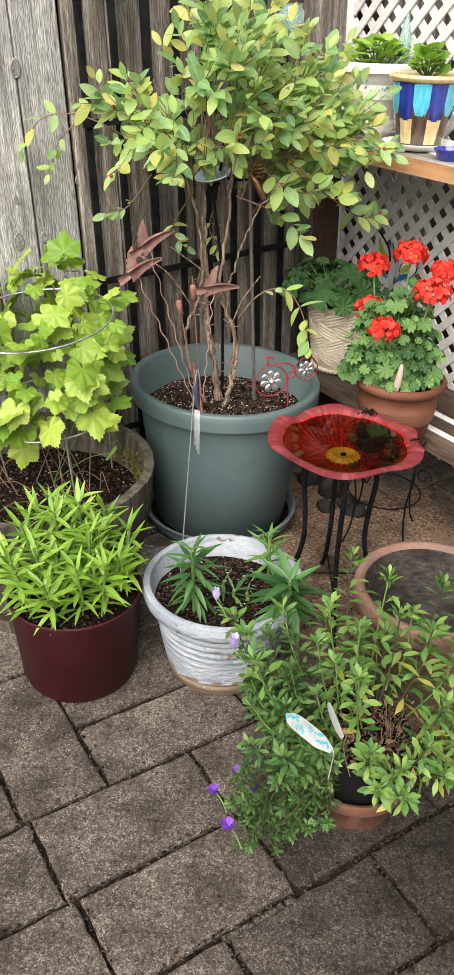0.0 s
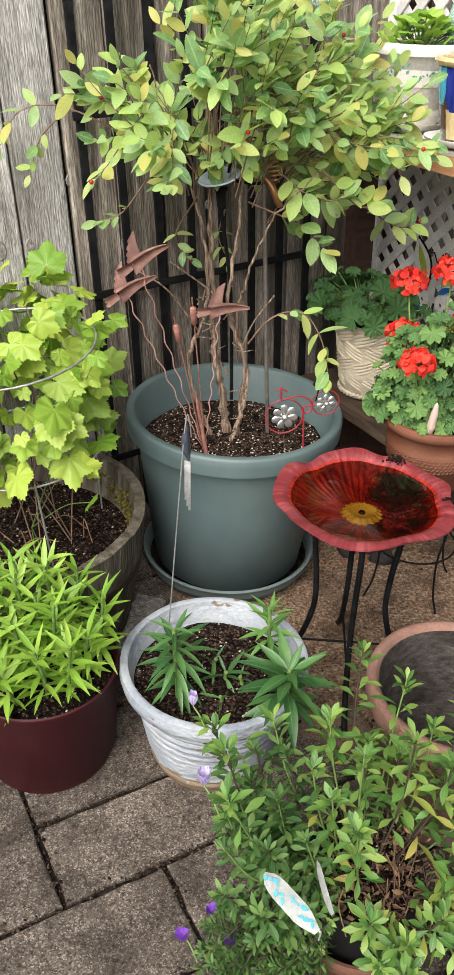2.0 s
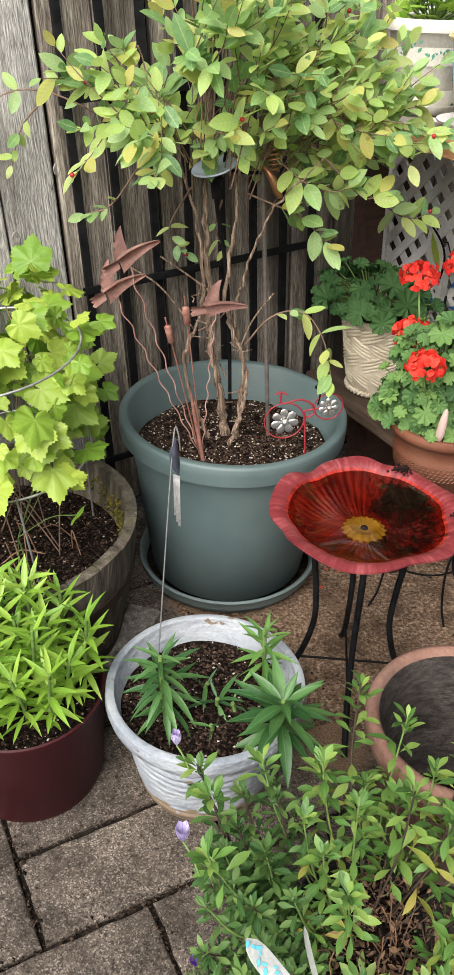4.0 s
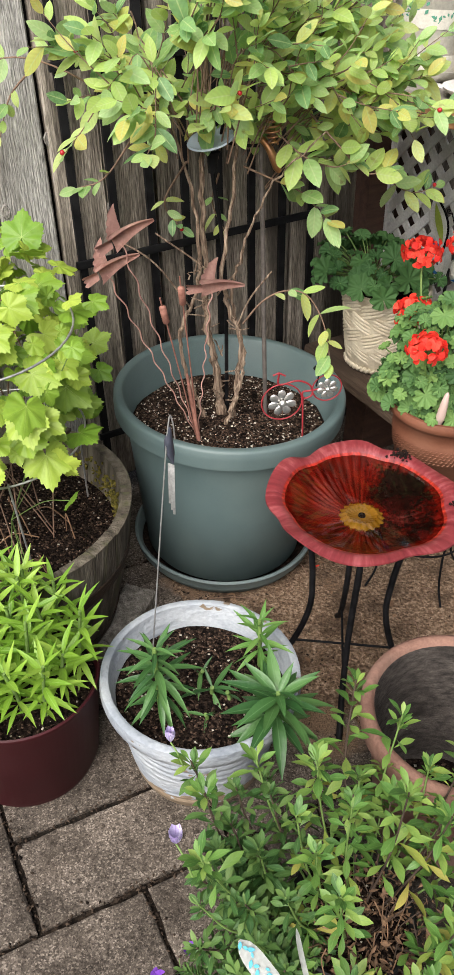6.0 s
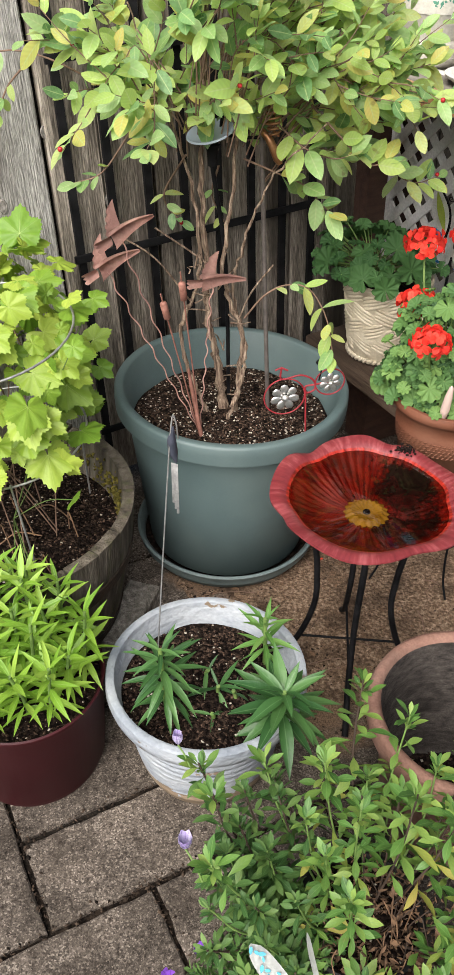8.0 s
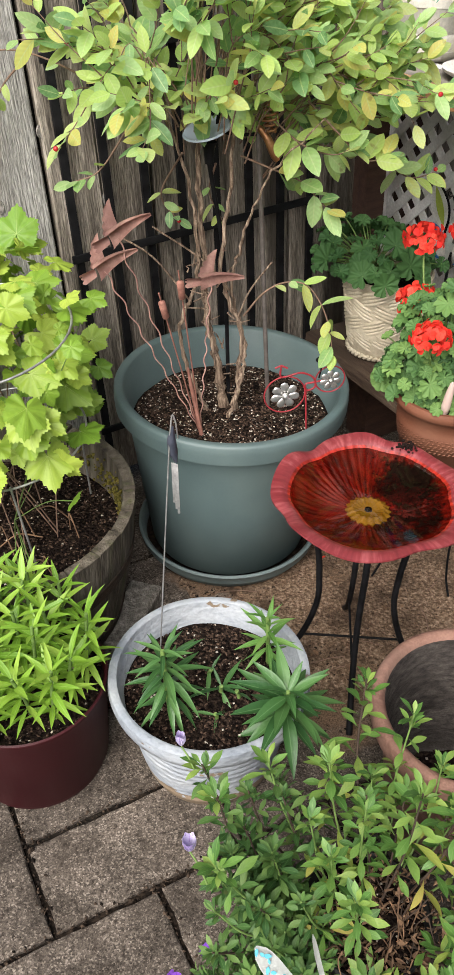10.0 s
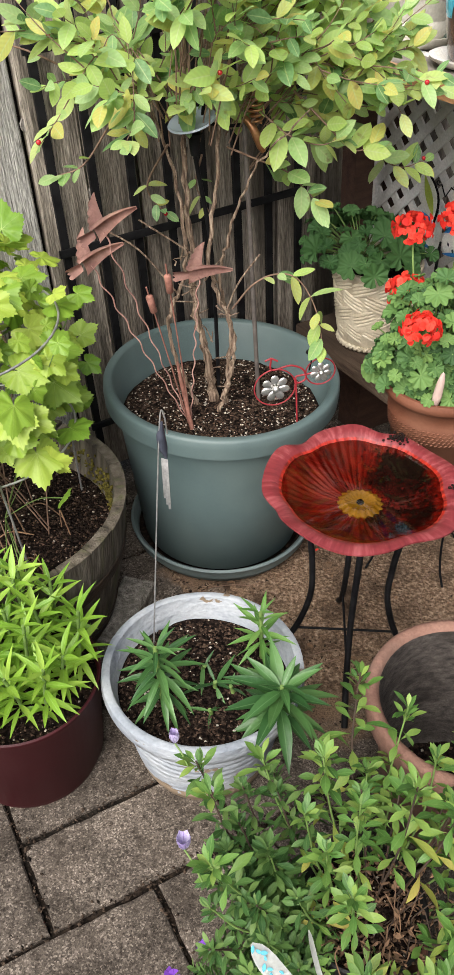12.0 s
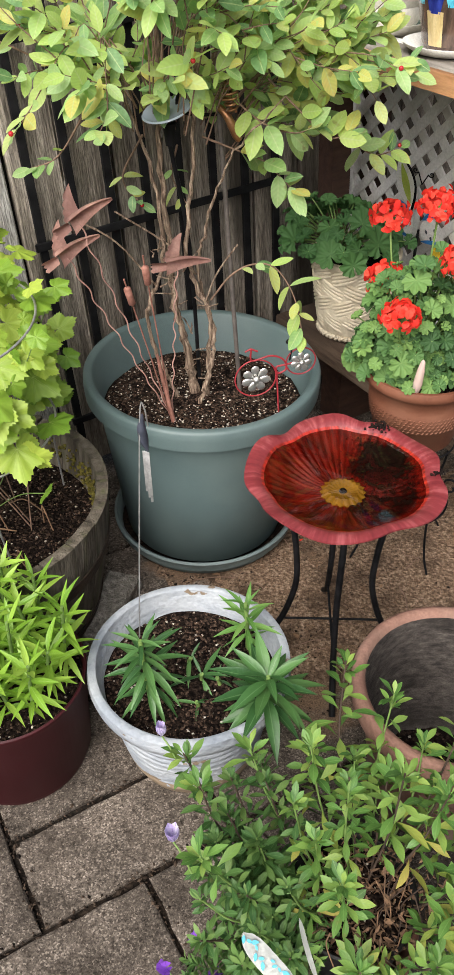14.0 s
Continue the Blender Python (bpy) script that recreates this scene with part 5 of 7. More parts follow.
    meshes = [mesh_of("leaf", blade(0.064 * l, 0.031, 0.48, 0.2, c, 8, 0.72), L_SHRUB) for c, l in ((0.05, 1.0), (0.16, 1.1), (0.26, 0.9), (-0.06, 1.0))]
    poses.sort(key=lambda m: m.translation.y)
    foliage(p, "leaf", meshes, poses, 300)
    bm = bmesh.new()
    bmesh.ops.create_icosphere(bm, subdivisions=2, radius=0.005)
    me = mesh_of("berry", bm, M_BERRY)
    for q in berries[:26]:
        piece("berry", me, p, Matrix.Translation(q))
    for _ in range(26):
        z = rnd(0.03, 0.42)
        c = Vector((rnd(-0.07, 0.07) * (0.4 + z), rnd(-0.02, 0.02), z))
        e = c + Vector((rnd(-0.05, 0.05), rnd(-0.05, 0.02), rnd(-0.01, 0.05)))
        part("spur", tube([c, c.lerp(e, 0.6) + jitter(0.006), e], [0.0022, 0.0016, 0.0008], 5), M_BARK, p)
    # leafless side shoots
    for pts in ([(0.06, 0.0, 0.26), (0.1, -0.02, 0.34), (0.15, -0.03, 0.41)], [(0.045, 0.0, 0.33), (0.0, -0.04, 0.42), (-0.1, -0.07, 0.52)], [(-0.05, 0, 0.3), (-0.12, -0.03, 0.44), (-0.22, -0.02, 0.5)]):
        part("bare_shoot", tube(curve_pts([Vector(q) + jitter(0.005) for q in pts], 5), 0.0022, 5), M_BARK, p)
    return p


def hop():
    random.seed(51)
    base = Vector((-0.52, 1.65, 0.29))
    p = thing("golden_hop_vine", base, "golden hop vine with bright lime lobed leaves", "vine", lean=LEAN)
    poses = []
    for k in range(9):
        a = rnd(0, 6.28)
        q = Vector((0.1 * math.cos(a), 0.1 * math.sin(a), 0))
        e = Vector((rnd(-0.24, 0.14), rnd(-0.2, 0.15), rnd(0.35, 0.62)))
        part("vine_stem", tube(curve_pts([q, q.lerp(e, 0.5) + jitter(0.05), e], 5), 0.0017, 5), M_TWIG, p)
    n = 0
    for k in range(3600):
        a, h = rnd(0, 6.28), rnd(0.0, 1.0)
        z = 0.15 + 0.49 * h
        rad = 0.22 * math.sqrt(max(0.0, 1 - (max(0, h - 0.74) / 0.42) ** 2)) * rnd(0.5, 1.1) + 0.03
        c = Vector((-0.02 + rad * math.cos(a), 0.1 + rad * math.sin(a) * 1.15, z))
        if c.x > 0.2 + rnd(-0.05, 0.05):
            continue
        if z < 0.27 and random.random() < 0.93:
            continue
        out = Vector((math.cos(a), math.sin(a), rnd(-0.9, 0.2)))
        poses.append(aim(c, out + jitter(0.6), Vector((math.cos(a) * 0.6, math.sin(a) * 0.6 - 0.75, 0.75)) + jitter(0.5), rnd(0.45, 1.12), rnd(-0.3, 0.3)))
        n += 1
        if n >= 290:
            break
    for q, d in (((0.25, 0.15, 0.55), (0.7, -0.3, -0.1)), ((0.25, -0.03, 0.54), (0.5, -0.5, -0.4)), ((0.2, 0.1, 0.45), (0.5, -0.5, -0.4)), ((0.22, 0.2, 0.35), (0.6, -0.3, -0.3)), ((0.2, -0.1, 0.2), (0.3, -0.3, 0.4)), ((0.1, -0.25, 0.09), (0.6, -0.6, -0.2)), ((0.14, -0.27, 0.08), (0.8, -0.1, -0.3)), ((0.13, -0.23, 0.03), (0.5, -0.2, -0.1))):
        poses.insert(0, aim(q, d, (0.2, -0.5, 1), rnd(0.6, 0.95)))
        part("vine_stem", tube(curve_pts([(0, 0, 0.05), Vector(q) * 0.6 + Vector((0, 0, 0.04)), q], 5), 0.0012, 5), M_STEMG, p)
    foliage(p, "leaf", [mesh_of("leaf", hop_leaf(s), L_HOP) for s in (0.038, 0.046, 0.053)], poses, 300)
    # bare runners over the soil
    for _ in range(16):
        q = Vector((rnd(-0.22, 0.14), rnd(-0.22, 0.1), 0.02))
        e = q + Vector((rnd(-0.15, 0.15), rnd(-0.12, 0.1), rnd(0.0, 0.05)))
        e.x = min(e.x, 0.17)
        if math.hypot(e.x + 0.056, e.y + 0.011) > 0.27:
            e = q.lerp(e, 0.4)
        part("dry_runner", tube(curve_pts([q, q.lerp(e, 0.5) + Vector((0, 0, rnd(0.02, 0.07))), e], 6), 0.0016, 5), M_DRY, p)
    cage = thing("wire_plant_hoops", (-0.49, 1.67, 0.288), "galvanised wire plant hoops in the barrel", "plant support", lean=LEAN)
    for z, r in ((0.29, 0.185), (0.55, 0.205)):
        part("hoop", tube([(r * math.cos(2 * math.pi * k / 48), r * math.sin(2 * math.pi * k / 48), z + 0.008 * math.sin(2 * math.pi * k / 48)) for k in range(49)], 0.0026, 6), M_STEEL, cage)
    for k in range(3):
        a = 2 * math.pi * k / 3 + 0.9
        part("prong", tube([(0.18 * math.cos(a), 0.18 * math.sin(a), 0.0), (0.2 * math.cos(a), 0.2 * math.sin(a), 0.29), (0.2 * math.cos(a), 0.2 * math.sin(a), 0.3)], 0.0024, 6), M_STEEL, cage)


def lime_lilies():
    random.seed(61)
    base = Vector((-0.4, 1.258, 0.235))
    p = thing("lime_lily_clump", base, "clump of young lilies with narrow lime-green leaves", "plant", lean=LEAN)
    poses = []
    for k in range(22):
        a = 2.4 * k
        q = 0.135 * math.sqrt((k + 0.5) / 22)
        foot = Vector((q * math.cos(a), q * math.sin(a), 0))
        h = rnd(0.18, 0.26) * (1.0 if q < 0.1 else 0.85) + 0.12 * max(0.0, foot.y)
        top = foot * 1.25 + Vector((rnd(-0.02, 0.02), rnd(-0.03, 0.01), h))
        part("stem", tube(curve_pts([foot, foot.lerp(top, 0.5) + jitter(0.006), top], 4), [0.0035] * 9, 6), M_STEMG, p)
        n = 25
        for j in range(n):
            f = 0.15 + 0.85 * j / (n - 1)
            c = foot.lerp(top, f)
            b = 2.4 * j + k
            lift = 0.1 + 1.15 * max(0, f - 0.45) * 1.6
            d = Vector((math.cos(b), math.sin(b), lift))
            poses.append(aim(c, d + jitter(0.3), Vector((0, 0, 1)) + jitter(0.3), (0.65 + 0.5 * math.sin(math.pi * f * 0.8)) * rnd(0.85, 1.1), rnd(-0.3, 0.3)))
    poses.sort(key=lambda m: m.translation.y)
    foliage(p, "leaf", [mesh_of("leaf", blade(0.072, 0.013, 0.4, 0.35, c, 6), L_LIME) for c in (0.1, 0.35, 0.02)], poses, 280)


def lily(at, h, leaves, size, name_label, spread=1.0, seed=1, up=0.0, wide=0.016, mat=None):
    random.seed(seed)
    p = thing("lily", at, name_label, "plant", "lilies in the white pot")
    top = Vector((rnd(-0.01, 0.01), rnd(-0.015, 0.0), h))
    part("stem", tube(curve_pts([(0, 0, -0.01), top * 0.5 + jitter(0.003), top], 5), 0.0045, 7), M_STEMG, p)
    poses = []
    for j in range(leaves):
        f = 0.2 + 0.8 * j / (leaves - 1)
        b = 2.4 * j + seed
        lift = -0.35 + 1.6 * max(0, f - 0.4) + up
        d = Vector((math.cos(b) * spread, math.sin(b) * spread, lift))
        poses.append(aim(top * f, d + jitter(0.2), Vector((0, 0, 1)) + jitter(0.2), size * (0.75 + 0.4 * math.sin(math.pi * f * 0.75)) * rnd(0.85, 1.1) * (1 - 0.35 * max(0, f - 0.8) / 0.2), rnd(-0.2, 0.2)))
    foliage(p, "leaf", [mesh_of("leaf", blade(0.1, wide, 0.42, 0.5, c, 7), mat or L_LILY) for c in (0.15, 0.32, 0.04)], poses, 200)


def bush():
    random.seed(71)
    base = Vector((0.312, 0.858, 0.19))
    p = thing("african_daisy_bush", base, "bushy african daisy with upright leafy shoots and brown withered middle", "plant")
    large, small, yellow, dense = [], [], [], []
    shoots = []
    for k in range(40):
        a = 2.4 * k
        q = math.sqrt((k + 0.5) / 40)
        tip = Vector((0.265 * q * math.cos(a), 0.255 * q * math.sin(a), (0.3 - 0.17 * q * q) * rnd(0.72, 1.12)))
        # the middle, towards the front, has died back
        if (tip.x - 0.03) ** 2 + (tip.y + 0.05) ** 2 < 0.0085:
            continue
        if tip.y < -0.1 and tip.x < 0.02:
            tip.z *= 0.62
        if tip.y < -0.1 and tip.x >= 0.02:
            tip.y *= 0.72
            tip.z = max(tip.z, 0.16)
        if tip.y < -0.13 and tip.x > -0.12:
            continue
        shoots.append((tip, rnd(0.75, 1.05)))
    shoots += [(Vector(q), 1.0 if q[1] > -0.08 or q[0] < -0.1 else 0.82) for q in ((-0.03, 0.27, 0.3), (0.05, 0.22, 0.28), (0.16, 0.17, 0.3), (-0.26, -0.04, 0.2), (-0.25, 0.04, 0.12), (-0.24, 0.0, 0.18), (-0.22, 0.1, 0.2), (-0.2, -0.05, 0.08), (-0.27, 0.07, 0.22), (-0.19, 0.13, 0.24), (-0.3, 0.125, 0.226), (-0.255, -0.072, 0.275), (-0.02, -0.16, 0.13), (0.04, -0.17, 0.1), (0.09, -0.15, 0.14), (0.05, -0.2, 0.05), (0.13, -0.16, 0.07), (0.0, -0.19, 0.06), (0.15, -0.1, 0.16), (0.2, -0.12, 0.1))]
    shoots += [(Vector((rnd(-0.26, -0.13), rnd(-0.14, 0.08), rnd(0.0, 0.17))), 0.8) for _ in range(34)]
    shoots += [(Vector((rnd(-0.29, -0.09), rnd(-0.2, -0.05), rnd(-0.15, 0.0))), 0.58) for _ in range(76)]
    for k, (tip, s) in enumerate(shoots):
        foot = Vector((tip.x * 0.35, tip.y * 0.35, 0.0)) + jitter(0.01)
        if s < 0.6:
            cp = curve_pts([foot, foot.lerp(tip, 0.45) + Vector((0, 0, 0.06)) + jitter(0.03), tip.lerp(foot, 0.15) + jitter(0.025), tip], 5)
        else:
            cp = curve_pts([foot, foot.lerp(tip, 0.5) + Vector((tip.x * 0.13, tip.y * 0.13, -0.01)) + jitter(0.008), tip], 8)
        part("stem", tube(cp, [(0.0022 if s > 0.6 else 0.0011) - 0.0007 * i / len(cp) for i in range(len(cp))], 5), M_BARKDARK if k % 2 or s < 0.6 else M_STEMG, p)
        big = s > 0.6
        n = 32 if big else 46
        for j in range(n):
            if big:
                rose = j >= 19
                f = rnd(0.9, 1.0) if rose else 0.28 + 0.62 * (j + rnd(0.0, 0.9)) / 19
            else:
                rose, f = False, 0.15 + 0.85 * (j / (n - 1)) ** 0.72
            i = min(len(cp) - 2, int(f * (len(cp) - 1)))
            t = min(1.0, f * (len(cp) - 1) - i)
            c = cp[i].lerp(cp[i + 1], t)
            ax = ((cp[i + 1] - cp[i]).normalized() + Vector((0, 0, 0.35 if big else 0.0))).normalized()
            b = 2.4 * j + k
            x = ax.cross(Vector((0.3, 0.2, 1))).normalized()
            y = ax.cross(x)
            rad = x * math.cos(b) + y * math.sin(b)
            lift = (rnd(0.7, 2.2) if rose else rnd(0.1, 0.75)) if big else 0.2 + 2.6 * max(0, f - 0.6)
            size = s * rnd(0.8, 1.2) * (rnd(0.62, 0.95) if rose else 1.05)
            m = aim(c, rad + ax * lift + jitter(0.2), ax + rad * -0.25 + jitter(0.2), size, rnd(-0.45, 0.45))
            if not big:
                small.append(m)
            # low leaves on the left: a darker green holds their shade
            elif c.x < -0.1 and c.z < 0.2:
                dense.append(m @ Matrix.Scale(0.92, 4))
            elif not rose and f < 0.65 and random.random() < 0.28:
                yellow.append(m)
            else:
                large.append(m)
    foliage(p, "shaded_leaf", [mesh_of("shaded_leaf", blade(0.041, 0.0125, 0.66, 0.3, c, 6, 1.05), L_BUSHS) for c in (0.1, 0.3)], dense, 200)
    large.sort(key=lambda m: -m.translation.z)
    small.sort(key=lambda m: -m.translation.z)
    foliage(p, "leaf", [mesh_of("leaf", blade(0.044, 0.0138, 0.69, 0.3, c, 7, 1.1), L_BUSH) for c in (0.1, 0.3, 0.5)], large, 300)
    foliage(p, "yellow_leaf", [mesh_of("yellow_leaf", blade(0.047, 0.0135, 0.68, 0.3, c, 7, 1.1), L_BUSHY) for c in (0.3, 0.6)], yellow, 120)
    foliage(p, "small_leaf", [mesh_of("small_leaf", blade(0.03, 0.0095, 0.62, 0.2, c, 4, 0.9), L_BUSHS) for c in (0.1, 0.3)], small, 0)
    # withered leaves and bare twigs in the dead middle
    dry = bmesh.new()
    for _ in range(520):
        a, q = rnd(0, 6.28), 0.105 * math.sqrt(rnd(0.0, 1.0))
        c = Vector((q * math.cos(a) + 0.02, q * math.sin(a) - 0.015, 0.006 + rnd(0.0, 0.11) * rnd(0.1, 1)))
        d = jitter(1.0).normalized()
        s = rnd(0.006, 0.019)
        x = d.cross(jitter(1.0)).normalized() * s * rnd(0.12, 0.32)
        u = d.cross(x).normalized() * s * 0.25
        mids = [c + d * s * g for g in (0.0, 0.3, 0.65, 1.0)]
        left = [dry.verts.new(mids[g] + x * (0.6, 1.0, 0.8)[g - 1] + u * (0.7, 1.0, 0.2)[g - 1]) for g in (1, 2)]
        rgt = [dry.verts.new(mids[g] - x * (0.6, 1.0, 0.8)[g - 1] + u * (0.5, 0.8, 0.2)[g - 1]) for g in (1, 2)]
        st, en = dry.verts.new(mids[0]), dry.verts.new(mids[3] + u)
        m1, m2 = dry.verts.new(mids[1]), dry.verts.new(mids[2])
        for fc in ((st, left[0], m1), (st, m1, rgt[0]), (left[0], left[1], m2, m1), (m1, m2, rgt[1], rgt[0]), (left[1], en, m2), (m2, en, rgt[1])):
            dry.faces.new(fc)
    o = part("dry_leaves", dry, M_DRY, p, "withered brown leaves")
    tagged(o, kind="stuff")
    for _ in range(40):
        a, q = rnd(0, 6.28), rnd(0.0, 0.14)
        c = Vector((q * math.cos(a) + 0.03, q * math.sin(a) - 0.03, 0.005))
        e = c + Vector((rnd(-0.06, 0.06), rnd(-0.06, 0.06), rnd(0.02, 0.12)))
        part("dead_twig", tube(curve_pts([c, c.lerp(e, 0.5) + jitter(0.015), e], 4), 0.0011, 5), M_DRY if _ % 2 else M_BARKDARK, p)
    # flowers: furled pale heads and open violet funnels
    petal = mesh_of("petal", blade(0.036, 0.017, 0.6, 0.35, -0.2, 4, 0.8), L_VIOLET)
    wide_petal = mesh_of("petal", blade(0.019, 0.017, 0.7, 0.2, -0.1, 5, 0.6), L_PURPLE)
    for q, opened in (((0.018, 0.8, 0.478), 0.4), ((-0.024, 0.999, 0.438), 0.34), ((-0.012, 0.772, 0.1), 0.75), ((0.021, 0.686, 0.1), 0.9), ((0.034, 0.812, 0.11), 0.6), ((0.076, 0.76, 0.12), 0.62)):
        q = Vector(q) - base
        root = q + Vector((0.028, -0.028, -0.034))
        f = part("flower_stalk", tube(curve_pts([root, root.lerp(q, 0.5) + Vector((0, 0, 0.008)), q], 4), 0.0015, 5), M_STEMG, p)
        many = 6 if opened > 0.55 else 11
        for k in range(many):
            a = 2 * math.pi * k / many
            d = Vector((math.cos(a) * opened, math.sin(a) * opened, 1 - opened * 0.6)) + (Vector((-0.4, -0.5, 0)) if opened > 0.6 else Vector((0, 0, 0)))
            piece("petal", wide_petal if opened > 0.55 else petal, f, aim(q, d, (0, 0, 1), rnd(0.9, 1.1)))


def geranium(at, spread, height, count, leaf_mat, label, blooms=(), seed=1, size=0.0215):
    random.seed(seed)
    p = thing("geranium", at, label, "plant")
    poses = []
    for k in range(count):
        # leaves lie on a rough dome, the outer ones hanging over the rim
        a, f = 2.4 * k, (k + 0.5) / count
        th = 1.72 * math.sqrt(f)
        d = Vector((math.sin(th) * math.cos(a), math.sin(th) * math.sin(a), math.cos(th)))
        q = rnd(0.66, 1.06)
        c = Vector((d.x * spread * q, d.y * spread * q, 0.015 + height * max(-0.03, d.z) * q * rnd(0.8, 1.05)))
        n = d * 0.8 + Vector((0, -0.25, 0.55)) + jitter(0.42)
        dr = n.cross(Vector((rnd(-1, 1), rnd(-1, 1), 0.1)))
        poses.append(aim(c, dr, n, rnd(0.6, 1.3)))
        part("stem", tube(curve_pts([(c.x * 0.15, c.y * 0.15, -0.01), (c.x * 0.6, c.y * 0.6, c.z * 0.6), c], 3), 0.0018, 5), M_STEMG, p)
    meshes = [mesh_of("leaf", round_leaf(size * s, 9, 0.2, 0.12, 0.1, cu, 4), leaf_mat) for s, cu in ((1.05, 0.25), (1.25, 0.1), (0.9, 0.4))]
    foliage(p, "leaf", meshes, poses, 240)
    petal = mesh_of("petal", blade(0.018, 0.016, 0.62, 0.25, 0.3, 5, 0.7), L_PETAL)
    for q, r in blooms:
        q = Vector(q) - Vector(at)
        st = part("flower_head", tube(curve_pts([(q.x * 0.3, q.y * 0.3, 0.0), (q.x * 0.8, q.y * 0.8, q.z * 0.6), q - Vector((0, 0, 0.01))], 5), 0.0026, 6), M_STEMG, p, "domed scarlet flower head on a thin stalk")
        for k in range(66):
            f = (k + 0.5) / 66
            ct = 1 - 1.5 * f
            sn = math.sqrt(max(0, 1 - ct * ct))
            n = Vector((sn * math.cos(2.4 * k) * 1.2, sn * math.sin(2.4 * k) * 1.2, ct * 0.8)) * rnd(0.85, 1.22)
            for j in range(2):
                d = n.cross(jitter(1)).normalized() + n * 0.45
                piece("petal", petal, st, aim(q + n * r * 0.72 + jitter(0.003), d, n, rnd(0.8, 1.25), rnd(-0.4, 0.4)))
    return p


shrub()
hop()
lime_lilies()
lily((-0.084, 1.211, 0.232), 0.2, 44, 0.8, "young lily with deep green whorled leaves", seed=3, wide=0.0165)
lily((0.148, 1.195, 0.232), 0.125, 38, 1.02, "broad-leaved deep green lily", seed=5, up=0.12, wide=0.0225)
lily((0.105, 1.365, 0.232), 0.15, 24, 0.66, "slim upright mid-green lily shoot", seed=7, up=0.35, mat=L_LILYM)
for x, y, h, n, sz, sd in ((0.016, 1.271, 0.035, 6, 0.7, 9), (0.01, 1.21, 0.02, 4, 0.45, 11), (0.052, 1.262, 0.03, 4, 0.5, 13), (-0.02, 1.32, 0.03, 3, 0.62, 15)):
    lily((x, y, 0.232), h, n, sz, "low green lily seedling", seed=sd, up=0.3)
bush()
geranium((0.478, 1.985, 0.584), 0.14, 0.25, 290, L_GER, "scarlet flowering geranium with scalloped green leaves",
         (((0.421, 2.191, 0.858), 0.044), ((0.51, 2.067, 0.93), 0.046), ((0.406, 2.054, 0.761), 0.043), ((0.417, 1.848, 0.768), 0.038), ((0.556, 1.925, 0.858), 0.048), ((0.602, 2.018, 0.893), 0.036)), 81)
geranium((0.325, 2.495, 0.668), 0.19, 0.1, 64, L_GERD, "leafy dark green geranium without flowers", (), 82, 0.032)


# ---- ornaments ----
def bird_ornament(at, turn, foot, label, wave=0.0042, tilt=0.0):
    """A curled sheet-metal ornament on a wavy wire, as one mesh."""
    bm = bmesh.new()
    rot = Matrix.Rotation(turn, 4, "Z") @ Matrix.Rotation(-tilt, 4, "Y")
    A = Vector(at)

    def put(rows):
        vs = [[bm.verts.new(rot @ Vector(q)) for q in r] for r in rows]
        for P, Q in zip(vs, vs[1:]):
            for k in range(len(P) - 1):
                bm.faces.new((P[k], P[k + 1], Q[k + 1], Q[k]))

    # body: a rolled plate open underneath, tapering forward into a beak
    rows = []
    for i in range(15):
        f = i / 14
        x = -0.022 + 0.1 * f
        r = 0.016 * (1 - f) ** 0.8 + 0.003
        up = 0.012 * f + 0.006 * math.sin(math.pi * f)
        rows.append([(x, r * math.cos(t) * 0.9, up + r * math.sin(t) - 0.008) for t in [radians(-105 + 235 * k / 9) for k in range(10)]])
    put(rows)
    # tail fan with a notched end, flaring out of the open roll
    rows = []
    for i in range(8):
        f = i / 7
        row = []
        for k in range(13):
            u = k / 12
            w = 0.016 + 0.006 * f
            end = 0.006 * (abs(math.sin(3 * math.pi * u)) if i == 7 else 0)
            row.append((-0.02 - 0.032 * f - end, -0.016 + 0.006 * f + 0.008 * math.sin(math.pi * u), 0.006 - 0.004 * f - w * 1.1 * (u - 0.15)))
        rows.append(row)
    put(rows)
    # raised wing: flares upward, feathered along its rear edge
    rows = []
    for i in range(19):
        f = i / 18
        l = 0.026 * (1 - 0.72 * f) + 0.0045 * abs(math.sin(4 * math.pi * f))
        r = 0.008 + 0.004 * f - 0.006 * f * f
        lean = -0.004 * f + 0.014 * f * f
        rows.append([(lean - l + (l + r) * k / 6, 0.004 + 0.016 * f * f + 0.004 * math.sin(math.pi * k / 6), 0.002 + (0.056 + 0.008 * (k / 6 - 0.5)) * f) for k in range(7)])
    put(rows)
    bmesh.ops.solidify(bm, geom=list(bm.faces), thickness=0.0016)
    F = Vector(foot) - A
    n = 80
    pts = []
    side = Vector((1, 0.3, 0)).normalized()
    for k in range(n + 1):
        f = k / n
        pts.append(F * f + Vector((0, 0, -0.012 * (1 - f))) + side * wave * math.sin(f * 46) * (1 - f * 0.6))
    add_tube(bm, pts, 0.0016, 6)
    ob = new("bird_ornament", mesh_of("bird_ornament", bm, M_RUST))
    ob.matrix_basis = Matrix.Translation(A)
    return tagged(ob, label, "garden ornament", "rusty metal stake ornaments")


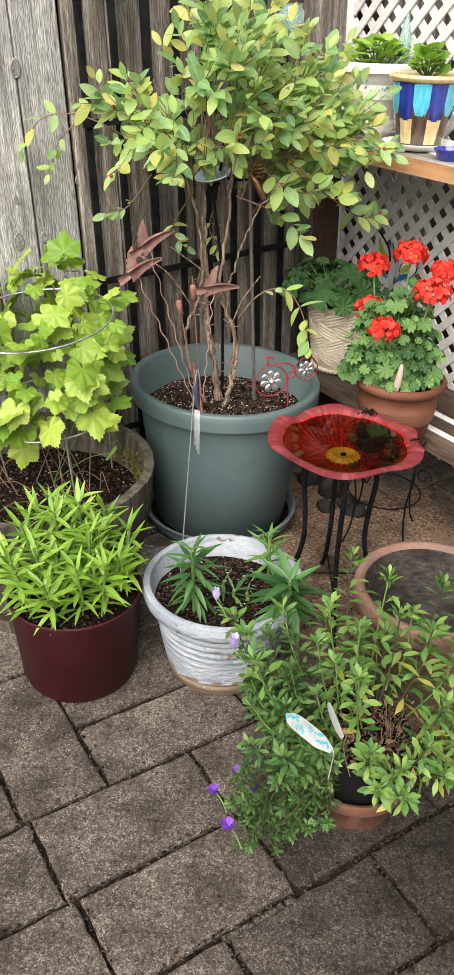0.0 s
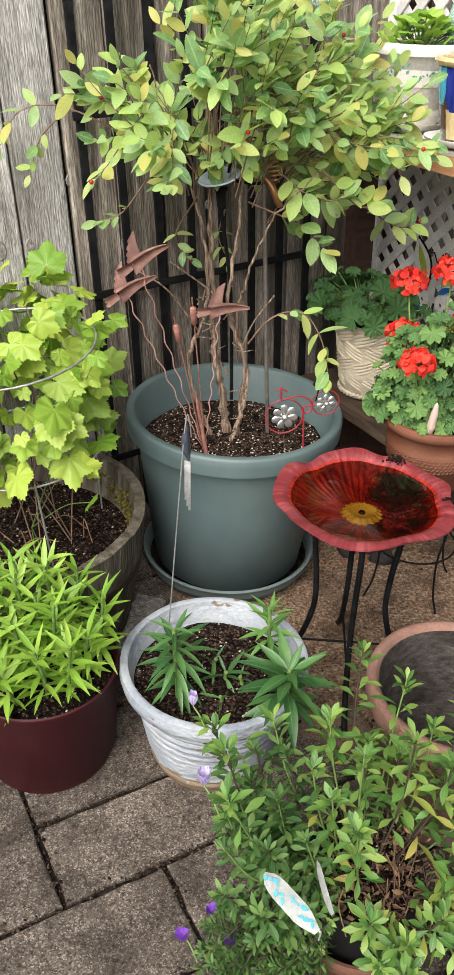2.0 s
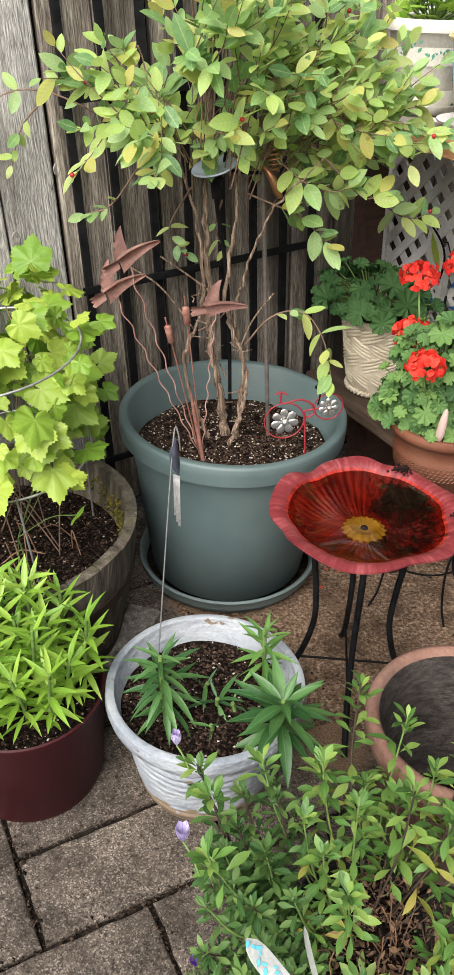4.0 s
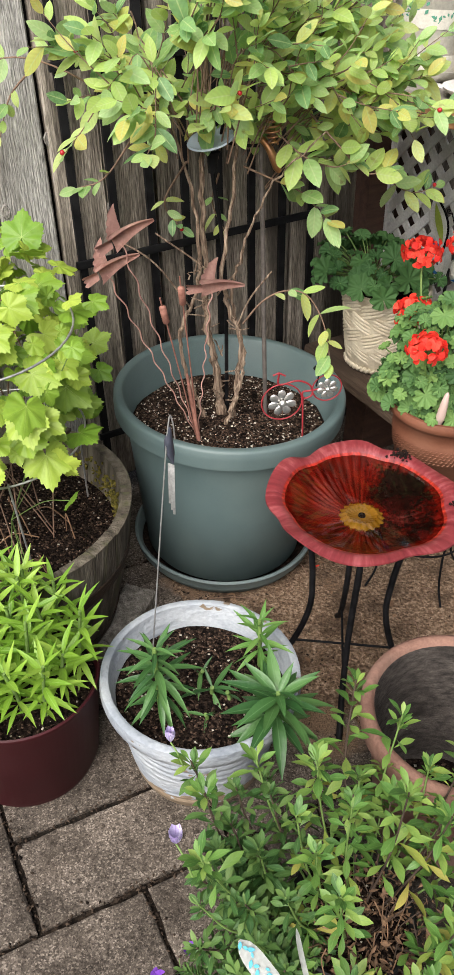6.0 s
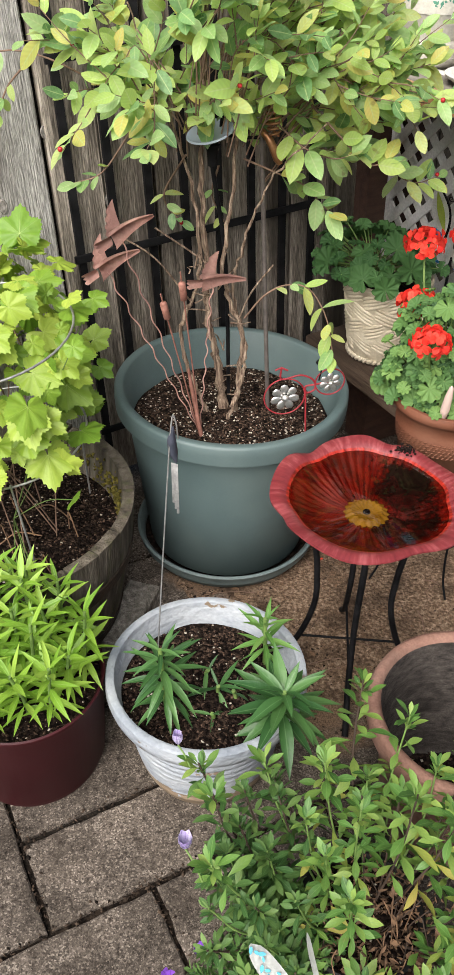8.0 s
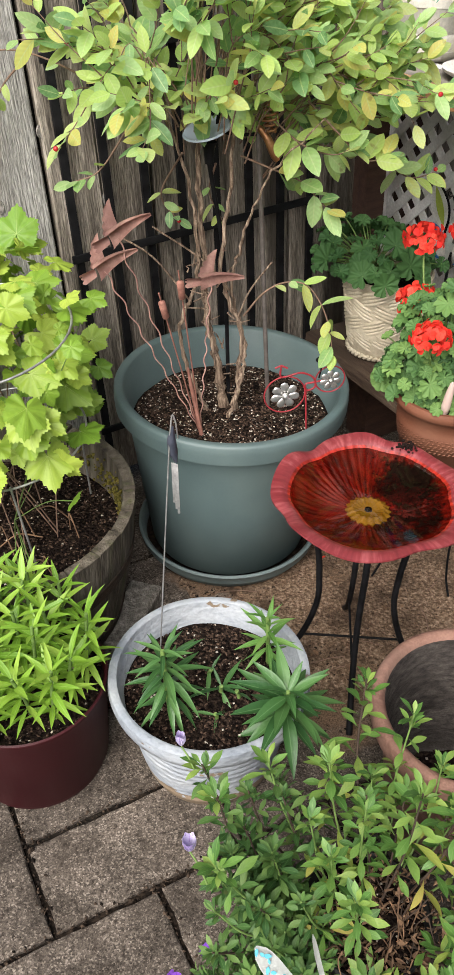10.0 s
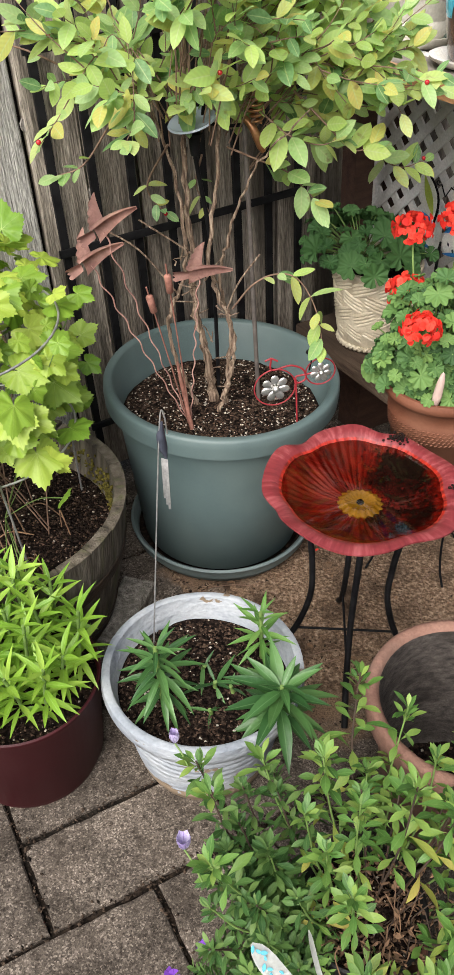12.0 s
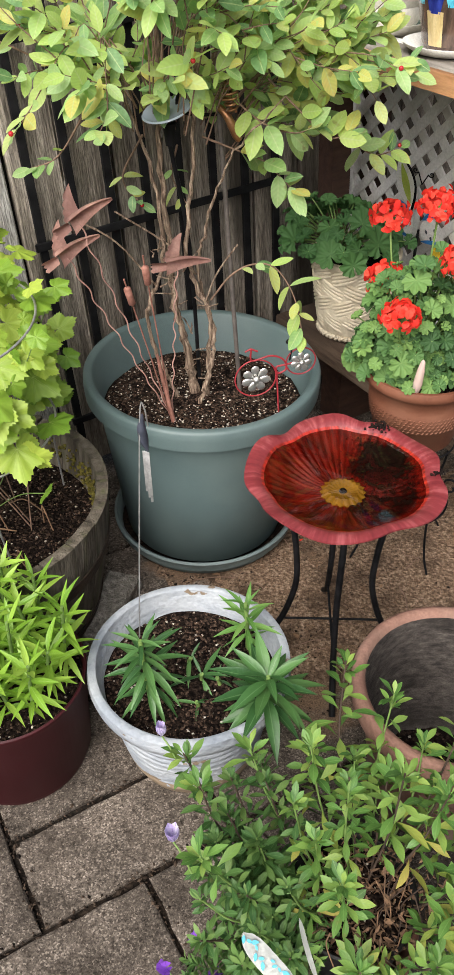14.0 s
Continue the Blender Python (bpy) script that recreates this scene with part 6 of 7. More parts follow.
FOOT = (-0.113, 1.936, 0.444)
bird_ornament((-0.247, 1.792, 1.002), 0.2, FOOT, "rusty sheet-metal winged ornament on a wavy wire stake", tilt=0.42)
bird_ornament((-0.281, 1.795, 0.929), 0.15, (-0.118, 1.941, 0.444), "rusty sheet-metal winged ornament on a wavy wire stake", tilt=0.4)
bird_ornament((-0.078, 1.95, 0.84), 0.1, (-0.108, 1.946, 0.445), "rusty sheet-metal winged ornament low among the stems")
for (x, y, z), f in (((-0.167, 1.83, 0.818), FOOT), ((-0.13, 1.849, 0.857), (-0.108, 1.943, 0.445))):
    c = thing("cattail_stake", f, "rusty metal cattail stake in the planter", "garden ornament", "rusty cattail stakes")
    d = Vector((x, y, z)) - Vector(f)
    part("stem", tube([(0, 0, -0.01), d * 0.5, d * 1.12], 0.0018, 6), M_RUSTWIRE, c)
    u = d.normalized()
    part("spike", tube([d - u * 0.025, d - u * 0.021, d + u * 0.021, d + u * 0.025], [0.004, 0.008, 0.008, 0.003], 10), M_RUSTWIRE, c)
spike = thing("metal_stake", (-0.116, 1.931, 0.438), "flat rusty metal stake foot in the soil", "garden ornament")
part("blade", tube([(0.015, -0.02, -0.005), (-0.012, 0.01, 0.12), (-0.02, 0.015, 0.17)], [0.006, 0.0055, 0.003], 6), M_RUSTWIRE, spike)

# hook pole with coiled copper ornament
pole = thing("garden_pole", (0.058, 2.056, 0.452), "dark metal garden pole with a coiled copper ornament", "garden pole", lean=LEAN)
part("rod", tube(curve_pts([(0, 0, -0.02), (0.004, 0.0, 0.2), (0.008, 0.02, 0.45), (0.012, 0.03, 0.69)], 5), 0.0058, 8), M_POLE, pole)
coil = [(0.04 + 0.018 * math.cos(t) * (1.1 - abs(t - 19) / 30), 0.02 + 0.018 * math.sin(t), 0.68 + 0.0017 * t) for t in [0.45 * k for k in range(84)]]
part("coil", tube(coil, 0.0026, 6), M_COPPER, pole, "copper wire coil")
part("arm", tube(curve_pts([(0.012, 0.03, 0.675), (-0.03, 0.02, 0.68), (-0.07, 0.0, 0.7), (-0.06, 0.0, 0.75)], 5), 0.004, 6), M_BLACK, pole)
part("tail", tube(curve_pts([(0.012, 0.03, 0.69), (0.03, 0.02, 0.67), (0.05, 0.02, 0.62)], 5), [0.006, 0.008, 0.008, 0.008, 0.008, 0.009, 0.009, 0.01, 0.01, 0.01, 0.006], 6), M_COPPER, pole)

# solar light with glass disc
lamp = thing("solar_light", (-0.055, 2.055, 0.44), "solar stake light with an iridescent glass disc", "solar light")
part("stake", tube(curve_pts([(0.01, 0.0, -0.02), (0.0, -0.02, 0.4), (-0.028, -0.055, 0.64)], 5), 0.005, 8), M_BLACK, lamp)
part("cup", lathe([(0.001, 0.01), (0.009, 0.01), (0.013, 0.045), (0.019, 0.055), (0.016, 0.057), (0.001, 0.057)], 24), M_BLACK, lamp, m=pose(-0.028, -0.055, 0.63))
part("disc", lathe([(0.001, -0.01), (0.044, 0.002), (0.053, 0.008), (0.05, 0.011), (0.034, 0.004), (0.001, 0.001)], 40), M_GLASS, lamp, "iridescent grey-blue glass disc", m=pose(-0.03, -0.055, 0.702, 12, -12, 0))

# small red wire bicycle with silver flowers
bike = thing("bicycle_ornament", (0.152, 1.91, 0.463), "small red wire bicycle ornament with silver flower wheels", "garden ornament", turn=0.25, lean=LEAN)


def ring(r, c, w=0.0018):
    return tube([(c[0] + r * math.cos(2 * math.pi * k / 28), c[1], c[2] + r * math.sin(2 * math.pi * k / 28)) for k in range(29)], w, 6)


for c, r, fr in (((-0.04, 0, 0.118), 0.05, 0.036), ((0.072, 0, 0.142), 0.036, 0.027)):
    wheel = part("wheel", ring(r, c), M_REDWIRE, bike)
    for k in range(7):
        pet = bmesh.new()
        bmesh.ops.create_uvsphere(pet, u_segments=10, v_segments=6, radius=1.0)
        for v in pet.verts:
            v.co = Vector((v.co.x * fr * 0.24 * (1.15 + 0.35 * v.co.y), fr * (0.6 + 0.4 * v.co.y), v.co.z * 0.003))
        part("flower_petal", pet, M_SILVER, wheel, "silver metal petal" if k == 0 else "", m=Matrix.Translation(Vector(c) + Vector((0, -0.004, 0))) @ Matrix.Rotation(radians(90), 4, "X") @ Matrix.Rotation(2 * math.pi * k / 7, 4, "Z"))
    hub = bmesh.new()
    bmesh.ops.create_icosphere(hub, subdivisions=2, radius=fr * 0.26)
    part("hub", hub, M_SILVER, wheel, m=Matrix.Translation(Vector(c) + Vector((0, -0.008, 0))))
part("frame", tube(curve_pts([(-0.045, 0, 0.2), (-0.045, 0, 0.168), (0.0, 0, 0.172), (0.03, 0, 0.155), (0.035, 0, 0.128), (0.015, 0, 0.12), (0.012, 0, 0.138), (0.03, 0, 0.14), (0.072, 0, 0.142)], 6), 0.0024, 6), M_REDWIRE, bike)
part("handlebar", tube([(-0.06, 0, 0.195), (-0.045, 0, 0.2), (-0.03, 0, 0.19)], 0.0024, 6), M_REDWIRE, bike)
part("stake", tube([(0.012, 0, 0.12), (0.01, 0, -0.02)], 0.0022, 6), M_REDWIRE, bike)
part("seat_post", tube([(0.045, 0, 0.15), (0.055, 0, 0.195)], 0.002, 6), M_BLACK, bike)
sd = bmesh.new()
bmesh.ops.create_uvsphere(sd, u_segments=14, v_segments=8, radius=0.017)
bmesh.ops.scale(sd, vec=(1.1, 0.6, 0.5), verts=sd.verts)
part("saddle", sd, M_BLACK, bike, m=Matrix.Translation((0.056, 0, 0.2)))

# wire stake with little chime plates in the white pot
chime = thing("chime_stake", (-0.133, 1.387, 0.239), "thin wire stake with hanging grey metal plates", "garden ornament")
top = Vector((-0.1, 1.471, 0.758)) - Vector((-0.133, 1.387, 0.239))
part("wire", tube(curve_pts([(0, 0, -0.02), top * 0.5, top, top + Vector((0.008, 0.005, 0.01)), top + Vector((0.012, 0.005, -0.03))], 5), 0.0016, 6), M_STEEL, chime)
part("emblem", tube([top + Vector((0.004, 0, 0.0)), top + Vector((0, 0, -0.03)), top + Vector((0.002, 0, -0.06)), top + Vector((0.008, 0, -0.085))], [0.002, 0.009, 0.01, 0.002], 6), M_INK, chime, "dark metal emblem")
for k, (dx, l) in enumerate(((0.004, 0.1), (0.0085, 0.115), (0.013, 0.125))):
    part("plate", box(0.0048, 0.0015, l, 0.0005), M_STEEL, chime, "pale grey metal plate" if k == 0 else "", m=Matrix.Translation(top + Vector((dx - 0.004, -0.002 * k, -0.085 - l))))

# plant label in the bush: a printed card and its folded half
label_tag = thing("plant_label", (0.2, 0.72, 0.2), "white plastic plant label with turquoise print", "plant label")


def card(length, width, tip):
    """A thin card along +y with a rounded far end."""
    bm = bmesh.new()
    rows = []
    for i in range(11):
        t = i / 10
        w = 0.5 * width * (min(1.0, math.sqrt(max(0.02, 1 - (1 - t * 3) ** 2))) if t < 1 / 3 else 1 - (1 - tip) * max(0.0, (t - 0.75) / 0.25))
        rows.append([bm.verts.new((s * w, length * t, 0.005 * math.sin(2.4 * t) * (1 - 0.4 * s * s))) for s in (-1, 0, 1)])
    for P, Q in zip(rows, rows[1:]):
        for k in (0, 1):
            bm.faces.new((P[k], P[k + 1], Q[k + 1], Q[k]))
    bmesh.ops.solidify(bm, geom=list(bm.faces), thickness=0.0008)
    return bm


foot = Vector((0.2, 0.72, 0.2))
a, b = Vector((0.121, 0.711, 0.402)), Vector((0.203, 0.636, 0.388))
lbl = part("card", card((b - a).length, 0.03, 0.35), M_TAG, label_tag, m=aim(a - foot, b - a, (-0.15, -0.45, 0.9)))
mark = mesh_of("print_mark", blade(0.015, 0.0075, 0.45, 0.0, 0.0, 4, 0.8), M_TURQ, False)
random.seed(90)
for k in range(15):
    t = 0.06 + 0.88 * k / 14
    piece("print_mark", mark, lbl, pose(rnd(-0.008, 0.006) * min(1, 4 * t), 0.108 * t - 0.003, 0.0062, 0, 0, rnd(-60, 60)) @ Matrix.Scale(rnd(0.5, 0.9), 4))
a, b = Vector((0.2, 0.728, 0.42)), Vector((0.226, 0.658, 0.4))
part("folded_half", card((b - a).length, 0.022, 0.6), M_TAG, label_tag, m=aim(a - foot, b - a, (-0.9, -0.4, 0.15)))
part("stem", tube([(0.006, -0.082, 0.187), (0.012, -0.06, 0.15), (0.02, 0.01, 0.0)], 0.0014, 5), M_TAG, label_tag)

# glass marker in the geranium pot
marker = thing("glass_marker", (0.472, 1.84, 0.556), "pale pink glass plant marker on a silver foot", "plant marker")
part("drop", lathe([(0.001, 0.025), (0.009, 0.03), (0.011, 0.05), (0.009, 0.085), (0.005, 0.11), (0.001, 0.115)], 16), M_CLEAR, marker, m=pose(0, 0, 0.0, 3, 4, 0))
part("foot", lathe([(0.001, 0), (0.011, 0.0), (0.012, 0.01), (0.006, 0.02), (0.009, 0.026), (0.001, 0.028)], 16), M_SILVER, marker)

# painted metal plate ornament behind the geranium
plate = thing("painted_metal_ornament", yard(1.945, 1.805, 0.391), "painted metal garden ornament in yellow, white and blue", "garden ornament", turn=TURN - radians(82))
plate.scale = (0.95, 1.0, 0.75)


def flat(name, outline, mat, y, label=""):
    bm = bmesh.new()
    vs = [bm.verts.new((x, y, z)) for x, z in outline]
    bm.faces.new(vs)
    bmesh.ops.solidify(bm, geom=list(bm.faces), thickness=0.003)
    bmesh.ops.recalc_face_normals(bm, faces=bm.faces)
    return part(name, bm, mat, plate, label, smooth=False)


def oval(cx, cz, rx, rz, lean=0.0, n=22):
    o = []
    for k in range(n):
        a = 2 * math.pi * k / n
        x, z = rx * math.cos(a), rz * math.sin(a)
        o.append((cx + x * math.cos(lean) - z * math.sin(lean), cz + x * math.sin(lean) + z * math.cos(lean)))
    return o


def leaf_shape(x0, z0, x1, z1, wide, n=12):
    """A pointed wing outline between two tips."""
    d = Vector((x1 - x0, z1 - z0))
    side = Vector((-d.y, d.x)).normalized() * wide
    up = [(x0 + d.x * k / n + side.x * math.sin(math.pi * k / n), z0 + d.y * k / n + side.y * math.sin(math.pi * k / n)) for k in range(n + 1)]
    down = [(x0 + d.x * k / n - side.x * math.sin(math.pi * k / n), z0 + d.y * k / n - side.y * math.sin(math.pi * k / n)) for k in range(n - 1, 0, -1)]
    return up + down


for sx in (-1, 1):
    flat("wing_border", leaf_shape(sx * 0.03, 0.42, sx * 0.1, 0.63 - 0.09 * (sx > 0), 0.038), M_BLACK, 0.004)
    flat("upper_wing", leaf_shape(sx * 0.035, 0.43, sx * 0.098, 0.62 - 0.09 * (sx > 0), 0.034), M_WHITE, 0.0)
    flat("wing_edge", leaf_shape(sx * 0.032, 0.45, sx * 0.085, 0.6 - 0.09 * (sx > 0), 0.014), M_LIMEPAINT, -0.006)
    flat("blue_patch", leaf_shape(sx * 0.02, 0.41, sx * 0.075, 0.46, 0.012), M_BLUEPAINT, -0.007)
    flat("lower_wing", oval(sx * 0.055, 0.37, 0.045, 0.05, 0.3 * sx), M_WHITE, 0.001)
    flat("blue_border", leaf_shape(sx * 0.02, 0.325, sx * 0.1, 0.345, 0.008), M_BLUEPAINT, -0.004)
    for x, z in ((0.04, 0.37), (0.07, 0.385), (0.06, 0.35)):
        flat("dark_spot", oval(sx * x, z, 0.004, 0.008, 0.3, 10), M_INK, -0.005)
flat("tail", oval(0.1, 0.3, 0.03, 0.035, 0.0), M_YELPAINT, -0.002)
flat("body", oval(0.0, 0.42, 0.012, 0.09, 0.0), M_TAG, -0.009)
part("support", tube([(0, 0.006, 0.0), (0, 0.006, 0.36)], 0.005, 6), M_BLACK, plate)
for s in (-1, 1):
    sc = [(s * (0.03 + 0.016 * math.cos(t) * (1 - t / 12)), -0.004, 0.585 + 0.016 * math.sin(t) * (1 - t / 12)) for t in [3.4 + 0.5 * i for i in range(15)]]
    part("curl", tube([(0, -0.004, 0.54)] + sc, 0.002, 6), M_BLACK, plate)


# ---- shelf pots ----
def shelf_pots():
    p = thing("cream_pot", on_shelf(1.837, 1.898), "cream glazed pot with a painted green garland on a saucer", "pot")
    part("saucer", lathe([(0.001, 0), (0.085, 0), (0.108, 0.02), (0.11, 0.026), (0.104, 0.026), (0.08, 0.01), (0.001, 0.008)], 48), M_CREAM, p)
    part("body", lathe([(0.001, 0.012), (0.07, 0.012), (0.082, 0.03), (0.086, 0.055), (0.083, 0.06), (0.088, 0.07), (0.11, 0.19), (0.122, 0.197), (0.125, 0.22), (0.12, 0.226), (0.112, 0.222), (0.1, 0.12), (0.001, 0.11)], 56), M_CREAM, p)
    random.seed(97)
    gm = mesh_of("garland_leaf", blade(0.014, 0.008, 0.5, 0.0, 0.0, 2), M_GREENDEC)
    for k in range(90):
        a = 2 * math.pi * k / 90
        z = 0.155 + 0.014 * math.sin(5 * a) + rnd(-0.01, 0.01)
        r = 0.088 + 0.022 * (z - 0.07) / 0.12 + 0.0015
        n = Vector((math.cos(a), math.sin(a), -0.18))
        piece("garland_leaf", gm, p, aim(n.normalized() * 0 + Vector((r * math.cos(a), r * math.sin(a), z)), n.cross(jitter(1)), n, rnd(0.7, 1.2)))
    soil(p, 0.108, 0.2, 0.004, 60, 0.1, 30)
    q = thing("blue_glazed_pot", on_shelf(1.812, 1.637), "blue, turquoise and brown drip-glazed pot on a white saucer", "pot")
    part("saucer", lathe([(0.001, 0), (0.09, 0), (0.115, 0.014), (0.117, 0.02), (0.11, 0.02), (0.085, 0.008), (0.001, 0.006)], 48), M_WHITE, q)
    part("body", lathe([(0.001, 0.009), (0.066, 0.009), (0.07, 0.015), (0.092, 0.12), (0.1, 0.19), (0.094, 0.2), (0.088, 0.12), (0.001, 0.11)], 56), M_BROWNGL, q)
    part("rim", lathe([(0.1, 0.188), (0.112, 0.194), (0.115, 0.202), (0.11, 0.21), (0.098, 0.21), (0.093, 0.202), (0.095, 0.19)], 56), M_YELGL, q, "straw-coloured glazed rim")
    for k in range(12):
        a0 = 2 * math.pi * k / 12
        lo = 0.085 if k % 2 else 0.1
        for mat, za, zb, nm in ((M_BLUEGL if k % 2 else M_CYANGL, lo, 0.188, "glaze_drip"), (M_YELGL if k % 2 else M_BROWNGL, 0.018, lo + 0.005, "glaze_foot")):
            bm = bmesh.new()
            rows = []
            for i in range(7):
                z = za + (zb - za) * i / 6
                r = np.interp(z, [0.015, 0.12, 0.19], [0.07, 0.092, 0.1]) + 0.0018
                w = 0.98 if nm == "glaze_foot" or i > 1 else 0.6 + 0.19 * i
                rows.append([bm.verts.new((r * math.cos(a0 + 0.5236 * (0.5 + w * (t - 0.5))), r * math.sin(a0 + 0.5236 * (0.5 + w * (t - 0.5))), z)) for t in (0, 0.25, 0.5, 0.75, 1)])
            for A, B in zip(rows, rows[1:]):
                for j in range(4):
                    bm.faces.new((A[j], A[j + 1], B[j + 1], B[j]))
            part(nm, bm, mat, q)
    soil(q, 0.09, 0.19, 0.004, 60, 0.1, 31)
    random.seed(98)
    for at, n, r, nm, mesh in ((on_shelf(1.837, 1.898, 0.2), 34, 0.1, "leafy_seedling", mesh_of("leaf", hop_leaf(0.034), L_LIME)), (on_shelf(1.812, 1.637, 0.19), 30, 0.055, "small_geranium", mesh_of("leaf", round_leaf(0.026, 7, 0.16, 0.05, 0.12, 0.2, 3), L_LIME))):
        t = thing(nm, at, "young bright green leafy plant on the shelf", "plant")
        ps = []
        for k in range(n):
            a = 2.4 * k
            f = (k + 0.5) / n
            c = Vector((r * math.sqrt(f) * math.cos(a), r * math.sqrt(f) * math.sin(a), 0.02 + 0.06 * (1 - f) + rnd(0, 0.02)))
            part("stem", tube([c * 0.1, c], 0.0018, 5), M_STEMG, t)
            ps.append(aim(c, Vector((math.cos(a), math.sin(a), rnd(0.0, 0.8))), Vector((0, -0.4, 1)) + jitter(0.3), rnd(0.7, 1.1)))
        foliage(t, "leaf", [mesh], ps)
    # white dish and blue thing further along
    d = thing("blue_dish", on_shelf(1.741, 1.441), "small blue glazed dish on the shelf", "dish")
    part("bowl", lathe([(0.001, 0), (0.03, 0), (0.045, 0.03), (0.043, 0.032), (0.028, 0.006), (0.001, 0.005)], 32), M_BLUEGL, d)
    g = thing("glass_figurine", on_shelf(1.902, 1.843), "small pale green glass cone figurine on the shelf", "figurine")
    part("cone", lathe([(0.001, 0.0), (0.02, 0.0), (0.022, 0.02), (0.018, 0.27), (0.02, 0.29), (0.004, 0.36), (0.001, 0.362)], 20), M_BOTTLE, g)
    j = thing("hanging_jar", (0.125, 2.406, 1.484), "small glass jar lantern hanging on the fence", "jar")
    part("glass", lathe([(0.001, 0), (0.03, 0), (0.036, 0.008), (0.038, 0.06), (0.03, 0.07), (0.031, 0.082), (0.027, 0.082), (0.026, 0.07), (0.034, 0.058), (0.032, 0.01), (0.001, 0.006)], 28), M_BOTTLE, j)
    part("lid", lathe([(0.001, 0.083), (0.034, 0.083), (0.034, 0.098), (0.001, 0.1)], 28), M_HOOP, j)
    part("hanger", tube(curve_pts([(-0.03, 0, 0.095), (0, 0.02, 0.15), (0.03, 0, 0.095)], 6), 0.0016, 6), M_BLACK, j)


shelf_pots()


def moss():
    random.seed(151)
    bm = bmesh.new()
    for _ in range(170):
        a, z = radians(random.gauss(32, 13)), 0.335 + random.gauss(0.0, 0.022)
        r = 0.312 + 0.1 * (z - 0.335) - rnd(0, 0.006)
        c = Vector((-0.576 + r * math.cos(a), 1.639 + r * math.sin(a), min(z, 0.385)))
        bmesh.ops.create_icosphere(bm, subdivisions=1, radius=rnd(0.002, 0.006), matrix=Matrix.Translation(c))
    for v in bm.verts:
        v.co += Vector((rnd(-1, 1), rnd(-1, 1), rnd(-1, 1))) * 0.0015
    tagged(new("moss", mesh_of("moss", bm, M_MOSS)), "olive moss growing inside the barrel rim", "moss", kind="stuff")


moss()

# ---- stones and litter ----
def rock(name, at, size, mat, label, seed, turn=0.0):
    bm = bmesh.new()
    bmesh.ops.create_icosphere(bm, subdivisions=3, radius=1.0)
    for v in bm.verts:
        k = 1 + 0.25 * noise.noise(v.co * 1.3 + Vector((seed, 0, 0))) + 0.1 * noise.noise(v.co * 4 + Vector((0, seed, 0)))
        v.co = Vector((v.co.x * size[0], v.co.y * size[1], max(-0.55, v.co.z) * size[2])) * k
    lo = min(v.co.z for v in bm.verts)
    ob = new(name, mesh_of(name, bm, mat))
    ob.matrix_basis = Matrix.Translation(Vector(at) - Vector((0, 0, lo))) @ Matrix.Rotation(turn, 4, "Z")
    return tagged(ob, label, "stone")


for k, (x, y, s) in enumerate(((0.36, 2.2, 0.045), (0.41, 2.13, 0.04), (0.36, 2.27, 0.06), (0.44, 2.07, 0.04), (0.29, 2.3, 0.055), (0.33, 2.1, 0.035))):
    rock("garden_stone", (x, y, -0.012), (s, s * 0.75, s * (1.2 if k == 0 else 0.9)), M_DARKSTONE, "dark rough stone behind the large planter", k * 3.1, k)
bm = box(0.09, 0.23, 0.062, 0.01)
bmesh.ops.subdivide_edges(bm, edges=bm.edges, cuts=5, use_grid_fill=True)
for v in bm.verts:
    v.co += Vector((0.006, 0.006, 0.004)) * noise.noise(v.co * 26)
slab = new("kerb_stone", mesh_of("kerb_stone", bm, M_STONE, False))
slab.matrix_basis = pose(-0.265, 1.64, 0.0, 0, 0, -14)
tagged(slab, "rough grey kerb stone beside the barrel", "stone")

random.seed(111)
dry_leaf = mesh_of("fallen_leaf", blade(0.028, 0.014, 0.45, 0.4, 0.2, 3), M_DRY)
for k in range(90):
    x, y = rnd(-0.05, 0.8), rnd(1.38, 2.05)
    o = new("fallen_leaf", dry_leaf)
    o.matrix_basis = aim((x, y, 0.004), (rnd(-1, 1), rnd(-1, 1), 0.05), (0, 0, 1), rnd(0.25, 0.9))
    tagged(o, "small dry brown fallen leaf", "leaf", "fallen leaves on the pavers")
for k in range(16):
    x, y = rnd(-0.1, 0.7), rnd(1.4, 1.95)
    d = Vector((rnd(-1, 1), rnd(-1, 1), 0)).normalized() * rnd(0.02, 0.06)
    o = new("fallen_twig", mesh_of("fallen_twig", tube(curve_pts([-d, d.yzx * 0.1 * 0 + Vector((0.004, 0.004, 0.003)), d], 3), 0.0014, 5), M_TWIG))
    o.matrix_basis = Matrix.Translation((x, y, 0.004))
    tagged(o, "thin dry fallen twig", "twig", "fallen twigs on the pavers")
petal = mesh_of("fallen_petal", blade(0.01, 0.008, 0.6, 0.2, 0.2, 4, 0.7), L_PETAL)
for k in range(9):
    o = new("fallen_petal", petal)
    o.matrix_basis = aim((0.31 + rnd(-0.1, 0.12), 2.04 + rnd(-0.12, 0.1), 0.008), (rnd(-1, 1), rnd(-1, 1), 0.05), (0, 0, 1), rnd(0.7, 1.1))
    tagged(o, "fallen scarlet geranium petal", "petal", "fallen petals on the ground")
slip = new("plant_label", mesh_of("plant_label", box(0.05, 0.014, 0.0015), M_TAG))
slip.matrix_basis = pose(0.405, 2.365, 0.3905, 0, 0, -50)
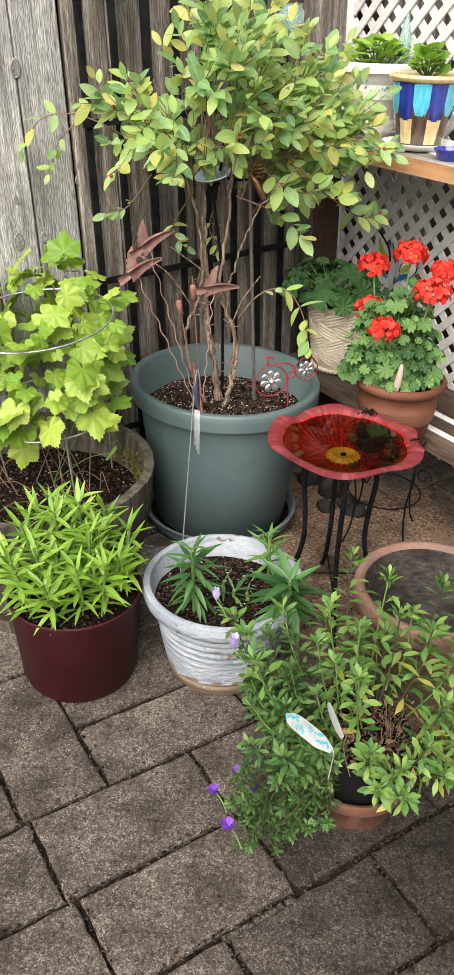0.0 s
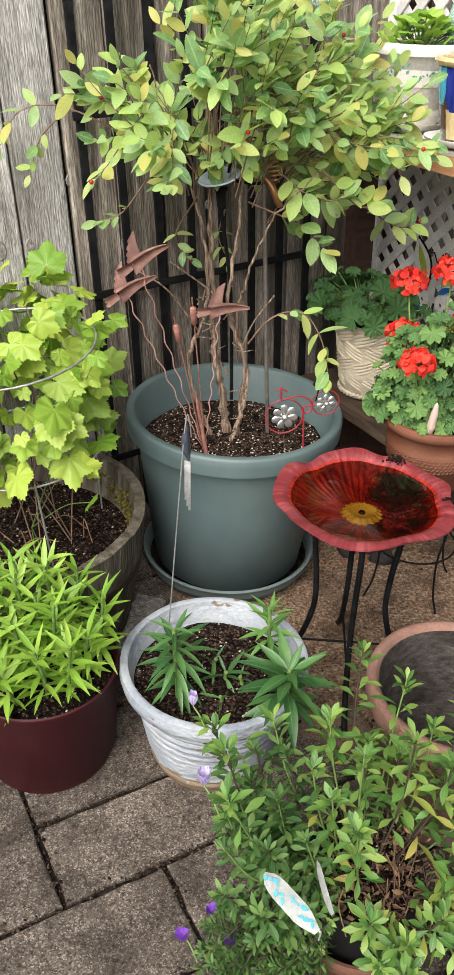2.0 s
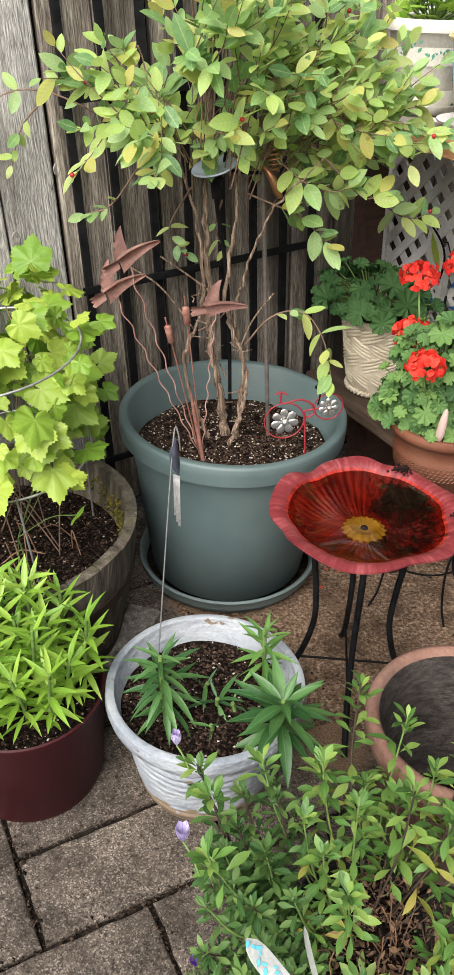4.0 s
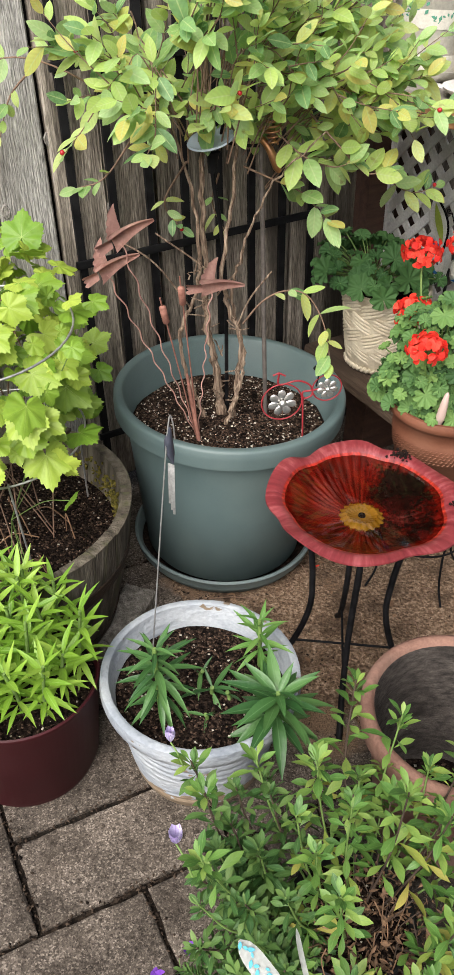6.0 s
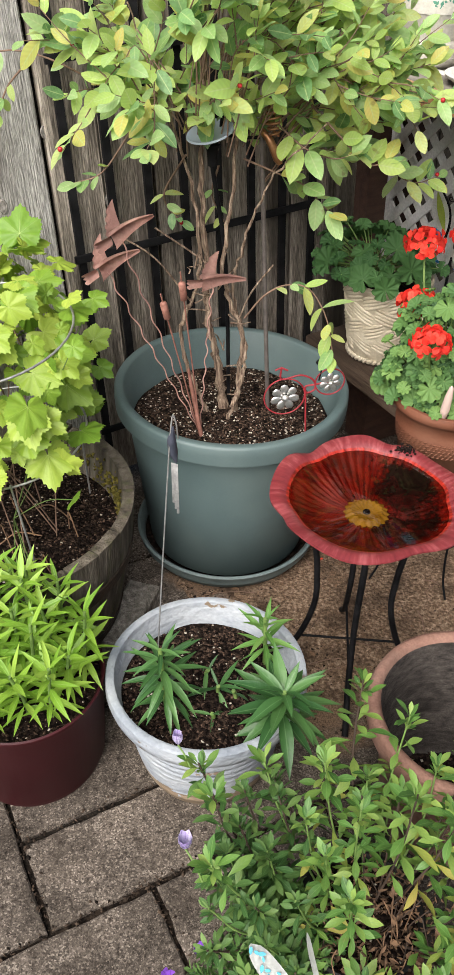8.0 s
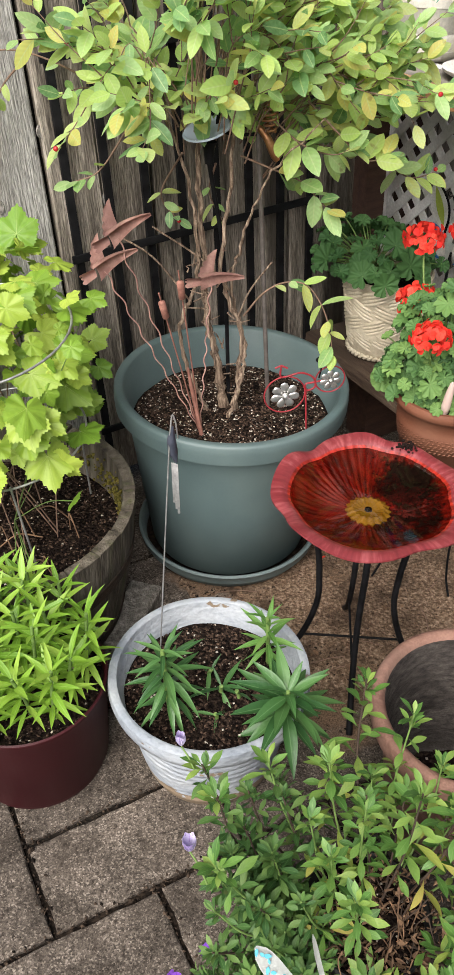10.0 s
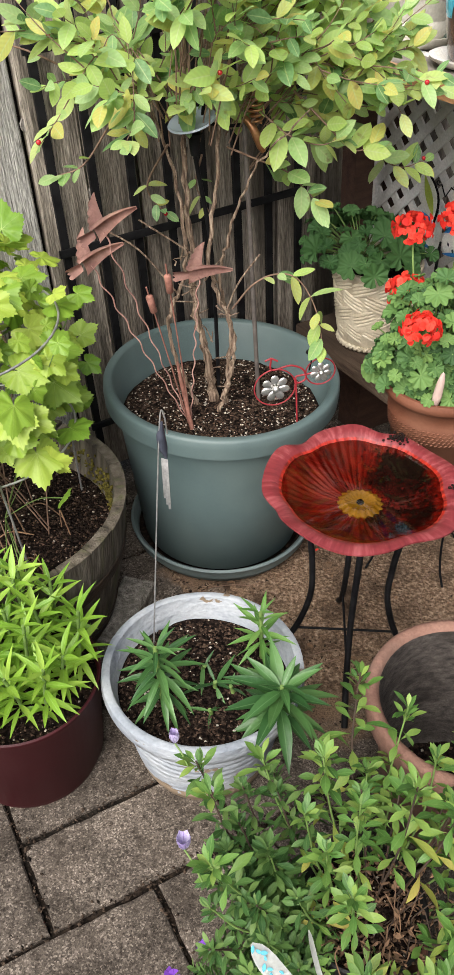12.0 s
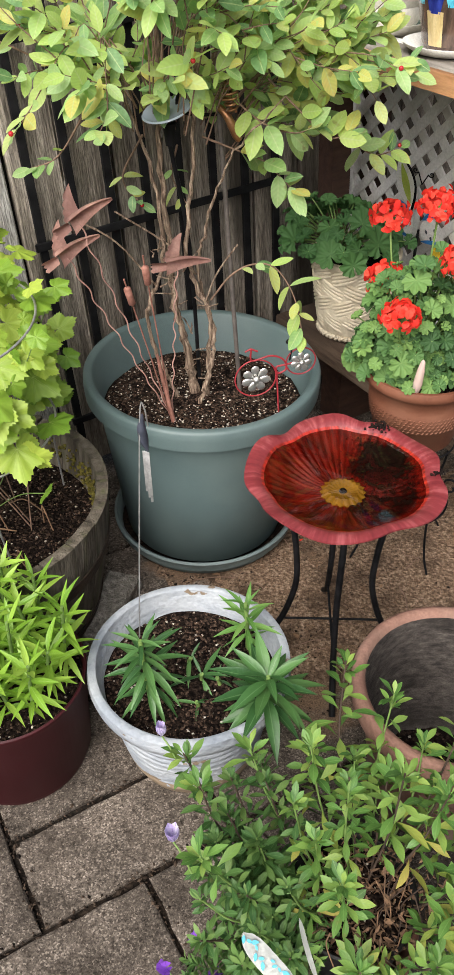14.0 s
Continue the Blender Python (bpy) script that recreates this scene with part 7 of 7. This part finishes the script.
tagged(slip, "blank white plastic plant label lying on the bench", "plant label")
rock("pebble", (-0.03, 1.62, 0.0), (0.014, 0.011, 0.008), M_STONE, "small grey pebble on the pavers", 4.4)

# ---- pavers ----
PAVE = radians(33)
paving = thing("pavement", (0, 0, 0), "weathered exposed-aggregate concrete pavers with dirty open joints", "pavement", kind="structure", turn=PAVE)


def paver_mesh(w, h, seed):
    """A worn slab: its upper edge is uneven and rounded."""
    bm = bmesh.new()
    n, mth = 9, 6
    edge = [(-1 + 2 * i / n, -1) for i in range(n)] + [(1, -1 + 2 * i / mth) for i in range(mth)] + [(1 - 2 * i / n, 1) for i in range(n)] + [(-1, 1 - 2 * i / mth) for i in range(mth)]
    rings = []
    for inset, z in ((0.0, -0.05), (0.0, -0.006), (0.003, -0.0015), (0.009, 0.0)):
        ring = []
        for k, (a, b) in enumerate(edge):
            j = 0.006 * noise.noise((k * 0.9, seed * 5.3, inset * 20)) + 0.005 * noise.noise((k * 2.7, seed * 9.3, inset * 90))
            ring.append(bm.verts.new((a * (w / 2 - inset + j), b * (h / 2 - inset + j), z)))
        rings.append(ring)
    for A, B in zip(rings, rings[1:]):
        for k in range(len(A)):
            bm.faces.new((A[k], A[(k + 1) % len(A)], B[(k + 1) % len(A)], B[k]))
    bm.faces.new(rings[-1])
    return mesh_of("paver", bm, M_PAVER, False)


cells = [(0.08, 0.475, 0.425, 0.64), (0.475, 0.87, 0.425, 0.64), (-0.32, 0.08, 0.425, 0.64),
         (0.06, 0.46, 0.642, 0.86), (0.46, 0.86, 0.642, 0.86), (-0.34, 0.06, 0.642, 0.86),
         (0.045, 0.25, 0.863, 1.31), (0.25, 0.66, 0.863, 1.06), (0.25, 0.66, 1.062, 1.31), (-0.36, 0.045, 0.863, 1.09), (-0.36, 0.045, 1.092, 1.31), (0.66, 1.07, 0.863, 1.09), (0.66, 1.07, 1.092, 1.31),
         (0.3, 0.66, 0.2, 0.419), (-0.1, 0.3, 0.2, 0.422), (0.66, 1.06, 0.2, 0.42), (-0.5, -0.1, 0.2, 0.422), (0.87, 1.27, 0.425, 0.64), (0.86, 1.26, 0.642, 0.86), (1.07, 1.48, 0.863, 1.09), (1.07, 1.48, 1.092, 1.31)]
for r in range(-3, 6):
    v0 = 1.312 + 0.218 * (r - 2) if r >= 2 else 0.198 - 0.218 * (2 - r)
    if r < 2 and v0 > 0.19:
        continue
    off = 0.205 * (r % 2) + 0.04
    for c in range(-4, 7):
        cells.append((off + 0.41 * c - 0.2, off + 0.41 * (c + 1) - 0.2, v0, v0 + 0.217))
for r, v0 in enumerate((0.425, 0.642, 0.863, 1.092)):
    for c in range(4):
        u1 = (-0.32, -0.34, -0.36, -0.36)[r] - 0.41 * c
        cells.append((u1 - 0.41, u1, v0, v0 + 0.216))
cells += [(-0.91, -0.5, 0.2, 0.422), (-1.32, -0.91, 0.2, 0.422), (-1.73, -1.32, 0.2, 0.422), (1.06, 1.47, 0.2, 0.42), (1.27, 1.68, 0.425, 0.64), (1.26, 1.67, 0.642, 0.86), (1.48, 1.89, 0.863, 1.09)]
cells += [(u, u + 0.409, v0, v1) for u0, v0, v1 in ((1.47, 0.2, 0.42), (1.68, 0.425, 0.64), (1.67, 0.642, 0.86), (1.89, 0.863, 1.09), (1.48, 1.092, 1.31)) for u in (u0, u0 + 0.41, u0 + 0.82)]
# only those that lie between the fence and the house
cells = [c for c in cells if (c[0] + c[1]) / 2 < 2.3 and (c[2] + c[3]) / 2 < 2.08]
random.seed(121)
shared = {}
for k, (u0, u1, v0, v1) in enumerate(cells):
    w, h = round(u1 - u0 - 0.0105, 3), round(v1 - v0 - 0.009, 3)
    key = (w, h, k % 4)
    if key not in shared:
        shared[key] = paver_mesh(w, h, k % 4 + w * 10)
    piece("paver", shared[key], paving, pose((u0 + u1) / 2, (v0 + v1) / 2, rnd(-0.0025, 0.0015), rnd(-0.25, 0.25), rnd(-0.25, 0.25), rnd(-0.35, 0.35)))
# broken slivers in the wide joint
for k in range(5):
    bm = box(rnd(0.02, 0.045), 0.012, 0.03, 0.003)
    part("paver_sliver", bm, M_PAVER, paving, m=pose(0.31 + 0.035 * k, 0.4165, -0.031, 0, 0, rnd(-6, 6)), smooth=False)

# loose dirt swept over the pavers round the planters: it lies deepest in the joints
def dirt_sheet():
    random.seed(131)
    n = 110
    x0, x1, y0, y1 = -0.25, 1.0, 1.32, 2.3
    bm = bmesh.new()
    grid = []
    for j in range(n + 1):
        row = []
        for i in range(n + 1):
            x, y = x0 + (x1 - x0) * i / n, y0 + (y1 - y0) * j / n
            near = 1 - math.hypot((x - 0.4) / 0.62, (y - 1.83) / 0.5)
            z = -0.0035 + 0.0105 * min(0.62, near) + 0.0035 * noise.noise((x * 9, y * 9, 3.0)) + 0.0022 * noise.noise((x * 42, y * 42, 1.0))
            row.append(bm.verts.new((x, y, max(-0.009, z))))
        grid.append(row)
    for A, B in zip(grid, grid[1:]):
        for i in range(n):
            bm.faces.new((A[i], A[i + 1], B[i + 1], B[i]))
    ob = new("loose_dirt", mesh_of("loose_dirt", bm, M_DIRT))
    tagged(ob, "loose brown sandy dirt over the pavers by the planters", "dirt", kind="stuff")


dirt_sheet()


# chips, grit and plant scraps along the joints and over the dirt
def grit():
    random.seed(141)
    rot = Matrix.Rotation(PAVE, 3, "Z")
    vs, fs = [], []

    def chip(c, s, flat):
        x = Vector((rnd(-1, 1), rnd(-1, 1), rnd(-0.2, 0.2))).normalized() * s
        y = x.cross(Vector((0, 0, 1))).normalized() * s * flat
        k = len(vs)
        vs.extend([c - x, c + y * 0.8 - x * 0.2, c + x, c - y, c + Vector((0, 0, s * 0.6))])
        fs.extend([[k, k + 3, k + 4], [k + 3, k + 2, k + 4], [k + 2, k + 1, k + 4], [k + 1, k, k + 4]])

    for u0, u1, v0, v1 in cells:
        for (a, b), (c, d) in (((u0, v0), (u1, v0)), ((u0, v0), (u0, v1))):
            for _ in range(int(330 * (math.hypot(c - a, d - b)))):
                t = rnd(0, 1)
                off = random.gauss(0, 0.006)
                q = rot @ Vector((a + (c - a) * t + (off if a == c else 0), b + (d - b) * t + (off if b == d else 0), 0))
                if -0.7 < q.x < 1.0 and 0.3 < q.y < 2.0:
                    q.z = -0.004 if abs(off) < 0.004 else 0.0005
                    chip(q, abs(random.gauss(0.0024, 0.002)) + 0.0008, rnd(0.3, 0.9))
    for _ in range(1500):
        q = Vector((rnd(-0.2, 0.85), rnd(1.36, 2.1), 0.002))
        if math.hypot((q.x - 0.4) / 0.6, (q.y - 1.75) / 0.5) < 1:
            chip(q, abs(random.gauss(0.0018, 0.0016)) + 0.0008, rnd(0.3, 0.9))
    me = bpy.data.meshes.new("grit")
    me.from_pydata(vs, [], fs)
    me.materials.append(M_GRIT)
    tagged(new("grit", me), "brown grit and plant scraps in the paving joints", "grit", kind="stuff")


grit()
